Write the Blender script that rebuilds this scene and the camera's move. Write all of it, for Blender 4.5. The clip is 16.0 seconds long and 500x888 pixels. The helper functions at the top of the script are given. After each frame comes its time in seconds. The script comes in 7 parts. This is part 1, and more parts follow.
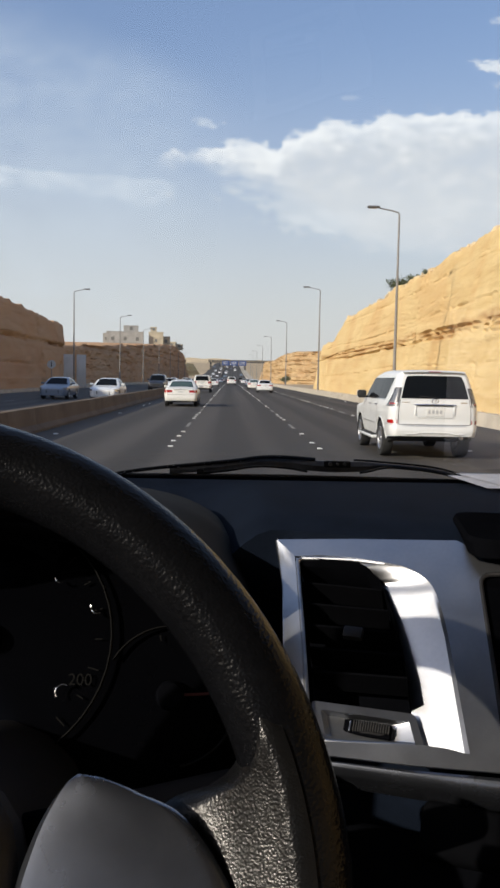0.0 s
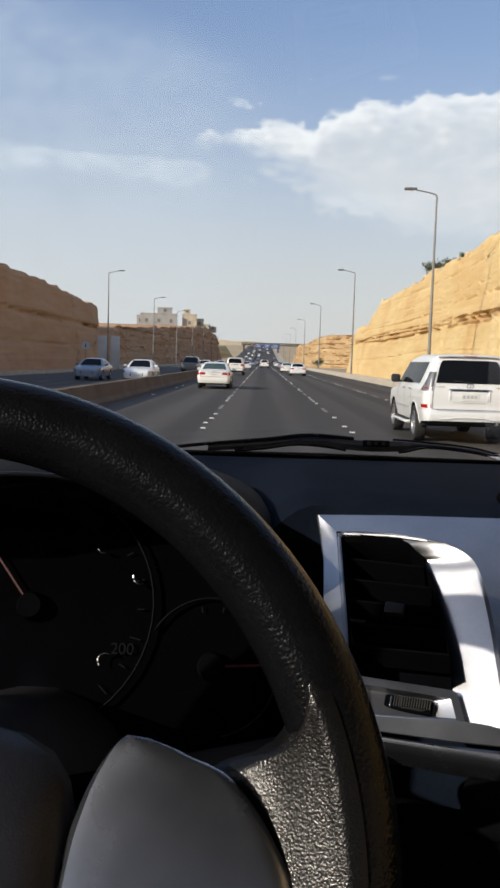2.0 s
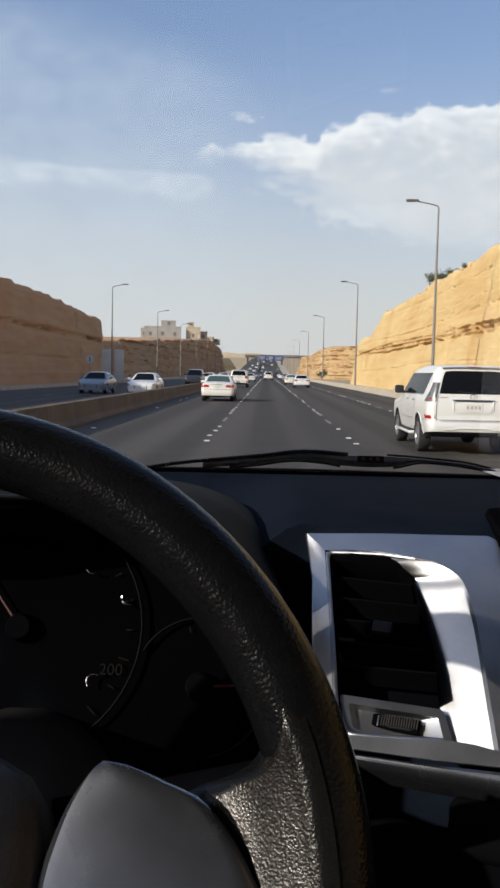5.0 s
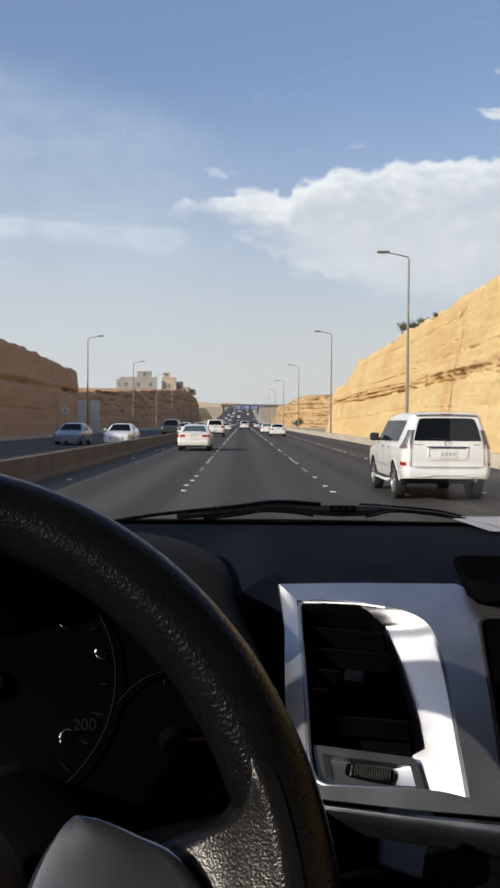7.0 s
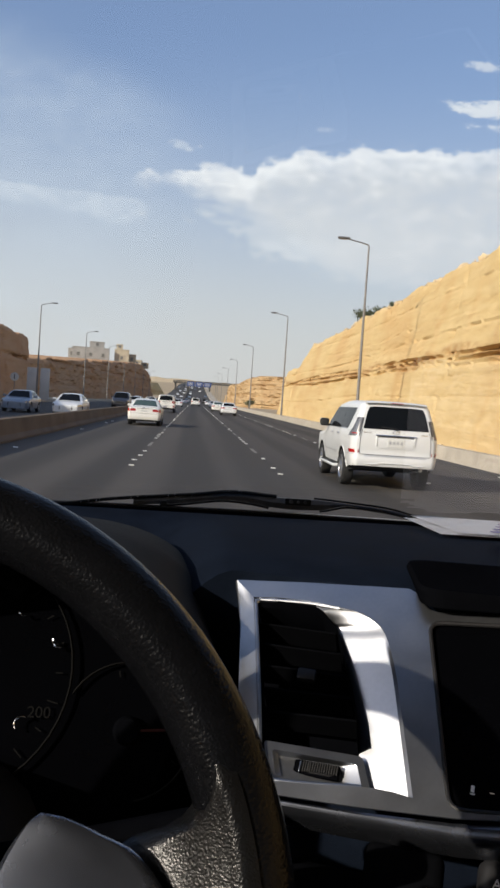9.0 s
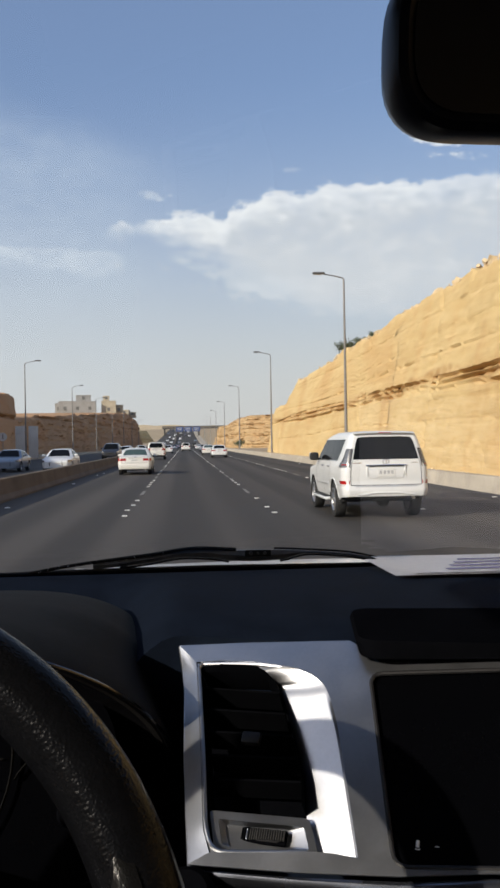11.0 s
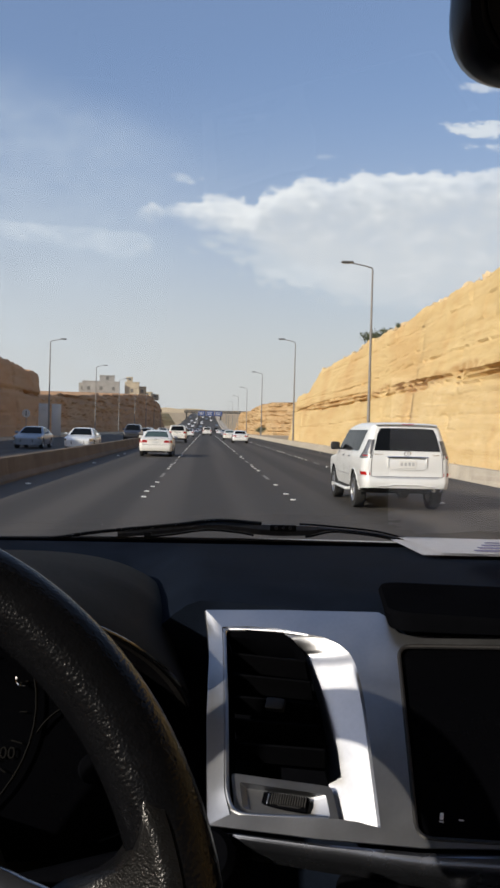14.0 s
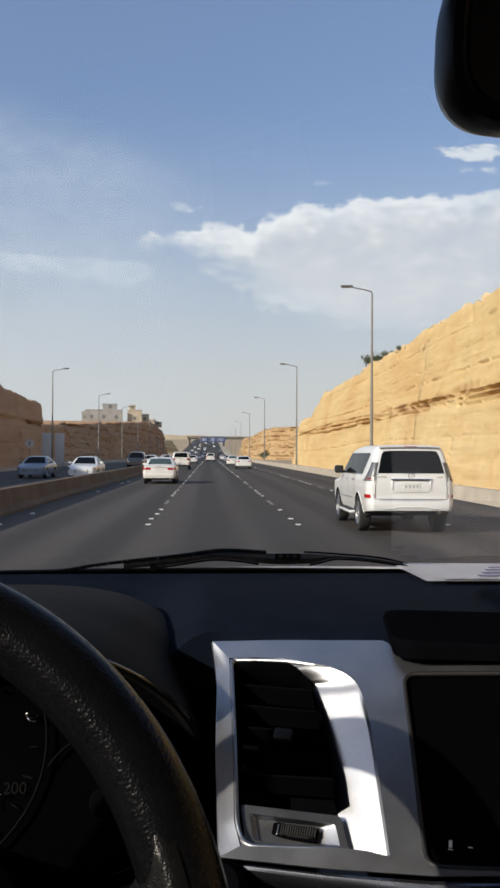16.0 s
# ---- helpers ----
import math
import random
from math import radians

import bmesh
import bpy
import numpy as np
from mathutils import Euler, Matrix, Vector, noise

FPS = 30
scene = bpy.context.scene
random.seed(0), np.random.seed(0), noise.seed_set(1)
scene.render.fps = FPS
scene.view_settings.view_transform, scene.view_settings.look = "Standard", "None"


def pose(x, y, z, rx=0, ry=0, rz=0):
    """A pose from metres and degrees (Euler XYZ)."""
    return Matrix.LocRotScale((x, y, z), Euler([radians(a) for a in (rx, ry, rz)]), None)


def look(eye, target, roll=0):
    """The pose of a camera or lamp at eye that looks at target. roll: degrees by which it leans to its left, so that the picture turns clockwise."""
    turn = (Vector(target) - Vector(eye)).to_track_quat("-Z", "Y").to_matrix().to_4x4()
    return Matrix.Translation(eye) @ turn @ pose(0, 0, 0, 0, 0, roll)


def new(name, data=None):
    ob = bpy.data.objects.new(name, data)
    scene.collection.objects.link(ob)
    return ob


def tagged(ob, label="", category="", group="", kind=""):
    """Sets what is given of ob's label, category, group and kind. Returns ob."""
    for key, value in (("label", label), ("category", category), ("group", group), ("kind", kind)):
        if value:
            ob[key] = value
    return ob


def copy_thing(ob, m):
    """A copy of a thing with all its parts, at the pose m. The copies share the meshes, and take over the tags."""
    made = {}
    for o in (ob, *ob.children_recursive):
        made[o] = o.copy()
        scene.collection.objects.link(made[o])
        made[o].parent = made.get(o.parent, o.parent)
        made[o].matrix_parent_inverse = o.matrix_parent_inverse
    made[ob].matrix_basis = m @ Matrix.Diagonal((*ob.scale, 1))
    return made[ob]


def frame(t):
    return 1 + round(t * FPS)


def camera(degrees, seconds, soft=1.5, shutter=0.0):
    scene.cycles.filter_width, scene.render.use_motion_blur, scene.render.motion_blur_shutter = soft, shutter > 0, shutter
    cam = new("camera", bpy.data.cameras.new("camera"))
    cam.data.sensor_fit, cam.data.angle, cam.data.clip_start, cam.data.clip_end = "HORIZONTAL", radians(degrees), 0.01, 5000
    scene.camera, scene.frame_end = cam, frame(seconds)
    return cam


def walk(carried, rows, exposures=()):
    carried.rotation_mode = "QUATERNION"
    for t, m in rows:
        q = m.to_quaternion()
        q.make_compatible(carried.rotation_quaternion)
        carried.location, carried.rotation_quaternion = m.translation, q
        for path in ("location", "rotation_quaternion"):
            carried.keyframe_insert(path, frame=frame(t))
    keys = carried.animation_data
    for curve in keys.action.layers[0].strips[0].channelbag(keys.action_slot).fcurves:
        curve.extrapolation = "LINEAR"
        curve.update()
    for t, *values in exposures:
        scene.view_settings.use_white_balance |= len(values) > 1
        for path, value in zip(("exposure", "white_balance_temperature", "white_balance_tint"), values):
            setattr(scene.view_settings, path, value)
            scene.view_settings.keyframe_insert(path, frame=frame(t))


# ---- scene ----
cam = camera(33.2, 16.0, soft=2.8)
EXPOSURES = [(0.0, 0.55), (3.0, 0.57), (6.5, 0.52), (9.0, 0.50), (12.0, 0.45), (16.0, 0.45)]
PATH = [
    (0, (-0.01, 0.032, 1.617), (0.04, 2.025, 1.461), 1.1),
    (0.5, (-0.012, 0.031, 1.617), (0.033, 2.024, 1.458), 1.2),
    (1, (-0.015, 0.037, 1.613), (0.006, 2.029, 1.434), 1.5),
    (1.5, (-0.022, 0.037, 1.611), (-0.011, 2.026, 1.403), 2.6),
    (2, (-0.018, 0.033, 1.61), (-0.043, 2.023, 1.412), 1.7),
    (2.5, (-0.007, 0.034, 1.617), (-0.015, 2.026, 1.437), 0.5),
    (3, (-0.006, 0.037, 1.612), (-0.026, 2.027, 1.422), 0.7),
    (5.5, (-0.005, 0.026, 1.617), (-0.042, 2.02, 1.467), 1.2),
    (6, (0.0, 0.019, 1.618), (-0.008, 2.018, 1.545), -0.2),
    (6.5, (0.004, 0.01, 1.625), (0.01, 2.01, 1.613), -0.4),
    (7, (-0.001, 0.017, 1.62), (0.016, 2.016, 1.568), 0.5),
    (7.5, (-0.009, 0.008, 1.621), (-0.023, 2.007, 1.582), 1.0),
    (8, (-0.009, 0.005, 1.625), (-0.016, 2.005, 1.606), 0.8),
    (8.5, (0.004, 0.012, 1.633), (0.074, 2.011, 1.587), -0.4),
    (9, (-0.015, 0.01, 1.635), (0.124, 2.003, 1.537), 3.9),
    (11.5, (0.041, 0.002, 1.656), (0.199, 1.996, 1.664), -1.5),
    (12, (0.029, 0.006, 1.649), (0.161, 2.001, 1.634), 0.3),
    (12.5, (0.031, 0.006, 1.649), (0.169, 2.001, 1.639), 0.1),
    (13, (0.025, 0.011, 1.644), (0.138, 2.007, 1.613), 1.1),
    (13.5, (0.027, 0.011, 1.642), (0.144, 2.007, 1.61), 1.0),
    (14, (0.025, 0.011, 1.637), (0.131, 2.008, 1.602), 1.5),
    (14.5, (0.031, 0.01, 1.639), (0.125, 2.007, 1.626), 0.3),
    (15, (0.044, 0.003, 1.646), (0.162, 1.999, 1.67), -1.3),
    (15.5, (0.023, 0.006, 1.637), (0.092, 2.005, 1.615), 1.3),
    (16, (0.025, -0.001, 1.643), (0.122, 1.997, 1.668), 0.3),
]
walk(cam, [(t, look(eye, target, roll)) for t, eye, target, roll in PATH], EXPOSURES)

# ---- world, sun, exposure ----
SUN_DIR = Vector((-0.739, -0.537, 0.407)).normalized()


def nd(tree, kind, **inputs):
    n = tree.nodes.new(kind)
    for key, value in inputs.items():
        n.inputs[int(key[1:]) if key[0] == "i" and key[1:].isdigit() else key].default_value = value
    return n


def math_node(tree, op, a, b=None, clamp=False):
    n = tree.nodes.new("ShaderNodeMath")
    n.operation, n.use_clamp = op, clamp
    for k, v in enumerate((a, b)):
        if v is None:
            continue
        if isinstance(v, (int, float)):
            n.inputs[k].default_value = v
        else:
            tree.links.new(v, n.inputs[k])
    return n.outputs[0]


def smooth(tree, v, lo, hi):
    n = tree.nodes.new("ShaderNodeMapRange")
    n.interpolation_type = "SMOOTHSTEP"
    n.inputs[1].default_value, n.inputs[2].default_value = lo, hi
    tree.links.new(v, n.inputs[0])
    return n.outputs[0]


def mix_col(tree, fac, a, b):
    n = tree.nodes.new("ShaderNodeMix")
    n.data_type = "RGBA"
    for k, v in ((0, fac), (6, a), (7, b)):
        if isinstance(v, (tuple, float, int)):
            n.inputs[k].default_value = v
        else:
            tree.links.new(v, n.inputs[k])
    return n.outputs[2]


def ramp(tree, v, stops):
    n = tree.nodes.new("ShaderNodeValToRGB")
    cr = n.color_ramp
    while len(cr.elements) < len(stops):
        cr.elements.new(0.5)
    for e, (p, c) in zip(cr.elements, stops):
        e.position = p
        e.color = (c, c, c, 1) if isinstance(c, float) else (*c, 1)
    tree.links.new(v, n.inputs[0])
    return n.outputs[0]


SKY_GAIN = 0.112
world = bpy.data.worlds.new("sky")
scene.world = world
world.use_nodes = True
wt = world.node_tree
wt.nodes.clear()
sky = wt.nodes.new("ShaderNodeTexSky")
sky.sky_type, sky.sun_disc = "NISHITA", False
sky.sun_elevation = math.asin(SUN_DIR.z)
sky.sun_rotation = math.atan2(SUN_DIR.x, SUN_DIR.y)
sky.air_density, sky.dust_density, sky.ozone_density = 1.0, 1.6, 2.0
tc = wt.nodes.new("ShaderNodeTexCoord")
sep = wt.nodes.new("ShaderNodeSeparateXYZ")
wt.links.new(tc.outputs["Generated"], sep.inputs[0])
dirx, diry, dirz = sep.outputs
front = math_node(wt, "MAXIMUM", diry, 0.06)
su = math_node(wt, "DIVIDE", dirx, front)
sv = math_node(wt, "DIVIDE", dirz, front)
comb = wt.nodes.new("ShaderNodeCombineXYZ")
wt.links.new(su, comb.inputs[0])
wt.links.new(math_node(wt, "MULTIPLY", sv, 1.6), comb.inputs[1])


def sky_noise(scale, detail, rough=0.55, offset=0.0):
    n = wt.nodes.new("ShaderNodeTexNoise")
    n.inputs["Scale"].default_value, n.inputs["Detail"].default_value, n.inputs["Roughness"].default_value = scale, detail, rough
    m = wt.nodes.new("ShaderNodeMapping")
    m.inputs["Location"].default_value = (offset, offset * 0.7, offset * 0.3)
    wt.links.new(comb.outputs[0], m.inputs[0])
    wt.links.new(m.outputs[0], n.inputs["Vector"])
    return math_node(wt, "SUBTRACT", n.outputs[0], 0.5)


n_big, n_mid, n_fine = sky_noise(6, 4), sky_noise(22, 5, 0.6, 3.1), sky_noise(60, 5, 0.6, 7.7)
wob = math_node(wt, "ADD", math_node(wt, "MULTIPLY", n_mid, 0.022), math_node(wt, "MULTIPLY", n_fine, 0.026))
vv = math_node(wt, "ADD", sv, wob)
u01 = math_node(wt, "ADD", math_node(wt, "MULTIPLY", su, 1.0), 0.5)          # -0.5..0.5 to 0..1
# the cumulus bank: its upper edge rises to the right
top = ramp(wt, u01, [(0.405, 0.249), (0.4161, 0.259), (0.4316, 0.2655), (0.445, 0.2615), (0.455, 0.2615), (0.4608, 0.2675), (0.5057, 0.2755), (0.538, 0.2745), (0.552, 0.2675), (0.5615, 0.2855), (0.5747, 0.2895), (0.6036, 0.3025), (0.65, 0.3015), (0.6792, 0.3132), (0.6987, 0.3096), (0.7203, 0.3147), (0.7644, 0.3165), (0.8144, 0.3176), (0.8451, 0.3256)])
bot = ramp(wt, u01, [(0.405, 0.262), (0.4161, 0.2565), (0.4316, 0.2545), (0.448, 0.2615), (0.456, 0.2585), (0.4697, 0.2545), (0.5133, 0.242), (0.5463, 0.2315), (0.5801, 0.213), (0.6029, 0.1987), (0.66, 0.172), (0.8, 0.155), (0.95, 0.14)])
above = math_node(wt, "SUBTRACT", top, vv)
bank_top = smooth(wt, above, -0.003, 0.008)
bank_bot = smooth(wt, math_node(wt, "SUBTRACT", vv, bot), -0.022, 0.016)
bank_left = smooth(wt, su, -0.095, -0.075)
bank = math_node(wt, "MULTIPLY", math_node(wt, "MULTIPLY", bank_top, bank_bot), bank_left)
# lit crest along the top of the bank
crest = math_node(wt, "SUBTRACT", 1.0, smooth(wt, above, 0.0, 0.045))
# the thin streak and the veil
s_top = ramp(wt, u01, [(0.20, 0.245), (0.26, 0.240), (0.3124, 0.2355), (0.3651, 0.2311), (0.3967, 0.2322), (0.42, 0.2295), (0.4397, 0.2215)])
s_bot = ramp(wt, u01, [(0.20, 0.226), (0.26, 0.2215), (0.34, 0.2190), (0.3822, 0.2105), (0.4194, 0.2085), (0.4397, 0.2165)])
wv = math_node(wt, "ADD", sv, math_node(wt, "MULTIPLY", wob, 0.8))
streak = math_node(wt, "MULTIPLY", smooth(wt, math_node(wt, "SUBTRACT", s_top, wv), -0.002, 0.006), smooth(wt, math_node(wt, "SUBTRACT", wv, s_bot), -0.014, 0.008))
streak = math_node(wt, "MULTIPLY", streak, math_node(wt, "SUBTRACT", 1.0, smooth(wt, math_node(wt, "ADD", su, math_node(wt, "MULTIPLY", n_mid, 0.08)), -0.09, -0.055)))
streak = math_node(wt, "MULTIPLY", streak, math_node(wt, "ADD", 0.75, math_node(wt, "MULTIPLY", n_mid, 2.2)), True)
veil_line = math_node(wt, "ADD", 0.345, math_node(wt, "MULTIPLY", su, -0.30))
veil_d = math_node(wt, "SUBTRACT", veil_line, math_node(wt, "ADD", sv, math_node(wt, "MULTIPLY", n_big, 0.06)))
veil = math_node(wt, "MULTIPLY", smooth(wt, veil_d, -0.02, 0.05), math_node(wt, "SUBTRACT", 1.0, smooth(wt, su, -0.16, 0.06)))
veil = math_node(wt, "MULTIPLY", veil, math_node(wt, "ADD", 0.42, math_node(wt, "MULTIPLY", n_mid, 0.9)), True)


def puff(cu, cv, ru, rv, seed_noise):
    a = math_node(wt, "DIVIDE", math_node(wt, "SUBTRACT", su, cu), ru)
    b = math_node(wt, "DIVIDE", math_node(wt, "SUBTRACT", sv, cv), rv)
    d = math_node(wt, "ADD", math_node(wt, "MULTIPLY", a, a), math_node(wt, "MULTIPLY", b, b))
    d = math_node(wt, "ADD", d, math_node(wt, "ADD", math_node(wt, "MULTIPLY", seed_noise, 8.0), math_node(wt, "MULTIPLY", n_fine, 5.0)))
    return math_node(wt, "SUBTRACT", 1.0, smooth(wt, d, -0.4, 1.3))


puffs = puff(0.325, 0.3665, 0.055, 0.0085, n_mid)
for k, args in ((0.75, (0.335, 0.3465, 0.042, 0.006)), (0.7, (0.33, 0.417, 0.03, 0.006)), (0.45, (-0.033, 0.2945, 0.016, 0.006)), (0.35, (0.135, 0.327, 0.012, 0.004)), (0.3, (0.12, 0.185, 0.055, 0.013))):
    puffs = math_node(wt, "MAXIMUM", puffs, math_node(wt, "MULTIPLY", puff(*args, n_mid), k))
low = math_node(wt, "MULTIPLY", puff(0.20, 0.20, 0.20, 0.035, n_big), 0.55)
# haze towards the horizon
haze = math_node(wt, "SUBTRACT", 1.0, smooth(wt, dirz, -0.02, 0.42))
haze = math_node(wt, "MULTIPLY", math_node(wt, "POWER", haze, 1.12), 0.94)
base = wt.nodes.new("ShaderNodeVectorMath")
base.operation = "SCALE"
base.inputs["Scale"].default_value = SKY_GAIN
wt.links.new(sky.outputs[0], base.inputs[0])
col = mix_col(wt, haze, mix_col(wt, 0.35, base.outputs[0], (0.23, 0.31, 0.54, 1)), (0.525, 0.52, 0.51, 1))
col = mix_col(wt, math_node(wt, "MULTIPLY", veil, 0.55), col, (0.54, 0.60, 0.67, 1))
col = mix_col(wt, math_node(wt, "MULTIPLY", streak, 0.5), col, (0.62, 0.66, 0.70, 1))
col = mix_col(wt, low, col, (0.56, 0.585, 0.61, 1))
bank_col = mix_col(wt, math_node(wt, "ADD", math_node(wt, "ADD", crest, math_node(wt, "MULTIPLY", n_fine, 0.7)), math_node(wt, "MULTIPLY", n_mid, 1.3), True), (0.53, 0.55, 0.58, 1), (0.72, 0.73, 0.74, 1))
bank_fac = math_node(wt, "MULTIPLY", bank, math_node(wt, "ADD", 0.82, math_node(wt, "MULTIPLY", n_mid, 0.9)), True)
col = mix_col(wt, bank_fac, col, bank_col)
col = mix_col(wt, math_node(wt, "MULTIPLY", puffs, 0.8), col, (0.66, 0.68, 0.70, 1))
bg = wt.nodes.new("ShaderNodeBackground")
wt.links.new(col, bg.inputs[0])
out = wt.nodes.new("ShaderNodeOutputWorld")
wt.links.new(bg.outputs[0], out.inputs[0])

sun_data = bpy.data.lights.new("sun", "SUN")
sun_data.energy, sun_data.angle, sun_data.color = 3.7, radians(0.6), (1.0, 0.90, 0.76)
sun = new("sun", sun_data)
sun.matrix_world = look(SUN_DIR * 100, (0, 0, 0))


# ---- materials ----
def material(name, colour, rough=0.6, metal=0.0, vary=0.15, scale=4.0, bump=0.0, bump_scale=60.0, spec=0.5, coat=0.0, detail=6.0, by_object=0.0, stretch=(1, 1, 1), second=None):
    """A surface with two scales of mottling and a fine relief."""
    m = bpy.data.materials.new(name)
    m.use_nodes = True
    t = m.node_tree
    p = t.nodes["Principled BSDF"]
    p.inputs["Metallic"].default_value = metal
    p.inputs["Specular IOR Level"].default_value = spec
    p.inputs["Coat Weight"].default_value = coat
    p.inputs["Coat Roughness"].default_value = 0.05
    co = t.nodes.new("ShaderNodeTexCoord")
    mp = t.nodes.new("ShaderNodeMapping")
    mp.inputs["Scale"].default_value = stretch
    t.links.new(co.outputs["Object"], mp.inputs[0])

    def noise_at(s, d):
        n = t.nodes.new("ShaderNodeTexNoise")
        n.inputs["Scale"].default_value, n.inputs["Detail"].default_value = s, d
        t.links.new(mp.outputs[0], n.inputs["Vector"])
        return n.outputs[0]

    big, fine = noise_at(scale, detail), noise_at(scale * 9.0, 3.0)
    k = math_node(t, "ADD", math_node(t, "MULTIPLY", big, 0.65), math_node(t, "MULTIPLY", fine, 0.35))
    dark = tuple(c * (1 - vary) for c in colour)
    light = tuple(min(1, c * (1 + vary)) for c in colour) if second is None else second
    c = mix_col(t, smooth(t, k, 0.3, 0.7), (*dark, 1), (*light, 1))
    if by_object:
        oi = t.nodes.new("ShaderNodeObjectInfo")
        hs = t.nodes.new("ShaderNodeHueSaturation")
        t.links.new(c, hs.inputs["Color"])
        t.links.new(math_node(t, "ADD", 1 - by_object / 2, math_node(t, "MULTIPLY", oi.outputs["Random"], by_object)), hs.inputs["Value"])
        c = hs.outputs[0]
    t.links.new(c, p.inputs["Base Color"])
    t.links.new(math_node(t, "ADD", rough - 0.06, math_node(t, "MULTIPLY", big, 0.12)), p.inputs["Roughness"])
    if bump:
        b = t.nodes.new("ShaderNodeBump")
        b.inputs["Strength"].default_value = bump
        b.inputs["Distance"].default_value = 0.4 / bump_scale
        t.links.new(noise_at(bump_scale, 5.0), b.inputs["Height"])
        t.links.new(b.outputs[0], p.inputs["Normal"])
    return m


def leather_material(name, colour, rough, scale, strength, spec=0.35):
    m = material(name, colour, rough, vary=0.2, scale=30)
    t = m.node_tree
    co = t.nodes.new("ShaderNodeTexCoord")
    v = t.nodes.new("ShaderNodeTexVoronoi")
    v.feature = "SMOOTH_F1"
    v.inputs["Scale"].default_value = scale
    t.links.new(co.outputs["Object"], v.inputs["Vector"])
    n = nd(t, "ShaderNodeTexNoise", Scale=scale * 0.55, Detail=3.0)
    t.links.new(co.outputs["Object"], n.inputs["Vector"])
    b = nd(t, "ShaderNodeBump", Strength=strength, Distance=0.0012)
    t.links.new(math_node(t, "ADD", v.outputs[0], n.outputs[0]), b.inputs["Height"])
    t.nodes["Principled BSDF"].inputs["Specular IOR Level"].default_value = spec
    t.links.new(b.outputs[0], t.nodes["Principled BSDF"].inputs["Normal"])
    return m


def glass_material(name, tint, ior=1.72):
    """A clear pane: straight-through light, with a Fresnel-driven gloss."""
    m = bpy.data.materials.new(name)
    m.use_nodes = True
    t = m.node_tree
    t.nodes.clear()
    tr = nd(t, "ShaderNodeBsdfTransparent", Color=(*tint, 1))
    gl = nd(t, "ShaderNodeBsdfGlossy", Roughness=0.02)
    fr = nd(t, "ShaderNodeFresnel", IOR=ior)
    mx = t.nodes.new("ShaderNodeMixShader")
    t.links.new(fr.outputs[0], mx.inputs[0])
    t.links.new(tr.outputs[0], mx.inputs[1])
    t.links.new(gl.outputs[0], mx.inputs[2])
    o = t.nodes.new("ShaderNodeOutputMaterial")
    t.links.new(mx.outputs[0], o.inputs[0])
    return m


def asphalt_material():
    m = material("asphalt", (0.060, 0.056, 0.052), 0.85, vary=0.18, scale=0.6, bump=0.5, bump_scale=45, spec=0.25)
    t = m.node_tree
    p = t.nodes["Principled BSDF"]
    co = t.nodes.new("ShaderNodeTexCoord")
    sx = t.nodes.new("ShaderNodeSeparateXYZ")
    t.links.new(co.outputs["Object"], sx.inputs[0])
    # worn wheel paths and oil streaks run along the lanes
    mp = t.nodes.new("ShaderNodeMapping")
    mp.inputs["Scale"].default_value = (1.0, 0.012, 1.0)
    t.links.new(co.outputs["Object"], mp.inputs[0])
    n = nd(t, "ShaderNodeTexNoise", Scale=0.9, Detail=4.0)
    t.links.new(mp.outputs[0], n.inputs["Vector"])
    lane = math_node(t, "SINE", math_node(t, "MULTIPLY", math_node(t, "SUBTRACT", sx.outputs[0], 0.37), 2 * math.pi / 1.8))
    k = math_node(t, "ADD", math_node(t, "MULTIPLY", lane, 0.15), n.outputs[0])
    old = p.inputs["Base Color"].links[0].from_socket
    c = mix_col(t, smooth(t, k, 0.35, 0.75), (0.040, 0.036, 0.033, 1), (0.092, 0.082, 0.073, 1))
    mx = t.nodes.new("ShaderNodeMix")
    mx.data_type, mx.inputs[0].default_value = "RGBA", 0.6
    t.links.new(old, mx.inputs[6])
    t.links.new(c, mx.inputs[7])
    t.links.new(mx.outputs[2], p.inputs["Base Color"])
    return m


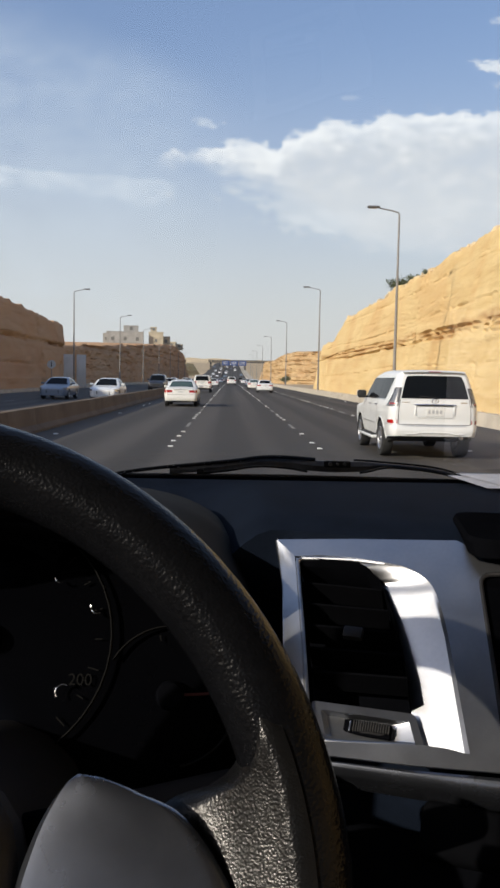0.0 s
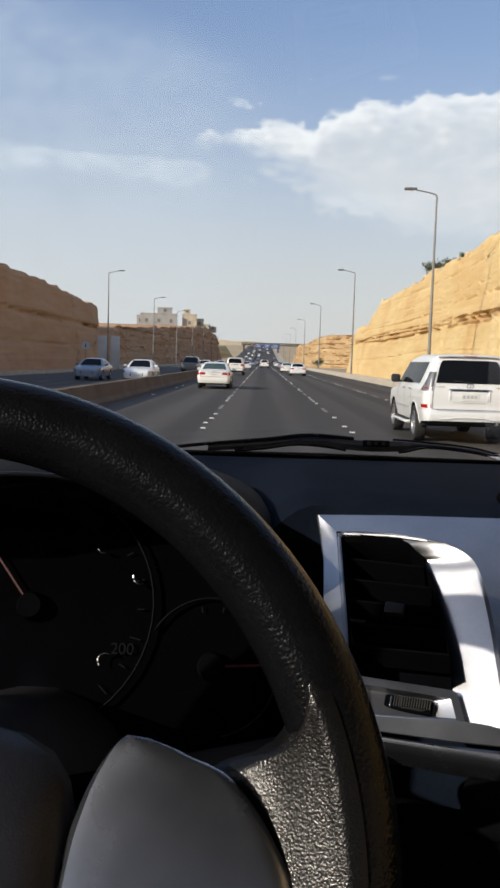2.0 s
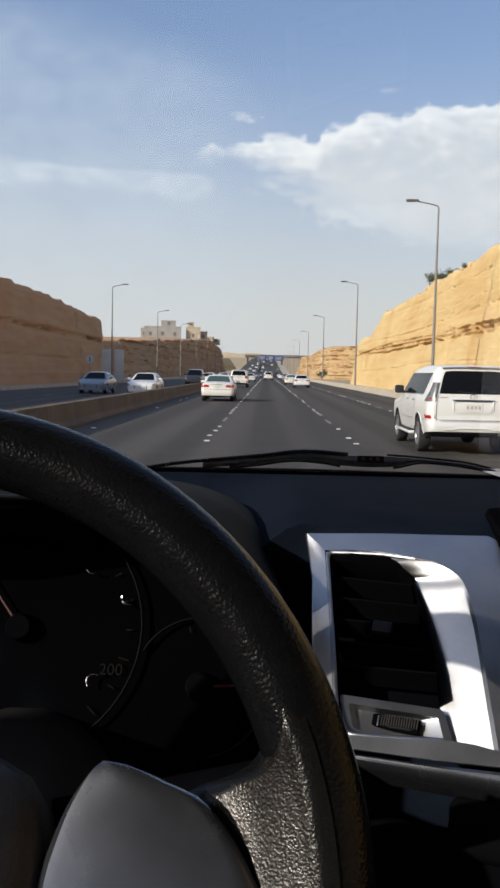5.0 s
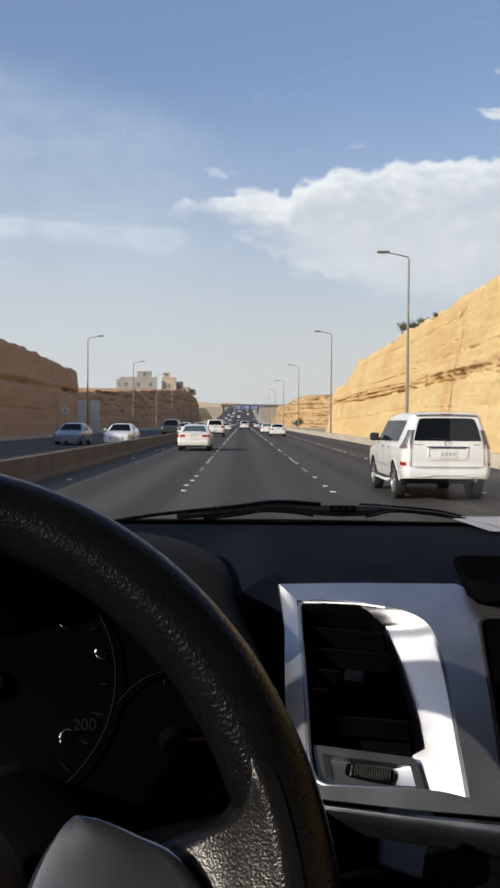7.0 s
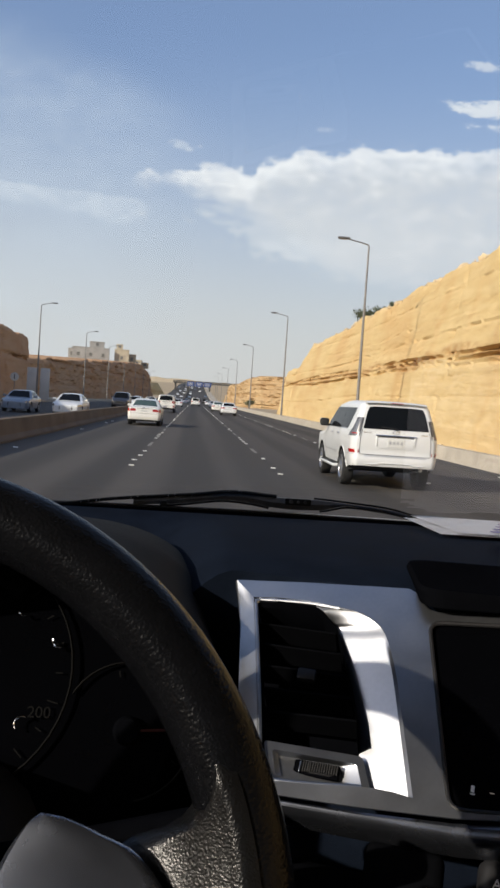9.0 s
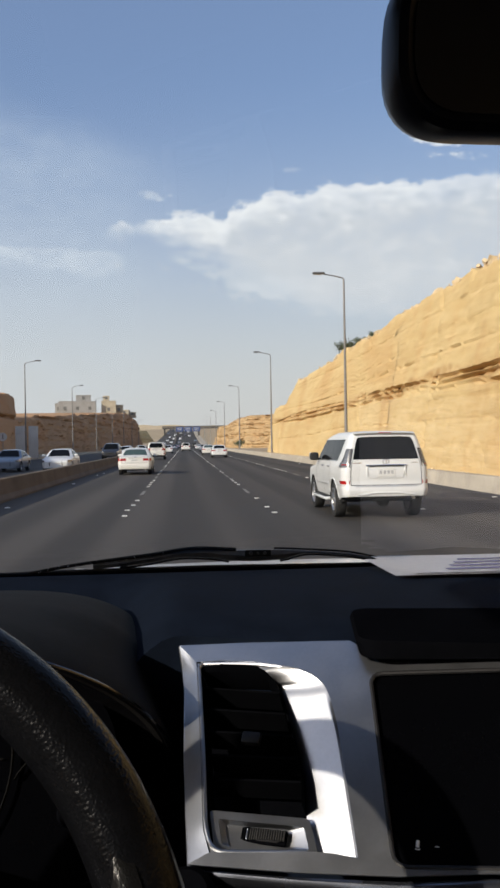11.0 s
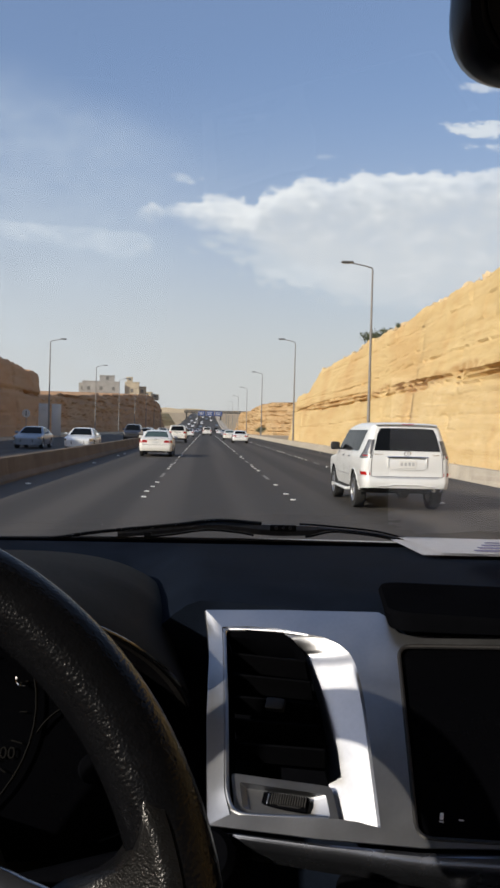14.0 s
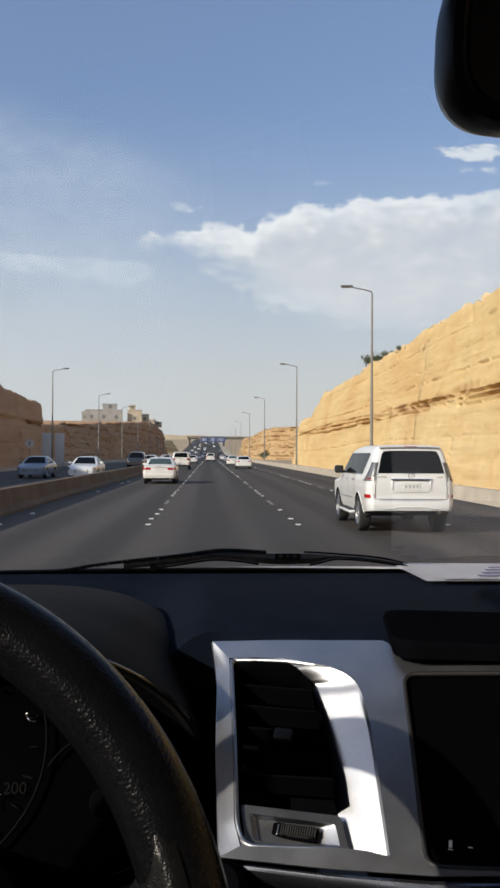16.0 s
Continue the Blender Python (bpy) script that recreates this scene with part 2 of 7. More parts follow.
def rock_material(name, pale, mid, dark, rusty, seam=None, relief=0.9):
    """Bedded limestone: thin beds that wander, rust-coloured seams, pale dust and fine pitting."""
    m = bpy.data.materials.new(name)
    m.use_nodes = True
    t = m.node_tree
    p = t.nodes["Principled BSDF"]
    p.inputs["Roughness"].default_value, p.inputs["Specular IOR Level"].default_value = 0.95, 0.15
    co = t.nodes.new("ShaderNodeTexCoord")
    n1 = nd(t, "ShaderNodeTexNoise", Scale=0.12, Detail=5.0)
    n2 = nd(t, "ShaderNodeTexNoise", Scale=1.6, Detail=10.0, Roughness=0.72)
    for n in (n1, n2):
        t.links.new(co.outputs["Object"], n.inputs["Vector"])
    mp = t.nodes.new("ShaderNodeMapping")
    mp.inputs["Scale"].default_value = (0.11, 0.11, 1.25)
    t.links.new(co.outputs["Object"], mp.inputs[0])
    n3 = nd(t, "ShaderNodeTexNoise", Scale=1.5, Detail=7.0, Roughness=0.7)
    t.links.new(mp.outputs[0], n3.inputs["Vector"])
    mp2 = t.nodes.new("ShaderNodeMapping")
    mp2.inputs["Scale"].default_value = (0.5, 0.5, 0.05)
    t.links.new(co.outputs["Object"], mp2.inputs[0])
    n4 = nd(t, "ShaderNodeTexNoise", Scale=1.1, Detail=4.0)
    t.links.new(mp2.outputs[0], n4.inputs["Vector"])
    c = mix_col(t, smooth(t, n3.outputs[0], 0.30, 0.72), (*mid, 1), (*pale, 1))
    c = mix_col(t, math_node(t, "MULTIPLY", smooth(t, n2.outputs[0], 0.50, 0.72), 0.5), c, (*dark, 1))
    c = mix_col(t, math_node(t, "MULTIPLY", smooth(t, n4.outputs[0], 0.56, 0.72), 0.35), c, (*rusty, 1))
    # pits and chips, drawn out along the beds, and paler freshly broken faces
    mp3 = t.nodes.new("ShaderNodeMapping")
    mp3.inputs["Scale"].default_value = (1.0, 1.0, 2.2)
    t.links.new(co.outputs["Object"], mp3.inputs[0])
    n5 = nd(t, "ShaderNodeTexNoise", Scale=2.6, Detail=6.0, Roughness=0.8)
    n6 = nd(t, "ShaderNodeTexNoise", Scale=0.55, Detail=6.0, Roughness=0.65)
    for n in (n5, n6):
        t.links.new(mp3.outputs[0], n.inputs["Vector"])
    c = mix_col(t, math_node(t, "MULTIPLY", smooth(t, n6.outputs[0], 0.52, 0.70), 0.45), c, tuple(min(1.0, k * 1.14) for k in pale) + (1,))
    c = mix_col(t, math_node(t, "MULTIPLY", smooth(t, n5.outputs[0], 0.57, 0.70), 0.6), c, (*dark, 1))
    c = mix_col(t, math_node(t, "MULTIPLY", smooth(t, n1.outputs[0], 0.42, 0.68), 0.42), c, (*rusty, 1))
    if seam:
        # one soft rusty bed that runs through the whole face
        sz = t.nodes.new("ShaderNodeSeparateXYZ")
        t.links.new(co.outputs["Object"], sz.inputs[0])
        dz = math_node(t, "ABSOLUTE", math_node(t, "ADD", math_node(t, "SUBTRACT", sz.outputs[2], seam), math_node(t, "MULTIPLY", math_node(t, "SUBTRACT", n1.outputs[0], 0.5), 2.4)))
        sf = math_node(t, "SUBTRACT", 1.0, smooth(t, dz, 0.05, 0.6))
        sf = math_node(t, "MULTIPLY", sf, smooth(t, n2.outputs[0], 0.36, 0.6))
        c = mix_col(t, math_node(t, "MULTIPLY", sf, 0.75), c, (0.40, 0.22, 0.09, 1))
    t.links.new(c, p.inputs["Base Color"])
    b = nd(t, "ShaderNodeBump", Strength=relief, Distance=0.3 * relief)
    t.links.new(math_node(t, "ADD", n2.outputs[0], n3.outputs[0]), b.inputs["Height"])
    t.links.new(b.outputs[0], p.inputs["Normal"])
    return m


M = {
    "asphalt": asphalt_material(),
    "sand": material("sandy_ground", (0.42, 0.33, 0.22), 0.95, vary=0.2, scale=0.08, bump=0.4, bump_scale=3, spec=0.1),
    "concrete": material("concrete", (0.42, 0.37, 0.30), 0.9, vary=0.22, scale=0.7, bump=0.3, bump_scale=25, spec=0.2),
    "bridge_concrete": material("dark_bridge_concrete", (0.085, 0.08, 0.075), 0.9, vary=0.2, scale=0.3, spec=0.1),
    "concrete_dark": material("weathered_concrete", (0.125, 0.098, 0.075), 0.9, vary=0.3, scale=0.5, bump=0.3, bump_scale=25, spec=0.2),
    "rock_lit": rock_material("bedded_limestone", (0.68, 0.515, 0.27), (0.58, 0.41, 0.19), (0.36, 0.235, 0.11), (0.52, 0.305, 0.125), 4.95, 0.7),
    "rock_loose": material("loose_stone", (0.62, 0.48, 0.30), 0.95, vary=0.25, scale=3, bump=0.3, bump_scale=12, spec=0.1),
    # darker copy of rock_lit: the shade on the west faces is in its colour
    "rock_shaded": rock_material("brown_limestone", (0.46, 0.295, 0.175), (0.41, 0.25, 0.14), (0.25, 0.14, 0.08), (0.40, 0.20, 0.095), 6.2, 0.45),
    "rock_broken": rock_material("broken_limestone", (0.56, 0.41, 0.23), (0.42, 0.285, 0.15), (0.19, 0.12, 0.07), (0.38, 0.22, 0.11)),
    "paint_line": material("road_paint", (0.19, 0.18, 0.165), 0.8, vary=0.3, scale=6),
    "stud": material("ceramic_stud", (0.8, 0.79, 0.75), 0.35, vary=0.1, scale=30),
    "galvanised": material("galvanised_steel", (0.22, 0.21, 0.20), 0.6, metal=0.3, vary=0.15, scale=3),
    "lamp_grey": material("lamp_housing", (0.12, 0.12, 0.12), 0.5, vary=0.1, scale=6),
    "car_white": material("white_car_paint", (0.70, 0.71, 0.71), 0.35, vary=0.03, scale=2, coat=0.6),
    "car_cream": material("pearl_car_paint", (0.73, 0.715, 0.67), 0.35, vary=0.03, scale=2, coat=0.6),
    "car_grey": material("grey_blue_car_paint", (0.16, 0.20, 0.26), 0.35, vary=0.05, scale=2, coat=0.6),
    "car_dark": material("dark_car_paint", (0.02, 0.02, 0.025), 0.35, vary=0.05, scale=2, coat=0.6),
    "car_silver": material("silver_car_paint", (0.45, 0.46, 0.47), 0.35, metal=0.3, vary=0.05, scale=2, coat=0.6),
    "car_glass": material("tinted_car_glass", (0.006, 0.007, 0.008), 0.08, vary=0.1, scale=2, spec=0.06),
    "green_glass": material("greenish_car_glass", (0.05, 0.078, 0.07), 0.08, vary=0.1, scale=2, spec=0.6),
    "rubber": material("tyre_rubber", (0.018, 0.018, 0.018), 0.85, vary=0.2, scale=8),
    "arch": material("black_plastic_trim", (0.015, 0.015, 0.015), 0.75, vary=0.2, scale=8),
    "alloy": material("alloy_wheel", (0.55, 0.55, 0.56), 0.3, metal=0.9, vary=0.08, scale=12),
    "chrome": material("chrome", (0.75, 0.75, 0.76), 0.12, metal=1.0, vary=0.05, scale=10),
    "lamp_red": material("red_lamp_lens", (0.35, 0.012, 0.012), 0.15, vary=0.2, scale=20, coat=0.5),
    "lamp_clear": material("clear_lamp_lens", (0.07, 0.07, 0.075), 0.25, vary=0.3, scale=9, coat=0.1),
    "lamp_bright": material("silver_lamp_reflector", (0.42, 0.42, 0.42), 0.2, metal=0.6, vary=0.3, scale=30, coat=0.4),
    "plate_ink": material("faded_plate_marking", (0.40, 0.41, 0.42), 0.6, vary=0.1, scale=10),
    "plate": material("number_plate", (0.70, 0.70, 0.68), 0.5, vary=0.05, scale=10),
    "ink": material("dark_marking", (0.03, 0.03, 0.035), 0.6, vary=0.1, scale=10),
    "dash": leather_material("soft_dashboard_plastic", (0.0050, 0.0076, 0.0138), 0.9, 900, 0.2, 0.02),
    "hood_plastic": leather_material("instrument_hood_plastic", (0.0058, 0.0055, 0.0057), 0.75, 900, 0.2, 0.08),
    "black_plastic": material("black_plastic", (0.014, 0.014, 0.0155), 0.5, vary=0.2, scale=20, bump=0.1, bump_scale=900, spec=0.25),
    "airbag_plastic": leather_material("airbag_cover_plastic", (0.013, 0.015, 0.022), 0.45, 1000, 0.12, 0.25),
    # shade inside the vent is put into this near-black slat colour
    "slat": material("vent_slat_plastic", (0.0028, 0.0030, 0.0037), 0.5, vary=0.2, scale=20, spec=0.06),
    "leather": leather_material("black_grained_leather", (0.0036, 0.0038, 0.0046), 0.21, 750, 0.24, 0.10),
    "leather_spoke": leather_material("black_grained_spoke_leather", (0.008, 0.008, 0.0085), 0.31, 1150, 0.20, 0.6),
    "satin": material("satin_silver_trim", (0.43, 0.445, 0.475), 0.315, metal=1.0, vary=0.05, scale=40, bump=0.03, bump_scale=700, stretch=(1, 1, 1)),
    "wheel_trim": material("dark_satin_wheel_trim", (0.19, 0.205, 0.245), 0.27, metal=0.95, vary=0.08, scale=40, bump=0.03, bump_scale=700),
    "gloss_black": material("gloss_black_trim", (0.006, 0.006, 0.007), 0.15, vary=0.1, scale=20, spec=0.6),
    "wiper_black": material("matt_black_wiper", (0.009, 0.009, 0.009), 0.8, vary=0.3, scale=60, bump=0.2, bump_scale=300, spec=0.1),
    "wiper_grey": material("dusty_wiper_steel", (0.040, 0.043, 0.048), 0.55, vary=0.35, scale=90, bump=0.1, bump_scale=400, spec=0.35),
    "mirror_black": material("dark_tinted_mirror", (0.004, 0.005, 0.009), 0.35, vary=0.1, scale=20, spec=0.15),
    # recess shade is put into this near black; it also serves black trim
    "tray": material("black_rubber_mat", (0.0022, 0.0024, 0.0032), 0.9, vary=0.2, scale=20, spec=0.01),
    # near black: the shade under the instrument hood is put into the print colour
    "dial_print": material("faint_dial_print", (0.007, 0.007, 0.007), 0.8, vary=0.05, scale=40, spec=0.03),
    "screen": material("black_display_glass", (0.0012, 0.0013, 0.0018), 0.10, vary=0.1, scale=10, spec=0.05),
    "white_print": material("white_print", (0.7, 0.7, 0.7), 0.6, vary=0.05, scale=40),
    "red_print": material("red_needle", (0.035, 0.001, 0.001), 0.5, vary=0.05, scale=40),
    "paper": material("white_paper", (0.74, 0.74, 0.76), 0.85, vary=0.05, scale=15, bump=0.05, bump_scale=60),
    "paper_ink": material("printed_lilac_ink", (0.13, 0.13, 0.24), 0.85, vary=0.2, scale=15),
    "headliner": material("pale_headliner", (0.45, 0.43, 0.40), 0.95, vary=0.08, scale=10, bump=0.1, bump_scale=300),
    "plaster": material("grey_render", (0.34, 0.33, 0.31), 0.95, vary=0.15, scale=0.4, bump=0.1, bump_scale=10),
    "plaster_cream": material("cream_render", (0.46, 0.40, 0.30), 0.95, vary=0.12, scale=0.4, bump=0.1, bump_scale=10),
    "window_dark": material("dark_window", (0.17, 0.165, 0.155), 0.2, vary=0.2, scale=3),
    "sign_blue": material("blue_road_sign", (0.04, 0.07, 0.20), 0.5, vary=0.08, scale=2),
    "sign_white": material("white_sign_face", (0.48, 0.48, 0.47), 0.6, vary=0.12, scale=0.8),
    "leaf": material("dusty_green_leaves", (0.095, 0.11, 0.06), 0.85, vary=0.4, scale=3, by_object=0.3),
    "bark": material("grey_brown_bark", (0.14, 0.10, 0.07), 0.95, vary=0.3, scale=12, bump=0.4, bump_scale=40),
}
_p = M["satin"].node_tree.nodes["Principled BSDF"]
_p.inputs["Anisotropic"].default_value, _p.inputs["Anisotropic Rotation"].default_value = 0.0, 0.25
_tan = M["satin"].node_tree.nodes.new("ShaderNodeTangent")
_tan.direction_type, _tan.axis = "RADIAL", "Z"
M["satin"].node_tree.links.new(_tan.outputs[0], _p.inputs["Tangent"])
# hardly any sheen, so the painted recess darkness holds in direct sun
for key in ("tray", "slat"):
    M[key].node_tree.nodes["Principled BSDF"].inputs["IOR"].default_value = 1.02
WINDSCREEN_GLASS = glass_material("windscreen_glass", (0.93, 0.95, 0.95))


# ---- building helpers ----
def part(name, bm, mat, parent=None, label="", shade=35.0, **tags):
    """One mesh object from a bmesh, under a thing or a part."""
    me = bpy.data.meshes.new(name)
    bm.normal_update()
    if shade:
        for e in bm.edges:
            e.smooth = len(e.link_faces) == 2 and e.calc_face_angle(0) < radians(shade)
        for f in bm.faces:
            f.smooth = True
    bm.to_mesh(me)
    bm.free()
    me.materials.append(mat)
    ob = new(name, me)
    ob.parent = parent
    return tagged(ob, label, **tags)


def thing(name, label, category, group="", kind="", at=None):
    ob = new(name)
    ob.empty_display_size = 0.1
    if at is not None:
        ob.matrix_basis = at
    return tagged(ob, label, category, group, kind)


def box(bm, c, s, bevel=0.0, seg=2, m=None):
    """A box round c with the full sizes s, its edges rounded."""
    r = bmesh.ops.create_cube(bm, size=1.0)
    vs = r["verts"]
    for v in vs:
        v.co = Vector((v.co.x * s[0] + c[0], v.co.y * s[1] + c[1], v.co.z * s[2] + c[2]))
    if bevel:
        es = list({e for v in vs for e in v.link_edges})
        r = bmesh.ops.bevel(bm, geom=es, offset=min(bevel, min(s) * 0.49), segments=seg, affect="EDGES", profile=0.5)
        vs = list({v for f in r["faces"] for v in f.verts})
    if m is not None:
        bmesh.ops.transform(bm, matrix=m, verts=vs)
    return bm


def boxed(c, s, bevel=0.0, seg=2, m=None):
    return box(bmesh.new(), c, s, bevel, seg, m)


def prism(bm, outline, place, depth_vec):
    """A slab: the outline's 2D points placed by place(p), pushed along depth_vec."""
    a = [bm.verts.new(place(p)) for p in outline]
    d = Vector(depth_vec)
    b = [bm.verts.new(v.co + d) for v in a]
    n = len(a)
    fs = [bm.faces.new(a), bm.faces.new(b[::-1])]
    for i in range(n):
        fs.append(bm.faces.new((a[i], b[i], b[(i + 1) % n], a[(i + 1) % n])))
    bmesh.ops.recalc_face_normals(bm, faces=fs)
    return a, b


def loft(bm, rings, closed=True, caps=True):
    rows = [[bm.verts.new(p) for p in r] for r in rings]
    n = len(rows[0])
    fs = []
    for r0, r1 in zip(rows, rows[1:]):
        for i in range(n if closed else n - 1):
            fs.append(bm.faces.new((r0[i], r0[(i + 1) % n], r1[(i + 1) % n], r1[i])))
    if caps and closed:
        fs += [bm.faces.new(rows[0][::-1]), bm.faces.new(rows[-1])]
    bmesh.ops.recalc_face_normals(bm, faces=fs)
    return rows


def lathe(bm, profile, axis="X", seg=28, m=None):
    """Revolve (radius, along) pairs round an axis."""
    rings = []
    for k in range(seg):
        a = 2 * math.pi * k / seg
        ring = []
        for r, h in profile:
            c, s = r * math.cos(a), r * math.sin(a)
            p = {"X": (h, c, s), "Y": (c, h, s), "Z": (c, s, h)}[axis]
            ring.append(Vector(p) if m is None else m @ Vector(p))
        rings.append(ring)
    rows = [[bm.verts.new(p) for p in r] for r in rings]
    fs = []
    for k in range(seg):
        r0, r1 = rows[k], rows[(k + 1) % seg]
        for i in range(len(profile) - 1):
            fs.append(bm.faces.new((r0[i], r0[i + 1], r1[i + 1], r1[i])))
    bmesh.ops.remove_doubles(bm, verts=[v for r in rows for v in r], dist=1e-6)
    bmesh.ops.recalc_face_normals(bm, faces=[f for f in bm.faces])
    return bm


def tube(bm, path, radii, seg=10, caps=True):
    """A round bar along a path."""
    path = [Vector(p) for p in path]
    if isinstance(radii, (int, float)):
        radii = [radii] * len(path)
    rings = []
    for i, p in enumerate(path):
        d = (path[min(i + 1, len(path) - 1)] - path[max(i - 1, 0)]).normalized()
        ref = Vector((0, 0, 1)) if abs(d.z) < 0.9 else Vector((0, 1, 0))
        a = d.cross(ref).normalized()
        b = a.cross(d)
        rings.append([p + (a * math.cos(2 * math.pi * k / seg) + b * math.sin(2 * math.pi * k / seg)) * radii[i] for k in range(seg)])
    loft(bm, rings, True, caps)
    return bm


def grid(bm, ni, nj, f):
    rows = [[bm.verts.new(f(i / (ni - 1), j / (nj - 1))) for j in range(nj)] for i in range(ni)]
    for i in range(ni - 1):
        for j in range(nj - 1):
            bm.faces.new((rows[i][j], rows[i + 1][j], rows[i + 1][j + 1], rows[i][j + 1]))
    return rows


def from_arrays(name, verts, faces, mat, parent=None, label="", smooth_faces=False, **tags):
    me = bpy.data.meshes.new(name)
    me.from_pydata(verts, [], faces)
    me.materials.append(mat)
    if smooth_faces:
        me.polygons.foreach_set("use_smooth", [True] * len(me.polygons))
    me.update()
    ob = new(name, me)
    ob.parent = parent
    return tagged(ob, label, **tags)


# ---- ground, road, barriers ----
def ground_z(x, y):
    """Level near by; far ahead the land climbs gently to the horizon."""
    k = max(0.0, y - 330.0)
    return 27.0 * (1 - math.exp(-((k / 640.0) ** 2))) if k else 0.0


def sheet(name, xs, ys, lift, mat, **kw):
    verts = [(x, y, ground_z(x, y) + lift) for y in ys for x in xs]
    nx = len(xs)
    faces = [(j * nx + i, j * nx + i + 1, (j + 1) * nx + i + 1, (j + 1) * nx + i) for j in range(len(ys) - 1) for i in range(nx - 1)]
    return from_arrays(name, verts, faces, mat, smooth_faces=True, **kw)


YS = [-400, -200, -100, -40] + list(range(0, 380, 40)) + list(range(380, 1400, 30)) + [1500, 1800, 2400, 3500, 4800]
sheet("ground", [-4800, -2000, -600, -200, -60, 0, 60, 200, 600, 2000, 4800], YS, -0.03, M["sand"], label="dusty sand-coloured ground on both sides of the road", category="ground", kind="structure")
RY = [y for y in YS if y <= 1370]
road = sheet("road", [-5.35, 0, 9.3], RY, 0.0, M["asphalt"], label="dark worn asphalt carriageway with four lanes", category="road", kind="structure")
road_far = sheet("road_1", [-18.5, -12, -6.05], RY, 0.0, M["asphalt"], label="dark asphalt carriageway for the oncoming traffic", category="road", kind="structure")
sheet("pavement", [9.75, 11, 13.5], RY, 0.10, M["concrete"], label="pale dusty concrete strip below the rock wall", category="verge", kind="structure")


def barrier(name, profile, x, y0, y1, mat, label):
    """A cast barrier of many lengths, with open joints."""
    holder = thing(name, label, "barrier", kind="structure")
    step = 12.0
    n = int((y1 - y0) / step)
    bm = bmesh.new()
    prism(bm, profile, lambda p: Vector((p[0], 0, p[1])), (0, step - 0.03, 0))
    seg = part("barrier_block", bm, mat, holder, shade=20)
    seg.location = (x, y0, ground_z(x, y0))
    for k in range(1, n):
        o = new("barrier_block", seg.data)
        o.parent = holder
        y = y0 + k * step
        o.location = (x, y, ground_z(x, y))
        o.rotation_euler[0] = math.atan2(ground_z(x, y + step) - ground_z(x, y), step)
    return holder


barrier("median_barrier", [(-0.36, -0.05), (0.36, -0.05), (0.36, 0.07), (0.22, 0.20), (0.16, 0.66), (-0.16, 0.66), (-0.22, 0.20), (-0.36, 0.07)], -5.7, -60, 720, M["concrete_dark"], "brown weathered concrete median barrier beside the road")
barrier("kerb_barrier", [(-0.22, -0.05), (0.22, -0.05), (0.20, 0.50), (-0.12, 0.50), (-0.18, 0.2)], 9.52, -60, 720, M["concrete"], "low pale concrete edge barrier beside the road")

barrier("kerb_west", [(-0.15, -0.05), (0.15, -0.05), (0.13, 0.28), (-0.13, 0.28)], -18.7, -60, 420, M["concrete"], "low pale concrete kerb along the oncoming lanes")


def box_mesh(name, s, bevel):
    bm = boxed((0, 0, s[2] / 2), s, bevel, 1)
    me = bpy.data.meshes.new(name)
    bm.to_mesh(me)
    bm.free()
    return me


stud_mesh = box_mesh("road_stud", (0.13, 0.13, 0.022), 0.02)
stud_mesh.materials.append(M["stud"])
dash_mesh = box_mesh("lane_dash", (0.11, 2.4, 0.006), 0.0)
dash_mesh.materials.append(M["paint_line"])
rng = random.Random(5)
for lx in (-4.75, -1.40, 2.12, 5.65, 8.75):
    for k in range(-1, 16):
        y0 = 6.0 + k * 13.5
        edge = lx in (-4.75, 8.75)
        for j in range(4):
            if edge and j % 2:
                continue
            if rng.random() < 0.12:
                continue
            o = new("road_stud", stud_mesh)
            o.parent = road
            o.location = (lx + rng.uniform(-0.03, 0.03), y0 + j * 1.75 + rng.uniform(-0.1, 0.1), 0.001)
        if not edge and y0 > 18:
            o = new("lane_dash", dash_mesh)
            o.parent = road
            o.location = (lx, y0 + 9.2, 0.001)
    if lx not in (-4.75, 8.75):
        for k in range(16, 30):
            o = new("lane_dash", dash_mesh)
            o.parent = road
            o.location = (lx, 15.2 + k * 13.5, 0.004 + ground_z(0, 15.2 + k * 13.5))
for x in (-9.6, -13.2):
    for k in range(28):
        o = new("lane_dash", dash_mesh)
        o.parent = road_far
        o.location = (x, 10 + k * 13.5, 0.001 + ground_z(x, 10 + k * 13.5))


# ---- rock cuttings ----
def fbm(x, y, z, octaves=4):
    v, a = 0.0, 1.0
    for _ in range(octaves):
        v += a * noise.noise(Vector((x, y, z)))
        x, y, z, a = x * 2.03, y * 2.03, z * 2.03, a * 0.5
    return v


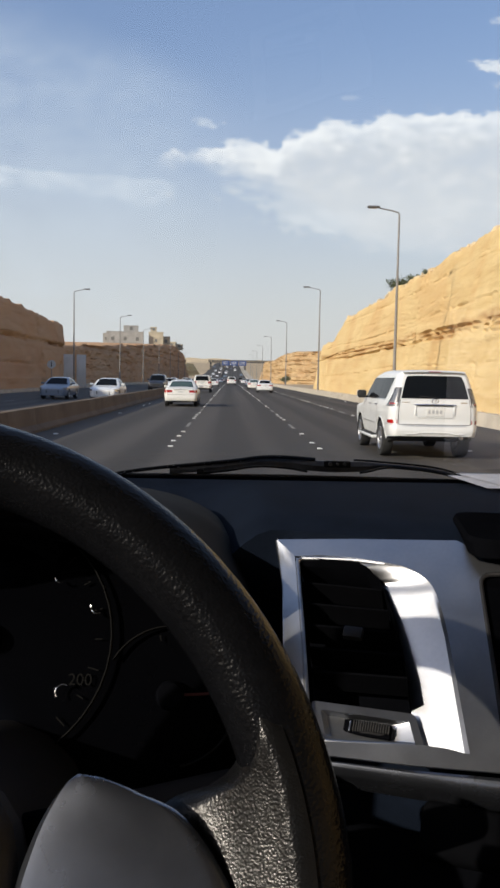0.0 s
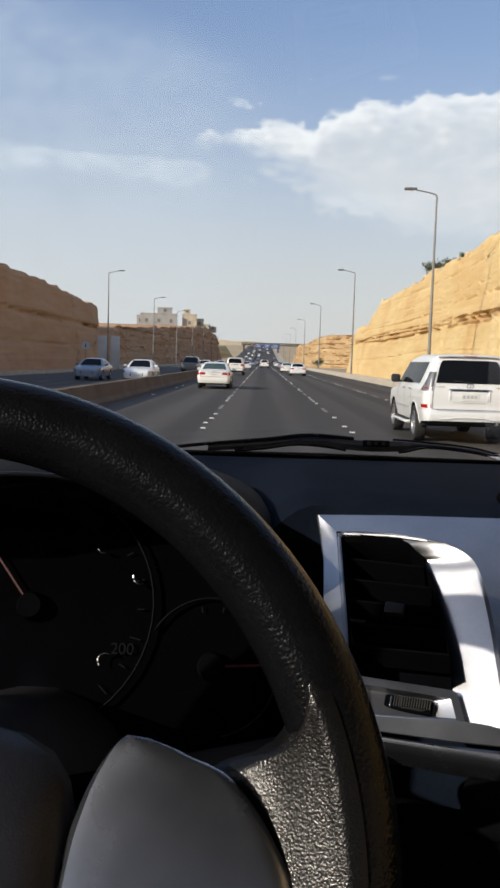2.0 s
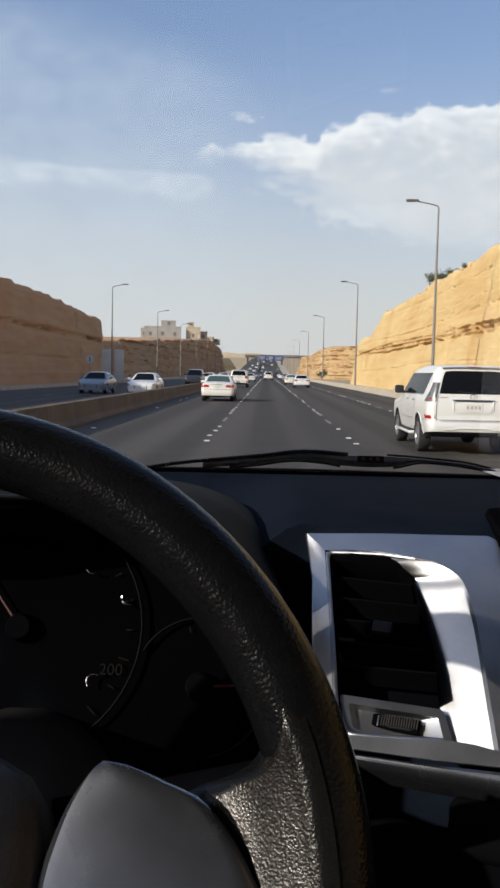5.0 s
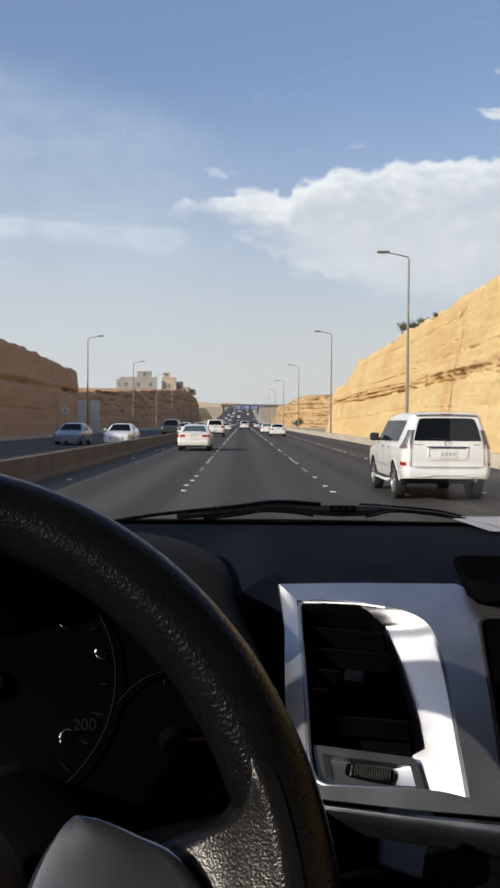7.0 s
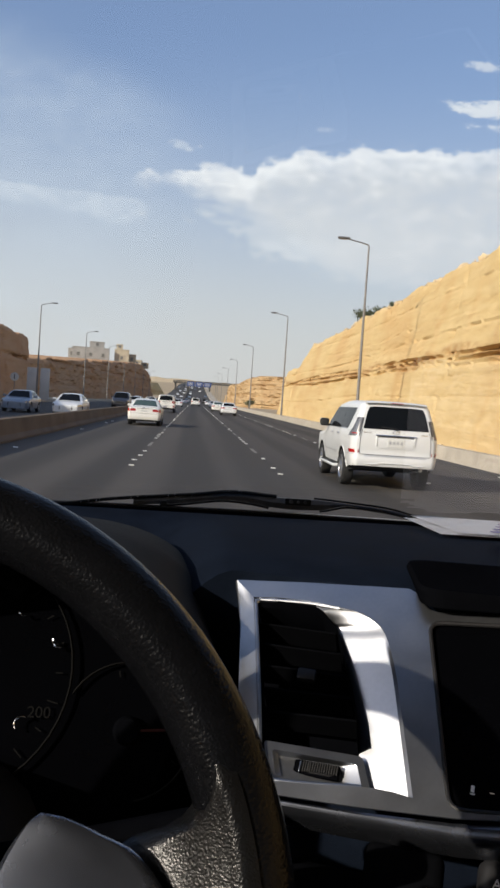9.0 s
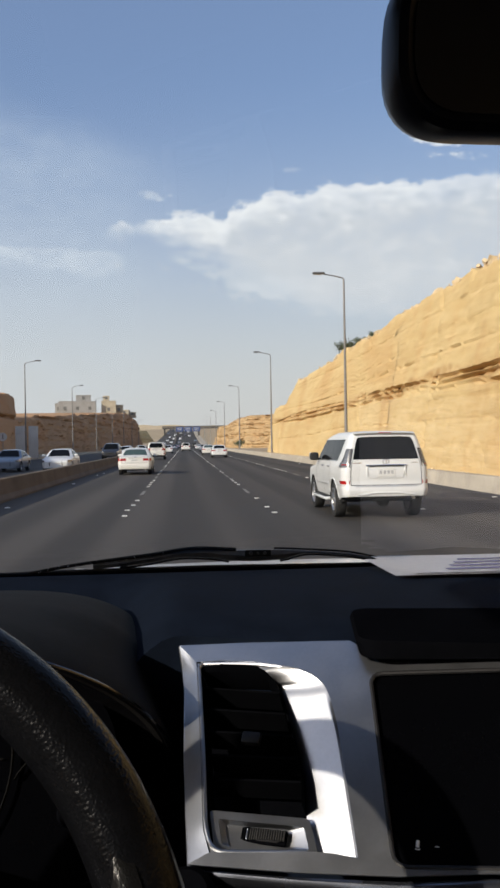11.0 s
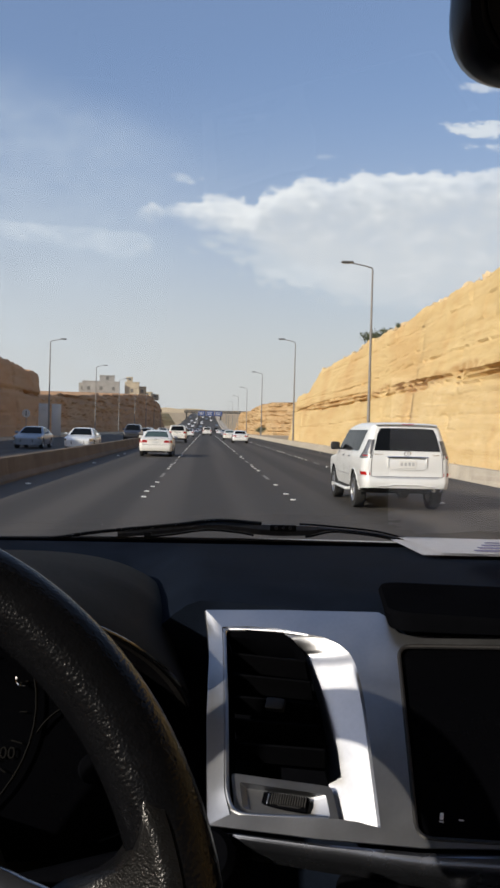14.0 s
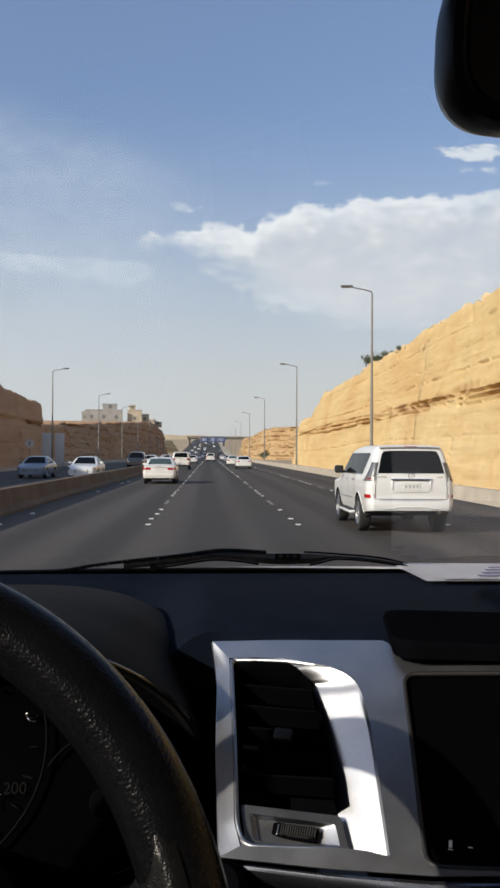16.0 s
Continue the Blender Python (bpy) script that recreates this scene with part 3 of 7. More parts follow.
def cliff(name, line, height, side, mat, label, step=0.9, levels=34, lean=0.17, rough=0.35, ledges=(), blocky=0.0, plateau=90.0, seed=0.0, cracks=(), beds=0.5):
    """A cut rock face along a ground line. height(s, y): its top; side: +1 if the rock lies to the right of the line's course."""
    pts, acc = [], 0.0
    for (x0, y0), (x1, y1) in zip(line, line[1:]):
        d = math.hypot(x1 - x0, y1 - y0)
        n = max(1, int(d / step))
        for k in range(n):
            pts.append((x0 + (x1 - x0) * k / n, y0 + (y1 - y0) * k / n, acc + d * k / n))
        acc += d
    pts.append((*line[-1], acc))
    n = len(pts)
    # smoothed inward direction
    dirs = []
    for i in range(n):
        a, b = pts[max(0, i - 6)], pts[min(n - 1, i + 6)]
        tx, ty = b[0] - a[0], b[1] - a[1]
        length = math.hypot(tx, ty) or 1
        dirs.append((ty / length * side, -tx / length * side))
    cols = []
    for (x, y, s), (ix, iy) in zip(pts, dirs):
        h = height(s, y) + 0.35 * fbm(s * 0.08, seed, 1.0, 4) + 0.22 * noise.cell(Vector((s * 0.45 + noise.noise(Vector((s, 2, seed))), seed, 3.0)))
        colv = []
        for j in range(levels + 1):
            q = j / levels
            z = h * q
            back = lean * z + rough * 0.7 * fbm(x * 0.15 + seed, y * 0.15, z * 0.35, 4)
            # beds: harder layers stand proud, softer ones are eaten back
            bed = noise.noise(Vector((seed + 3.0, s * 0.012, z * 1.25))) + 0.6 * noise.noise(Vector((seed, s * 0.02, z * 3.1)))
            back += rough * beds * bed
            for lz, depth, thick in ledges:
                zz = lz + 0.5 * noise.noise(Vector((s * 0.03, seed, lz)))
                w = max(0.0, 0.5 + 0.9 * noise.noise(Vector((s * 0.07, lz, seed + 9))))
                back += depth * w * math.exp(-(((z - zz) / thick) ** 2)) * (1 + 0.6 * noise.noise(Vector((x * 0.9, y * 0.9, z * 2))))
            for cs, depth, width in cracks:
                ss = cs + 1.1 * noise.noise(Vector((z * 0.6, cs, 2.0))) + 0.5 * noise.noise(Vector((z * 2.3, cs, 5.0))) + z * 0.15
                back += depth * max(0.0, 0.5 + 1.3 * noise.noise(Vector((cs, z * 0.45, 8.0)))) * math.exp(-(((s - ss) / width) ** 2))
            if blocky:
                c = noise.cell(Vector((x * 0.5 + 0.3 * noise.noise(Vector((x, y, z))), y * 0.5, z * 0.75 + seed)))
                c2 = noise.cell(Vector((x * 1.3, y * 1.3, z * 1.9 + seed)))
                back += blocky * (0.75 * c + 0.35 * c2)
            if q > 0.93:
                back += (q - 0.93) ** 2 * 30 * (1 + 0.5 * noise.noise(Vector((s * 0.3, 4, seed))))
            colv.append((x + ix * back, y + iy * back, ground_z(x, y) - 0.1 + z))
        tx, ty, tz = colv[-1]
        for m, rise in ((3.0, 0.25), (12.0, 0.5), (plateau, 1.0)):
            colv.append((tx + ix * m, ty + iy * m, tz + rise * (0.4 + 0.6 * noise.noise(Vector((tx * 0.2, ty * 0.2, m))))))
        cols.append(colv)
    w = len(cols[0])
    verts = [v for c in cols for v in c]
    if side > 0:
        faces = [(i * w + j, i * w + j + 1, (i + 1) * w + j + 1, (i + 1) * w + j) for i in range(n - 1) for j in range(w - 1)]
    else:
        faces = [(i * w + j, (i + 1) * w + j, (i + 1) * w + j + 1, i * w + j + 1) for i in range(n - 1) for j in range(w - 1)]
    ob = from_arrays(name, verts, faces, mat, label=label, smooth_faces=False, category="rock face", kind="structure")
    return ob


def h_right(s, y):
    if y < 110:
        return 10.2 + 0.5 * math.sin(y * 0.03 + 1.0)
    return 10.0 - 2.6 * min(1.0, max(0.0, (y - 112) / 10.0)) - 0.5 * max(0.0, (y - 130) / 30.0)


def h_left(s, y):
    return 9.6 + 0.8 * math.sin(y * 0.025) - 0.4 * max(0.0, (y - 100) / 30)


cliff("rock_wall_east", [(13.2, -140), (13.0, 60), (13.2, 110), (13.6, 138), (17.0, 147), (30.0, 152), (60, 156)], h_right, 1, M["rock_lit"],
      "sunlit yellow bedded limestone cutting beside the road", step=0.45, levels=64, lean=0.2, rough=0.17, blocky=0.05, beds=0.22, ledges=((4.6, 0.85, 0.08), (4.95, 0.7, 0.07), (5.25, 0.7, 0.06), (6.4, 0.18, 0.05), (7.4, 0.14, 0.04), (2.6, 0.15, 0.04), (9.0, 0.15, 0.06)), seed=2.0, cracks=((205, 0.22, 0.3), (214, 0.18, 0.3), (186, 0.22, 0.3), (262, 0.4, 0.4), (170, 0.2, 0.3)))
cliff("rock_wall_north_east", [(95, 238), (60, 246), (30, 262), (18.5, 276), (16.2, 300), (16.0, 420), (19, 520)], lambda s, y: 9.6 + 1.2 * math.exp(-(((y - 280) / 40) ** 2)), 1, M["rock_broken"],
      "broken tan limestone outcrop beside the road", step=1.0, levels=36, lean=0.32, rough=0.8, ledges=((4.2, 1.5, 0.5), (7.6, 0.9, 0.3)), blocky=1.0, seed=11.0)
cliff("rock_wall_west", [(-24.5, -140), (-24.0, 60), (-24.0, 128), (-26.0, 136), (-33, 150)], h_left, -1, M["rock_shaded"],
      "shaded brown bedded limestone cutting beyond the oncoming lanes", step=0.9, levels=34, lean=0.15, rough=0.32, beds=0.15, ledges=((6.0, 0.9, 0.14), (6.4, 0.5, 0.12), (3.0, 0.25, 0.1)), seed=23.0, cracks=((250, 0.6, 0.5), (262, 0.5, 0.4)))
cliff("rock_wall_north_west", [(-36, 142), (-31, 175), (-25, 240), (-20.5, 330), (-19.5, 400), (-24, 425), (-60, 440)], lambda s, y: 7.0 + 7.4 * min(1.0, max(0.0, (y - 150) / 190.0)) - 3.0 * max(0.0, (y - 360) / 60), -1, M["rock_shaded"],
      "shaded brown limestone spur with a rubbly top below the houses", step=1.2, levels=34, lean=0.22, rough=0.6, beds=0.25, ledges=((8.0, 1.0, 0.3), (10.0, 0.8, 0.3)), blocky=0.45, seed=31.0)
cliff("rock_wall_far_west", [(-19, 540), (-32, 516), (-52, 508), (-110, 500)], lambda s, y: 8.0 + 0.03 * s, 1, M["rock_lit"], "distant sunlit rock slope beside the slip road", step=2.5, levels=16, lean=0.7, rough=0.9, seed=41.0)


def rubble(name, label, spots, seed):
    """Loose broken stones, one joined mesh."""
    r = random.Random(seed)
    verts, faces = [], []
    for x, y, z, size in spots:
        e = Euler((r.uniform(0, 6), r.uniform(0, 6), r.uniform(0, 6))).to_matrix()
        b = len(verts)
        for p in ((-1, -1, -1), (1, -1, -1), (1, 1, -1), (-1, 1, -1), (-1, -1, 1), (1, -1, 1), (1, 1, 1), (-1, 1, 1)):
            verts.append(Vector((x, y, z)) + e @ Vector([c * size * r.uniform(0.3, 0.6) for c in p]))
        faces += [tuple(b + k for k in f) for f in ((0, 3, 2, 1), (4, 5, 6, 7), (0, 1, 5, 4), (1, 2, 6, 5), (2, 3, 7, 6), (3, 0, 4, 7))]
    return from_arrays(name, verts, faces, M["rock_loose"], label=label, category="stones", kind="stuff")


rr = random.Random(12)
rubble("rubble", "broken pale stones along the crest of the cutting", [(15.4 + 1.6 * rr.random(), y, h_right(0, y) - 0.15 + 0.3 * rr.random(), rr.choice((0.1, 0.15, 0.2, 0.25, 0.35))) for y in [22 + 90 * rr.random() for _ in range(900)]], 8)
rubble("rubble", "small stones at the foot of the rock wall", [(12.4 + 0.9 * rr.random(), y, 0.11, rr.choice((0.06, 0.1, 0.16))) for y in [15 + 120 * rr.random() for _ in range(140)]], 9)


# the sandy slope that closes the view far ahead
hill_n = 60
hv = [(-500 + 1000 * i / hill_n, 1150 + 900 * j / 12, ground_z(0, 1150 + 900 * j / 12) - 2 + (11 * math.sin(math.pi * j / 12) ** 0.7 + 5 * fbm(i * 0.35, j * 0.5, 4.0, 3)) * (0.55 + 0.45 * math.exp(-(((i / hill_n - 0.42) / 0.12) ** 2))) * min(1.0, j / 3)) for i in range(hill_n + 1) for j in range(13)]
hf = [(i * 13 + j, (i + 1) * 13 + j, (i + 1) * 13 + j + 1, i * 13 + j + 1) for i in range(hill_n) for j in range(12)]
from_arrays("ground_slope", hv, hf, M["rock_loose"], label="far sandy slope at the end of the road", smooth_faces=True, category="hill", kind="structure")


# ---- road furniture ----
def street_lamp():
    t = thing("street_lamp", "tall grey steel street lamp behind the edge barrier", "street lamp", "street lamps along the road")
    bm = boxed((0, 0, 0.12), (0.42, 0.42, 0.24), 0.03)
    part("foundation", bm, M["concrete"], t)
    part("base_plate", boxed((0, 0, 0.26), (0.34, 0.34, 0.04), 0.008), M["galvanised"], t)
    bm = bmesh.new()
    tube(bm, [(0, 0, 0.27), (0, 0, 3), (0, 0, 8), (0, 0, 11.9)], [0.115, 0.10, 0.075, 0.055], 10)
    part("pole", bm, M["galvanised"], t)
    bm = bmesh.new()
    tube(bm, [(0, 0, 11.85), (-0.05, 0, 11.98), (-0.5, 0, 12.10), (-1.3, 0, 12.24)], [0.055, 0.05, 0.042, 0.036], 8)
    part("arm", bm, M["galvanised"], t)
    bm = boxed((-1.62, 0, 12.30), (0.78, 0.30, 0.13), 0.05, m=None)
    head = part("lamp_head", bm, M["lamp_grey"], t)
    part("lens", boxed((-1.68, 0, 12.225), (0.5, 0.22, 0.03), 0.01), M["lamp_clear"], head)
    part("hatch", boxed((0, -0.108, 1.0), (0.1, 0.02, 0.34), 0.008), M["lamp_grey"], t)
    return t


lamp = street_lamp()
lamp.location = (10.35, 53, 0.1)
for y in (-17, 99, 157, 215, 273, 331, 389):
    copy_thing(lamp, pose(10.35, y, 0.1 + ground_z(10, y)))
for y in (28, 106, 150, 190, 232, 275, 318, 362):
    c = copy_thing(lamp, pose(-19.6, y, 0.0, 0, 0, 180))
    tagged(c, label="tall grey steel street lamp beside the oncoming lanes")


def sign_panel_pair():
    t = thing("road_sign", "white sign boards on steel posts beside the oncoming lanes", "road sign")
    for x in (-1.3, 0.3):
        b = part("board", boxed((x + 0.6, 0, 2.2), (1.15, 0.06, 3.9), 0.02), M["sign_white"], t)
        for z in (1.2, 2.2, 3.2):
            part("stiffener", boxed((x + 0.6, 0.06, z), (1.1, 0.06, 0.06), 0.01), M["galvanised"], b)
        for px in (x + 0.2, x + 1.0):
            bm = bmesh.new()
            tube(bm, [(px, 0.12, -0.05), (px, 0.12, 4.1)], 0.05, 8)
            part("post", bm, M["galvanised"], t)
    return t


sign_panel_pair().location = (-19.4, 105, 0)


def round_sign():
    t = thing("round_sign", "round white traffic sign on a post", "road sign")
    bm = bmesh.new()
    tube(bm, [(0, 0, 0), (0, 0, 2.6)], 0.04, 8)
    part("post", bm, M["galvanised"], t)
    bm = bmesh.new()
    lathe(bm, [(0.0, -0.02), (0.44, -0.02), (0.45, 0.0), (0.44, 0.02), (0.0, 0.02)], "Y", 24, pose(0, -0.06, 2.7))
    d = part("disc", bm, M["sign_white"], t)
    part("bar", boxed((0, -0.09, 2.7), (0.1, 0.02, 0.5), 0.005), M["ink"], d)
    return t


round_sign().location = (-19.0, 90, 0)


def gantry():
    t = thing("sign_gantry", "steel gantry with three blue direction signs over the far road", "gantry")
    for x in (-6.2, 14.5):
        bm = bmesh.new()
        tube(bm, [(x, 0, -0.3), (x, 0, 8.4)], 0.22, 10)
        part("column", bm, M["galvanised"], t)
    for z in (7.4, 8.3):
        bm = bmesh.new()
        tube(bm, [(-6.4, 0, z), (14.7, 0, z)], 0.12, 8)
        part("beam", bm, M["galvanised"], t)
    for x in (-3.2, 2.8, 8.8):
        b = part("sign_board", boxed((x, -0.25, 7.7), (5.2, 0.12, 3.3), 0.05), M["sign_blue"], t)
        for k, (w, z) in enumerate(((3.6, 8.5), (2.8, 7.8), (3.2, 7.1))):
            part("text_bar", boxed((x - 0.3, -0.325, z), (w, 0.02, 0.28), 0.0), M["sign_white"], b)
    return t


gantry().location = (0, 600, ground_z(0, 600))


def overpass():
    t = thing("overpass", "dark concrete overpass crossing the far road", "bridge")
    part("deck", boxed((0, 0, 6.6), (74, 9, 1.3), 0.2), M["bridge_concrete"], t)
    part("parapet", boxed((0, -4.4, 7.9), (74, 0.3, 0.9), 0.05), M["bridge_concrete"], t)
    for x in (-35, -23.7, -5.5, 35):
        part("pier", boxed((x, 0, 2.6), (1.4, 6, 6.6), 0.2), M["bridge_concrete"], t)
    return t


overpass().location = (18, 730, ground_z(0, 730))


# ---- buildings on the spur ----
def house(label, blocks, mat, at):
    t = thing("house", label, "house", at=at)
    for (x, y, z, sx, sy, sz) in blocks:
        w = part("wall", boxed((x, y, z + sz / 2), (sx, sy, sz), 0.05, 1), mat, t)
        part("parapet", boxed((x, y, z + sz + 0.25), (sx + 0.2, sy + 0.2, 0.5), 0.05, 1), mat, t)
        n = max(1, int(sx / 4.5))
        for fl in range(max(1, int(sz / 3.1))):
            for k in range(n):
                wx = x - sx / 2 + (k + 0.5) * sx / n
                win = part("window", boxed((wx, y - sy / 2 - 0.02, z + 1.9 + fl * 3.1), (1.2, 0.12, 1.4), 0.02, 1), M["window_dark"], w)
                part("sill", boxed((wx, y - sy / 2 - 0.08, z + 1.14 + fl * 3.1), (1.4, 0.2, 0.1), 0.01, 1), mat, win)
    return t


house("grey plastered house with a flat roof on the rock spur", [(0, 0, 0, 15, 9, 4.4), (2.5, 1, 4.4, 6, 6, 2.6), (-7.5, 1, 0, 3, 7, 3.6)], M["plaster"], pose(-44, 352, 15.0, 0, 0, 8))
house("cream plastered house with stepped flat roofs on the rock spur", [(0, 0, 0, 6, 9, 5.0), (-1, 0, 5.0, 2.6, 3, 2.2), (4.2, 3, 0, 3.5, 8, 3.4)], M["plaster_cream"], pose(-31.5, 356, 14.6, 0, 0, 5))
house("low cream house beside the stepped one on the rock spur", [(0, 0, 0, 4, 8, 2.8), (3.2, 5, 0, 2.6, 6, 2.0)], M["plaster_cream"], pose(-26.0, 372, 13.6, 0, 0, 0))
house("small flat-roofed house on top of the yellow cutting", [(0, 0, 0, 5, 5, 2.6)], M["plaster_cream"], pose(27.0, 88, 10.6, 0, 0, -10))


def bush(label, size, seed, at, n=1100):
    r = random.Random(seed)
    t = thing("bush", label, "bush", at=at)
    bm = bmesh.new()
    tips = []
    for k in range(9):
        a, sp = r.uniform(0, 6.28), r.uniform(0.2, 0.75)
        tip = Vector((math.cos(a) * sp * size, math.sin(a) * sp * size, size * r.uniform(0.5, 0.95)))
        tube(bm, [(0, 0, -0.2), tip * 0.45 + Vector((0, 0, 0.1 * size)), tip], [0.05 * size, 0.03 * size, 0.01 * size], 5)
        tips.append(tip)
    part("trunk", bm, M["bark"], t)
    verts, faces = [], []
    for k in range(n):
        c = r.choice(tips) + Vector((r.gauss(0, 0.2), r.gauss(0, 0.2), r.gauss(0, 0.16))) * size
        c.z = max(0.08 * size, c.z)
        e = Euler((r.uniform(0, 6.28), r.uniform(0, 6.28), r.uniform(0, 6.28))).to_matrix()
        s = size * r.uniform(0.08, 0.19)
        b = len(verts)
        for p in ((-0.5, 0, 0), (0, -0.3, 0.08), (0.6, 0, 0), (0, 0.3, 0.08)):
            verts.append(c + e @ (Vector(p) * s))
        faces.append((b, b + 1, b + 2, b + 3))
    from_arrays("leaves", verts, faces, M["leaf"], t)
    return t


bush("dusty green bush on the edge of the yellow cutting", 1.25, 3, pose(16.2, 82, 10.1))
bush("small dusty green bush on the edge of the yellow cutting", 0.8, 4, pose(16.2, 76, 10.2))
bush("low dusty green bush on the edge of the yellow cutting", 0.6, 5, pose(16.2, 70, 10.2))
bush("dark green bush at the foot of the broken outcrop", 2.0, 6, pose(17.2, 262, 0.1))


# ---- vehicles ----
def arc_pts(cy, r, n=9):
    """Wheel arch, from its rear foot over the top to its front foot."""
    return [(cy - r * math.cos(math.pi * k / (n - 1)), 0.36 + r * math.sin(math.pi * k / (n - 1)) * 1.02) for k in range(n)]


PICKUP = dict(L=5.20, W=1.85, H=1.80, sill=0.45, belt=1.10, wheel=0.38, axles=(1.15, 4.15), hood=1.10, nose=0.95, tail=1.10, gh=((1.65, 4.20), (1.85, 3.25)), bonnet_y=4.0, shoulder=1.08)


def make_pickup(paint, name, label, glass="car_glass", group="traffic on the road"):
    d = PICKUP
    L, W, H, hw = d["L"], d["W"], d["H"], d["W"] / 2
    t = thing(name, label, "car", group)
    belt, sill, (ra, fa), wr = d["belt"], d["sill"], d["axles"], d["wheel"]
    ar = wr + 0.075

    def shape(v):
        """Plan taper to both ends, and sides that lean in above the shoulder and tuck under at the sill."""
        k = abs((v.y - L * 0.5) / (L * 0.5))
        s = 1 - 0.11 * k ** 5
        if v.z > d["shoulder"] - 0.12:
            s -= 0.16 * (v.z - d["shoulder"] + 0.12)
        if v.z < sill + 0.12:
            s -= 0.10 * (sill + 0.12 - v.z)
        s += 0.015 * math.exp(-(((v.z - (sill + belt) * 0.55) / 0.25) ** 2))
        v.x *= s
        return v

    def flank(y, z):
        return shape(Vector((hw, y, z))).x + 0.004

    # lower body: the side outline, with the wheel arches cut in
    rear = [(0.10, sill + 0.02), (0.02, sill + 0.14), (0.0, sill + 0.36), (0.05, sill + 0.40), (0.05, belt - 0.22), (0.06, d["tail"] - 0.04), (0.14, d["tail"])]
    topline = [(d["gh"][0][0] + 0.3, belt), (d["bonnet_y"] - 0.25, belt), (d["bonnet_y"], d["hood"]), (L - 0.55, d["hood"] - 0.05), (L - 0.2, d["nose"] + 0.04), (L - 0.08, d["nose"] - 0.04)]
    topline = [p for p in topline if p[0] > rear[-1][0] + 0.05]
    front = [(L - 0.03, 0.72), (L, 0.58), (L - 0.02, sill + 0.08), (L - 0.14, sill - 0.02)]
    bottom = [(p[0], max(p[1], sill)) for p in arc_pts(fa, ar)[::-1]]
    bottom2 = [(p[0], max(p[1], sill)) for p in arc_pts(ra, ar)[::-1]]
    outline = rear + topline + front + bottom + bottom2
    bm = bmesh.new()
    a, b = prism(bm, outline, lambda p: Vector((-hw, p[0], p[1])), (W, 0, 0))
    cap = {f for f in bm.faces if len(f.verts) > 6}
    es = [e for f in cap for e in f.edges]
    bmesh.ops.bevel(bm, geom=es, offset=0.045, segments=3, affect="EDGES", profile=0.55)
    for v in bm.verts:
        shape(v.co)
    body = part("body", bm, M[paint], t, shade=40)

    # greenhouse
    (yb0, yb1), (yt0, yt1) = d["gh"]
    base_w = hw * (1 - 0.16 * max(0.0, belt - d["shoulder"] + 0.12)) - 0.02
    roof_w = hw * 0.71

    def at_level(q):
        """q: 0 at the belt, 1 at the roof edge."""
        e = q
        return (base_w + (roof_w - base_w) * e, yb0 + (yt0 - yb0) * q, yb1 + (yt1 - yb1) * q ** 0.93, belt - 0.02 + (H - 0.10 - belt) * q)

    def ring(w, y0, y1, z, r=0.16):
        pts = []
        for cx, cy, a0 in ((w - r, y1 - r, 0), (-w + r, y1 - r, 90), (-w + r, y0 + r, 180), (w - r, y0 + r, 270)):
            for k in range(5):
                an = radians(a0 + 22.5 * k)
                bow = 0.0
                pts.append(Vector((cx + r * math.cos(an), cy + r * math.sin(an) + bow, z)))
        return pts

    rings = [ring(*at_level(q)) for q in (0, 0.25, 0.5, 0.75, 1.0)]
    w1, y01, y11, z1 = at_level(1.0)
    rings += [ring(w1 - 0.03, y01 + 0.03, y11 - 0.08, z1 + 0.045, 0.15), ring(w1 - 0.10, y01 + 0.10, y11 - 0.25, z1 + 0.08, 0.13), ring(w1 - 0.35, y01 + 0.5, y11 - 0.7, z1 + 0.10, 0.1)]
    bm = bmesh.new()
    loft(bm, rings)
    part("cabin", bm, M[paint], t, shade=50)

    def side_x(z):
        q = min(1, max(0, (z - belt + 0.02) / (H - 0.10 - belt)))
        return at_level(q)[0]

    z0, z2 = belt + 0.03, H - 0.17
    q0, q2 = (z0 - belt + 0.02) / (H - 0.1 - belt), (z2 - belt + 0.02) / (H - 0.1 - belt)
    f0, f2 = at_level(q0)[2], at_level(q2)[2]
    r0, r2 = at_level(q0)[1], at_level(q2)[1]
    mid = (yb0 + yb1) * 0.5 + -0.2
    back0 = r0 + 0.36
    spans = [((mid + 0.04, f0 - 0.42), (mid + 0.04, f2 - 0.22)), ((back0 - 0.1, mid - 0.04), (r2 + 0.14, mid - 0.04))]
    for s in (-1, 1):
        for (a0, a1), (b0, b1) in spans:
            bm = bmesh.new()
            prism(bm, [(a0, z0), (a1, z0), (b1, z2), (b0, z2)], lambda p: Vector((s * (side_x(p[1]) + 0.006), p[0], p[1])), (-s * 0.03, 0, 0))
            part("side_window", bm, M[glass], t, shade=0)

    def end_glass(front_end, wide, mat, nm):
        lo, hi = (z0 + 0.02, z2 + 0.02)
        def pt(p):
            q = (p[1] - belt + 0.02) / (H - 0.1 - belt)
            w, ya, yb, _ = at_level(q)
            return Vector((p[0] * (w - wide), (yb + 0.006) if front_end else (ya - 0.006), p[1]))
        bm = bmesh.new()
        prism(bm, [(-1, lo), (-0.5, lo), (0.5, lo), (1, lo), (0.99, hi), (-0.99, hi)], pt, (0, -0.03 if front_end else 0.03, 0))
        return part(nm, bm, M[mat], t, shade=0)

    end_glass(True, 0.14, glass, "windscreen")
    end_glass(False, 0.13, glass, "rear_window")

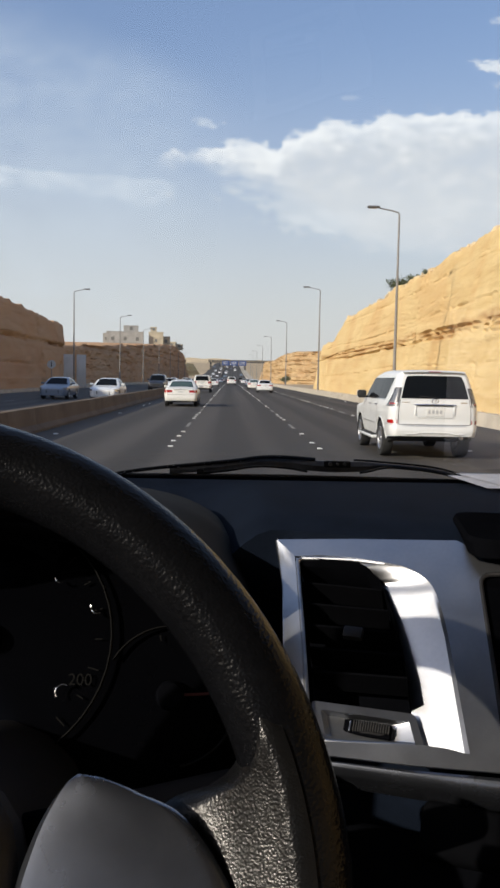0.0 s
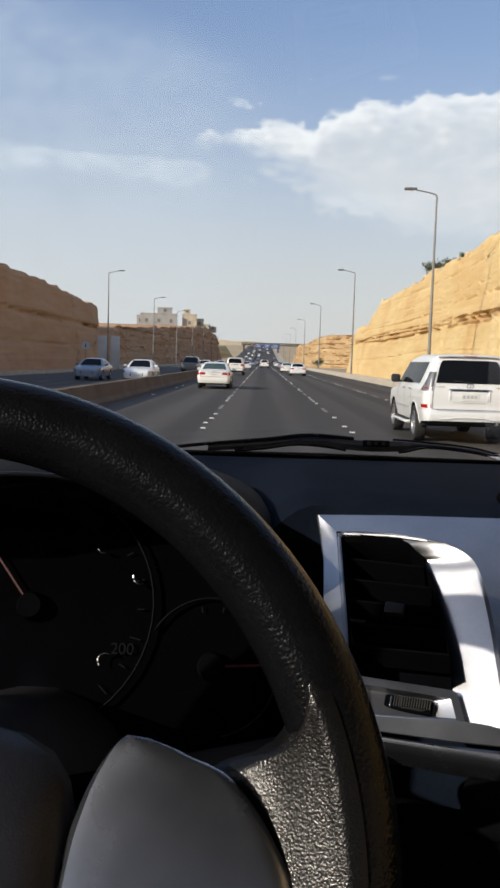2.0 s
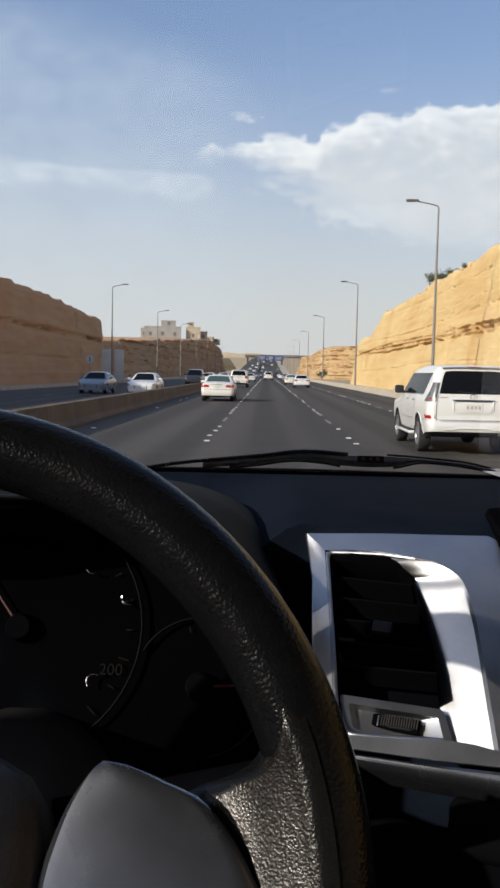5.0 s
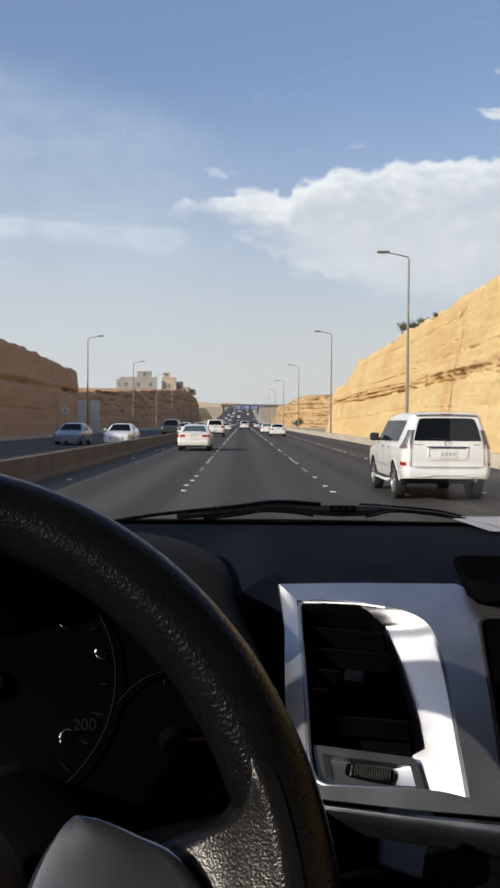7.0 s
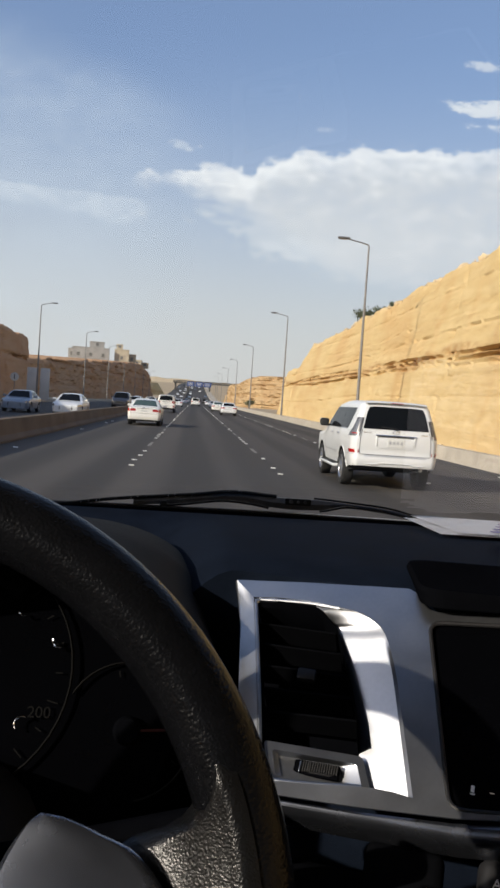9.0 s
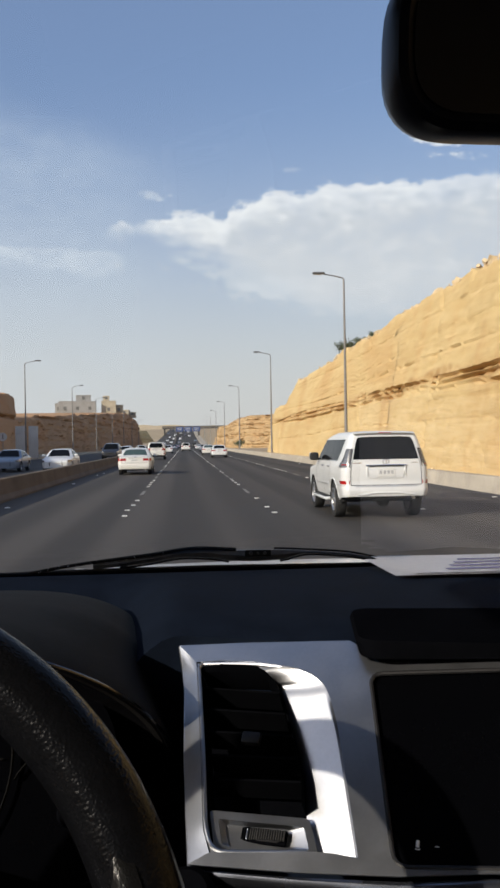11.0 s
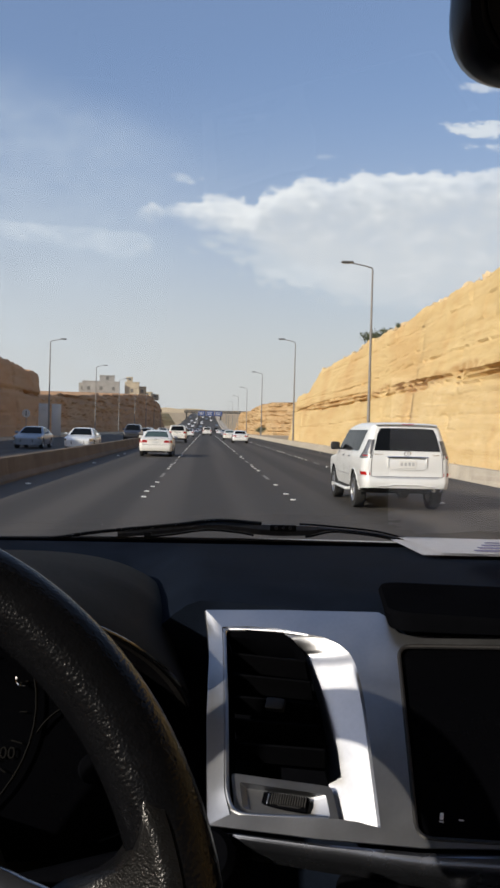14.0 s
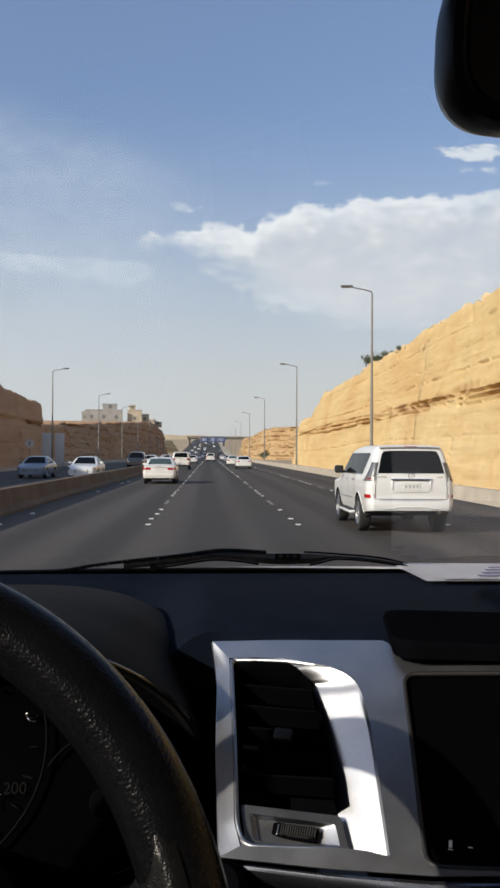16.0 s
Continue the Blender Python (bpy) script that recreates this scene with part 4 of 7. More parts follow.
    # wheels
    for y in (ra, fa):
        for s in (-1, 1):
            wx = s * (hw - 0.135)
            bm = bmesh.new()
            prof = [(wr * 0.62, -0.105), (wr * 0.86, -0.118), (wr * 0.97, -0.10), (wr, -0.06), (wr, 0.06), (wr * 0.97, 0.10), (wr * 0.86, 0.118), (wr * 0.62, 0.105)]
            lathe(bm, prof, "X", 32, pose(wx, y, wr))
            wheel = part("tyre", bm, M["rubber"], t)
            bm = bmesh.new()
            lathe(bm, [(0.0, s * 0.03), (wr * 0.16, s * 0.06), (wr * 0.2, s * 0.03), (wr * 0.5, s * 0.0), (wr * 0.60, s * 0.02), (wr * 0.64, s * 0.10), (wr * 0.66, s * 0.108), (wr * 0.66, -s * 0.09)], "X", 28, pose(wx, y, wr))
            rim = part("rim", bm, M["arch"], wheel)
            for k in range(6):
                for off in (-0.10, 0.10):
                    an = 2 * math.pi * k / 6 + off
                    bm = boxed((s * 0.075, 0, wr * 0.37), (0.03, wr * 0.10, wr * 0.56), 0.008, 1, pose(wx, y, wr) @ Matrix.Rotation(an, 4, "X"))
                    part("spoke", bm, M["alloy"], rim)
            bm = bmesh.new()
            lathe(bm, [(wr * 0.60, s * 0.07), (wr * 0.66, s * 0.112), (wr * 0.69, s * 0.10), (wr * 0.66, s * 0.06)], "X", 28, pose(wx, y, wr))
            part("rim_edge", bm, M["alloy"], rim)
            # inner arch lining
            bm = bmesh.new()
            rows = []
            for k in range(9):
                an = math.pi * k / 8
                py, pz = y + (ar + 0.0) * math.cos(an), wr - 0.02 + ar * math.sin(an)
                rows.append([Vector((s * (hw - 0.05), py, pz)), Vector((s * (hw - 0.42), py, pz))])
            loft(bm, rows, closed=False)
            part("arch_lining", bm, M["arch"], t)
            bm = bmesh.new()
            tube(bm, [(s * (hw - 0.012), y + (ar + 0.005) * math.cos(math.pi * k / 12), 0.36 + (ar + 0.005) * math.sin(math.pi * k / 12)) for k in range(13)], 0.02, 6)
            part("arch_flare", bm, M[paint], t)
    part("underbody", boxed((0, L * 0.5, sill + 0.03), (W * 0.82, L * 0.86, 0.16), 0.03), M["arch"], t)
    bm = bmesh.new()
    tube(bm, [(-hw + 0.25, ra, wr), (hw - 0.25, ra, wr)], 0.07, 8)
    part("axle", bm, M["arch"], t)
    bm = bmesh.new()
    tube(bm, [(hw * 0.55, 0.55, sill + 0.0), (hw * 0.58, 0.12, sill + 0.02)], 0.035, 8)
    part("exhaust", bm, M["alloy"], t)

    # rear end
    bm = boxed((0, 0.05, sill + 0.24), (W * 0.90, 0.16, 0.26), 0.06, 3)
    bump = part("rear_bumper", bm, M[paint], t)
    part("bumper_step", boxed((0, -0.02, sill + 0.355), (W * 0.60, 0.05, 0.025), 0.008), M["arch"], bump)
    for s in (-1, 1):
        part("reflector", boxed((s * hw * 0.83, -0.028, sill + 0.32), (0.22, 0.03, 0.07), 0.012), M["lamp_red"], bump)
    gate_top = belt - 0.05
    g = part("tailgate", boxed((0, 0.05, (sill + 0.40 + gate_top) / 2), (W * 0.80, 0.06, gate_top - sill - 0.40), 0.02, 2), M[paint], t)
    zc = sill + 0.42 + (gate_top - sill - 0.42) * 0.48
    part("plate_recess", boxed((0, 0.016, zc), (0.82, 0.02, 0.24), 0.02), M[paint], g)
    part("garnish", boxed((0, 0.002, zc + 0.14), (0.95, 0.035, 0.035), 0.01), M["chrome"], g)
    pl = part("number_plate", boxed((0, 0.0, zc), (0.46, 0.016, 0.17), 0.008, 1), M["plate"], g)
    for k in range(4):
        part("plate_bar", boxed((-0.15 + k * 0.1, -0.010, zc), (0.055, 0.006, 0.075)), M["ink"], pl)
    bm = bmesh.new()
    lathe(bm, [(0.055, -0.006), (0.062, 0.0), (0.055, 0.006), (0.048, 0.0)], "Y", 20, pose(0, 0.008, zc + 0.22))
    part("badge", bm, M["chrome"], g)
    part("badge_bar", boxed((-hw * 0.52, 0.01, zc + 0.2), (0.18, 0.012, 0.028), 0.003, 1), M["chrome"], g)
    part("badge_bar", boxed((hw * 0.52, 0.01, zc + 0.2), (0.15, 0.012, 0.028), 0.003, 1), M["chrome"], g)
    for s in (-1, 1):
        bm = bmesh.new()
        prism(bm, [(0.03, belt - 0.18), (0.30, belt - 0.12), (0.26, belt - 0.02), (0.05, belt - 0.02)], lambda p: Vector((s * flank(p[0], p[1]), p[0], p[1])), (-s * 0.30, 0, 0))
        part("tail_lamp", bm, M["lamp_red"], t, shade=20)
        # front end
        bm = boxed((s * hw * 0.70, L - 0.16, d["nose"] - 0.10), (0.40, 0.22, 0.16), 0.05, 3)
        part("headlamp", bm, M["lamp_clear"], t)
        bm = boxed((s * (hw + 0.10), f0 - 0.55, belt + 0.06), (0.20, 0.12, 0.20), 0.05, 3)
        mi = part("door_mirror", bm, M[paint], t)
        part("mirror_stalk", boxed((s * (hw - 0.02), f0 - 0.54, belt + 0.0), (0.10, 0.06, 0.05), 0.015), M["arch"], mi)
        part("door_handle", boxed((s * hw * 0.995, mid + 0.18, belt - 0.12), (0.035, 0.20, 0.035), 0.012), M[paint], t)
        for sy in (mid, mid - 0.96, mid + 1.0):
            part("door_gap", boxed((s * hw * 0.998, sy, (belt + sill) / 2 + 0.06), (0.012, 0.010, belt - sill - 0.26)), M["arch"], t)
        part("side_moulding", boxed((s * hw * 1.005, (ra + fa) / 2 + 0.05, sill + 0.30), (0.03, (fa - ra) - 2 * ar - 0.1, 0.035), 0.01), M[paint], t)
        st = part("running_board", boxed((s * (hw - 0.0), (ra + fa) / 2, sill - 0.03), (0.20, (fa - ra) - 2 * ar + 0.06, 0.06), 0.025), M[paint], t)
        part("step_tread", boxed((s * (hw + 0.0), (ra + fa) / 2, sill + 0.005), (0.14, (fa - ra) - 2 * ar - 0.1, 0.02), 0.005), M["arch"], st)
    part("grille", boxed((0, L - 0.02, d["nose"] - 0.18), (W * 0.48, 0.08, 0.26), 0.04), M["arch"], t)
    part("intake", boxed((0, L - 0.0, sill + 0.16), (W * 0.62, 0.06, 0.13), 0.03), M["arch"], t)
    part("bed_floor", boxed((0, 0.9, belt - 0.02), (W * 0.80, 1.4, 0.03), 0.0), M["arch"], t)
    return t


def curve(pts):
    """A smooth curve through the points that never overshoots."""
    xs, ys = [p[0] for p in pts], [p[1] for p in pts]
    h = [b - a for a, b in zip(xs, xs[1:])]
    g = [(b - a) / k for a, b, k in zip(ys, ys[1:], h)]
    m = [g[0]] + [0.0 if a * b <= 0 else 2 * a * b / (a + b) for a, b in zip(g, g[1:])] + [g[-1]]

    def f(x):
        if x <= xs[0]:
            return ys[0]
        if x >= xs[-1]:
            return ys[-1]
        k = max(i for i in range(len(xs) - 1) if xs[i] <= x)
        t = (x - xs[k]) / h[k]
        return (ys[k] * (1 + 2 * t) + h[k] * m[k] * t) * (1 - t) ** 2 + (ys[k + 1] * (3 - 2 * t) + h[k] * m[k + 1] * (t - 1)) * t * t
    return f


SHELL = {
    "suv": dict(L=4.88, hw=0.945, sill=0.44, end=0.50, wheel=0.39, axles=(1.08, 3.87), corner=0.13, crown=0.035,
                top=[(0, 1.835), (0.25, 1.855), (1.6, 1.875), (2.6, 1.80), (3.05, 1.55), (3.5, 1.20), (3.75, 1.13), (4.6, 1.06), (4.88, 0.90)],
                side=[(0.4, 0.935), (0.62, 0.985), (0.9, 1.0), (1.08, 0.99), (1.22, 0.955), (1.72, 0.80), (1.9, 0.74)],
                rear=[(0.4, 0.09), (0.52, 0.02), (0.62, 0.0), (0.70, 0.02), (0.76, 0.05), (1.0, 0.045), (1.26, 0.07), (1.80, 0.22)],
                belt=1.235, win=1.69),
    "cruiser": dict(L=4.95, hw=0.985, sill=0.46, end=0.50, wheel=0.40, axles=(1.10, 3.95), corner=0.14, crown=0.04,
                    top=[(0, 1.86), (0.25, 1.885), (1.6, 1.90), (2.6, 1.83), (3.1, 1.56), (3.55, 1.24), (3.8, 1.17), (4.65, 1.10), (4.95, 0.94)],
                    side=[(0.4, 0.93), (0.62, 0.98), (0.9, 1.0), (1.10, 0.99), (1.24, 0.96), (1.72, 0.83), (1.92, 0.77)],
                    rear=[(0.4, 0.08), (0.50, 0.0), (0.76, 0.0), (0.80, 0.06), (1.0, 0.06), (1.26, 0.08), (1.84, 0.20)],
                    belt=1.255, win=1.70),
    "sedan": dict(L=4.85, hw=0.92, sill=0.26, end=0.32, wheel=0.33, axles=(1.05, 3.86), corner=0.10, crown=0.03,
                  top=[(0, 0.985), (0.12, 1.02), (0.55, 1.045), (0.75, 1.10), (1.38, 1.40), (2.0, 1.475), (2.65, 1.41), (3.1, 1.20), (3.55, 0.98), (4.3, 0.90), (4.7, 0.78), (4.85, 0.70)],
                  side=[(0.25, 0.93), (0.45, 0.985), (0.70, 1.0), (0.88, 0.985), (0.98, 0.94), (1.36, 0.72), (1.5, 0.64)],
                  rear=[(0.25, 0.10), (0.36, 0.02), (0.50, 0.0), (0.66, 0.02), (0.72, 0.04), (0.98, 0.07), (1.5, 0.10)],
                  belt=0.985, win=1.33),
}


def shell_car(kind, paint, name, label, glass="car_glass", rear_glass=None, group="traffic on the road"):
    """A car whose skin is one smooth shell, with glass, lamps and trim laid on it."""
    d = SHELL[kind]
    tall = kind != "sedan"
    L, hw, sill, wr, (ra, fa) = d["L"], d["hw"], d["sill"], d["wheel"], d["axles"]
    ar, belt, win = d["wheel"] + 0.075, d["belt"], d["win"]
    top, side, rear = curve(d["top"]), curve(d["side"]), curve(d["rear"])
    t = thing(name, label, "car", group)

    def plan(y):
        """Rounded corners in plan: the share of the half width at y."""
        k = 1.0
        if y < 0.24:
            q = 1 - y / 0.24
            k -= 0.17 * (1 - math.sqrt(max(0.0, 1 - q * q)))
        if y > L - 0.55:
            q = 1 - (L - y) / 0.55
            k -= 0.30 * (1 - math.sqrt(max(0.0, 1 - q * q)))
        return k * (1 - 0.02 * max(0.0, 1 - y / 1.2))

    def low(y):
        for c in (ra, fa):
            if abs(y - c) < ar:
                return max(sill, wr - 0.015 + math.sqrt(ar * ar - (y - c) ** 2))
        return sill + (d["end"] - sill) * max(0.0, 1 - y / 0.6)

    def sheared(y, z):
        return y + rear(z) * max(0.0, 1 - y / 0.9) - 0.10 * max(0.0, (z - 0.6)) * max(0.0, 1 - (L - y) / 0.9)

    def section(y, n=15, nc=7, nt=7):
        zl, zt = low(y), top(y)
        r = min(d["corner"], (zt - zl) * 0.4)
        pts = []
        for k in range(n):
            z = zl + (zt - r - zl) * k / (n - 1)
            pts.append((hw * side(z) * plan(y), z))
        xs, zs = pts[-1]
        slope = (hw * side(zs) - hw * side(zs - 0.03)) / 0.03
        xe = xs * 0.78 if tall else xs * 0.74
        zc = zt - d["crown"] * (xe / xs) ** 2
        for k in range(1, nc + 1):
            a = k / nc
            # a quadratic bend from the flank's slope to the flat of the roof
            cz = zc - 0.004
            cx = xs + slope * (cz - zs)
            pts.append(((1 - a) ** 2 * xs + 2 * a * (1 - a) * cx + a * a * xe, (1 - a) ** 2 * zs + 2 * a * (1 - a) * cz + a * a * zc))
        for k in range(1, nt + 1):
            x = xe * (1 - k / nt)
            pts.append((x, zt - d["crown"] * (x / xs) ** 2))
        return pts

    ys = [0.0, 0.003, 0.012, 0.03, 0.055, 0.09, 0.13, 0.18, 0.24, 0.32, 0.42, 0.52]
    ys += [c + ar * k for c in (ra, fa) for k in (-1.0005, -0.9995, -0.97, -0.9, -0.8, -0.65, -0.45, -0.2, 0, 0.2, 0.45, 0.65, 0.8, 0.9, 0.97, 0.9995, 1.0005)]
    ys += [0.58 + 0.11 * k for k in range(34)] + [L - 0.4, L - 0.3, L - 0.2, L - 0.12, L - 0.06, L - 0.02, L]
    ys = sorted({round(y, 4) for y in ys if y <= L})
    bm = bmesh.new()
    rows = []
    for y in ys:
        half = section(y)
        ring = [Vector((x, sheared(y, z), z)) for x, z in half] + [Vector((-x, sheared(y, z), z)) for x, z in half[-2::-1]]
        rows.append(ring)
    loft(bm, rows, False)
    for y, sg in ((0.0, -1), (L, 1)):
        caps = [[Vector((x * c / 6, sheared(y, z) + sg * 0.018 * (1 - (c / 6) ** 2), z)) for c in range(-6, 7)] for x, z in section(y)[:-1]]
        loft(bm, caps, False)
    bmesh.ops.remove_doubles(bm, verts=bm.verts[:], dist=1e-4)
    bmesh.ops.recalc_face_normals(bm, faces=bm.faces[:])
    body = part("body", bm, M[paint], t, shade=48)

    def flank(s, y, z, off=0.0):
        x = hw * side(z) * plan(y)
        e = 0.004
        p = Vector((x, sheared(y, z), 0))
        q = Vector((hw * side(z) * plan(y + e), sheared(y + e, z), 0)) - p
        nrm = Vector((q.y, -q.x, 0)).normalized()
        p += nrm * off
        return Vector((s * p.x, p.y, z))

    def tail(x, z, off=0.0):
        xs = hw * side(z) * plan(0)
        return Vector((x, sheared(0, z) - 0.018 * max(0.0, 1 - (x / xs) ** 2) - off, z))

    def skin(nm, mat, parent, f, n=8, m=6, thick=0.012, lab=""):
        b = bmesh.new()
        grid(b, n, m, f)
        bmesh.ops.recalc_face_normals(b, faces=b.faces[:])
        bmesh.ops.solidify(b, geom=b.faces[:], thickness=thick)
        bmesh.ops.recalc_face_normals(b, faces=b.faces[:])
        return part(nm, b, M[mat], parent, lab)

    # side glass: rear end raked forward at the belt
    if tall:
        bounds = [(lambda k: 0.72 - 0.34 * k, lambda k: 1.50), (lambda k: 1.525, lambda k: 2.30), (lambda k: 2.325, lambda k: 3.22 - 0.52 * k)]
    else:
        bounds = [(lambda k: 1.18 + 0.35 * k, lambda k: 2.12), (lambda k: 2.15, lambda k: 3.15 - 0.50 * k)]
    for s in (-1, 1):
        for lo, hi in bounds:
            skin("side_window", glass, t, lambda i, j: flank(s, lo(j) + (hi(j) - lo(j)) * i, belt + 0.01 + (win - belt - 0.01) * j, 0.006), 10, 6)
        skin("window_pillar", "arch", t, lambda i, j: flank(s, (0.86 if tall else 1.62) + (2.7 - 0.86 if tall else 1.0) * i, belt + 0.01 + (win - belt - 0.012) * j, 0.003), 12, 6, 0.006)
        skin("window_strip", "chrome", t, lambda i, j: flank(s, bounds[0][0](0) + (bounds[-1][1](0) - bounds[0][0](0)) * i, belt - 0.012 + 0.02 * j, 0.008), 14, 2, 0.008)

    # rear glass and windscreen
    if tall:
        def rg(i, j):
            k = 2 * i - 1
            z = belt + 0.035 + 0.47 * j - 0.015 * (abs(k) ** 6) * j
            w = hw * side(z) * plan(0) - 0.028
            return tail(k * w * (1 - 0.05 * max(0.0, 2 * j - 1) ** 4), z, 0.005)
        skin("rear_window", rear_glass or glass, t, rg, 15, 9)
    else:
        def rg(i, j):
            y = 0.70 + 0.62 * j
            sec = section(y)
            w = sec[15 + 5][0] - 0.015
            x = (2 * i - 1) * w
            xs = sec[14][0]
            return Vector((x, sheared(y, top(y)), top(y) - d["crown"] * (x / xs) ** 2 + 0.008))
        skin("rear_window", rear_glass or glass, t, rg, 11, 9)

    def wg(i, j):
        a, b = ((2.66, 3.46) if tall else (2.68, 3.48))
        y = a + (b - a) * j
        sec = section(y)
        w = sec[15 + 5][0] - 0.02
        x = (2 * i - 1) * w
        xs = sec[14][0]
        return Vector((x, sheared(y, top(y)), top(y) - d["crown"] * (x / xs) ** 2 + 0.010))
    skin("windscreen", glass, t, wg, 11, 9)

    # wheels
    for y in (ra, fa):
        for s in (-1, 1):
            wx = s * (hw - 0.125)
            bm = bmesh.new()
            lathe(bm, [(wr * 0.60, -0.105), (wr * 0.84, -0.122), (wr * 0.96, -0.108), (wr, -0.07), (wr, 0.07), (wr * 0.96, 0.108), (wr * 0.84, 0.122), (wr * 0.60, 0.105)], "X", 36, pose(wx, y, wr))
            tyre = part("tyre", bm, M["rubber"], t)
            bm = bmesh.new()
            lathe(bm, [(0.0, s * 0.02), (wr * 0.55, s * 0.0), (wr * 0.62, s * 0.09), (wr * 0.62, -s * 0.09)], "X", 28, pose(wx, y, wr))
            rim = part("rim", bm, M["arch"], tyre, "dark wheel well of the rim")
            for k in range(6):
                for off in (-0.11, 0.11):
                    an = 2 * math.pi * k / 6 + off
                    part("spoke", boxed((s * 0.085, 0, wr * 0.36), (0.03, wr * 0.075, wr * 0.52), 0.008, 1, pose(wx, y, wr) @ Matrix.Rotation(an, 4, "X")), M["alloy"], rim)
            bm = bmesh.new()
            lathe(bm, [(0.0, s * 0.108), (wr * 0.10, s * 0.106), (wr * 0.13, s * 0.08)], "X", 16, pose(wx, y, wr))
            part("hub_cap", bm, M["alloy"], rim)
            bm = bmesh.new()
            lathe(bm, [(wr * 0.59, s * 0.085), (wr * 0.62, s * 0.116), (wr * 0.645, s * 0.112), (wr * 0.62, s * 0.07)], "X", 28, pose(wx, y, wr))
            part("rim_edge", bm, M["alloy"], rim)
            bm = bmesh.new()
            rows = []
            for k in range(13):
                an = math.pi * k / 12
                py, pz = y + (ar + 0.004) * math.cos(an), wr - 0.015 + (ar + 0.004) * math.sin(an)
                rows.append([Vector((s * (hw * 0.985), py, pz)), Vector((s * (hw - 0.40), py, pz))])
            loft(bm, rows, closed=False)
            part("arch_lining", bm, M["arch"], t)
    part("underbody", boxed((0, L * 0.5, sill + 0.05), (hw * 1.66, L * 0.90, 0.14), 0.03), M["arch"], t)
    bm = bmesh.new()
    tube(bm, [(-hw + 0.2, ra, wr), (hw - 0.2, ra, wr)], 0.07, 8)
    part("axle", bm, M["arch"], t)
    bm = bmesh.new()
    tube(bm, [(hw * 0.60, 0.6, sill + 0.02), (hw * 0.64, 0.13, sill + 0.015)], 0.032, 10)
    part("exhaust", bm, M["alloy"], t)

    # tailgate or boot lid: shut lines, handle recess, plate
    wg0 = hw * plan(0)
    if tall:
        z0, z1 = 0.735, belt + 0.02
    else:
        z0, z1 = 0.66, 0.965
    for s in (-1, 1):
        bm = bmesh.new()
        tube(bm, [tail(s * (wg0 * side(z0 + (z1 - z0) * k / 8) - 0.022), z0 + (z1 - z0) * k / 8, 0.0) for k in range(9)], 0.006, 6)
        part("shut_line", bm, M["arch"], t)
    bm = bmesh.new()
    tube(bm, [tail((k / 6 - 1) * (wg0 - 0.03), z0, -0.002) for k in range(13)], 0.008, 6)
    part("shut_line", bm, M["arch"], t)
    zp = 1.0 if tall else 0.80
    rec = skin("plate_recess", paint, t, lambda i, j: tail((2 * i - 1) * (0.40 - 0.05 * j), zp + 0.13 - 0.25 * j, -0.004 + 0.016 * min(1.0, 3 * j)), 8, 6, 0.01)
    part("plate_shadow", boxed(tail(0, zp + 0.128, 0.014), (0.74, 0.03, 0.012), 0.004), M["arch"], rec)
    if tall:
        bm = bmesh.new()
        tube(bm, [tail((k / 6 - 1) * 0.43, zp + 0.15 - 0.006 * (k / 6 - 1) ** 4, 0.016) for k in range(13)], 0.013, 8)
        part("garnish", bm, M["chrome"], t)
        part("garnish_cheek", boxed(tail(-0.40, zp + 0.03, 0.004), (0.03, 0.03, 0.2), 0.01), M[paint], t)
        part("garnish_cheek", boxed(tail(0.40, zp + 0.03, 0.004), (0.03, 0.03, 0.2), 0.01), M[paint], t)
    pl = part("number_plate", boxed(tail(0, zp, 0.014), (0.36, 0.012, 0.17), 0.004, 1), M["plate"], rec)
    for k in range(4):
        part("plate_bar", boxed(tail(-0.12 + k * 0.08, zp, 0.021), (0.05, 0.004, 0.07)), M["plate_ink"], pl)
    bm = bmesh.new()
    zb = belt - 0.012 if tall else 0.94
    lathe(bm, [(0.052, -0.005), (0.060, 0.0), (0.052, 0.005), (0.046, 0.0)], "Y", 24, Matrix.Translation(tail(0, zb, 0.006)) @ Matrix.Diagonal((1.25, 1, 0.85, 1)))
    part("badge", bm, M["chrome"], t)
    part("badge_bar", boxed(tail(0.008, zb - 0.004, 0.008), (0.014, 0.008, 0.06), 0.003, 1), M["chrome"], t)
    for s, w in ((-1, 0.17), (1, 0.14)):
        for k in range(5):
            part("badge_letter_bar", boxed(tail(s * 0.60 + (k - 2) * w / 5, zb - 0.03, 0.004), (w / 8, 0.006, 0.026), 0.002, 1), M["chrome"], t)

    # lamps and reflectors hug the corners
    for s in (-1, 1):
        if kind == "cruiser":
            tl = skin("tail_lamp", "lamp_red", t, lambda i, j: tail(s * (hw * (0.66 - 0.05 * j) + (hw * side(1.1) * plan(0) - 0.02 - hw * (0.66 - 0.05 * j)) * i), 1.00 + (0.20 + 0.03 * i) * j, 0.010), 8, 6, 0.03, "large red tail lamp")
            skin("lamp_side", "lamp_red", tl, lambda i, j: flank(s, 0.0 + 0.26 * i * (0.8 + 0.2 * j), 1.00 + 0.22 * j, 0.008), 8, 5, 0.02)
            skin("reverse_lamp", "lamp_bright", tl, lambda i, j: tail(s * (hw * 0.66 + 0.27 * i), 0.975 + 0.035 * j, 0.014), 6, 3, 0.012)
            skin("reflector", "lamp_red", t, lambda i, j: tail(s * (hw * 0.80 + 0.09 * i), 0.60 + 0.13 * j, 0.006), 4, 4, 0.01)
        elif tall:
            reach = curve([(1.10, 0.44), (1.17, 0.36), (1.25, 0.22), (1.36, 0.15), (1.50, 0.12)])
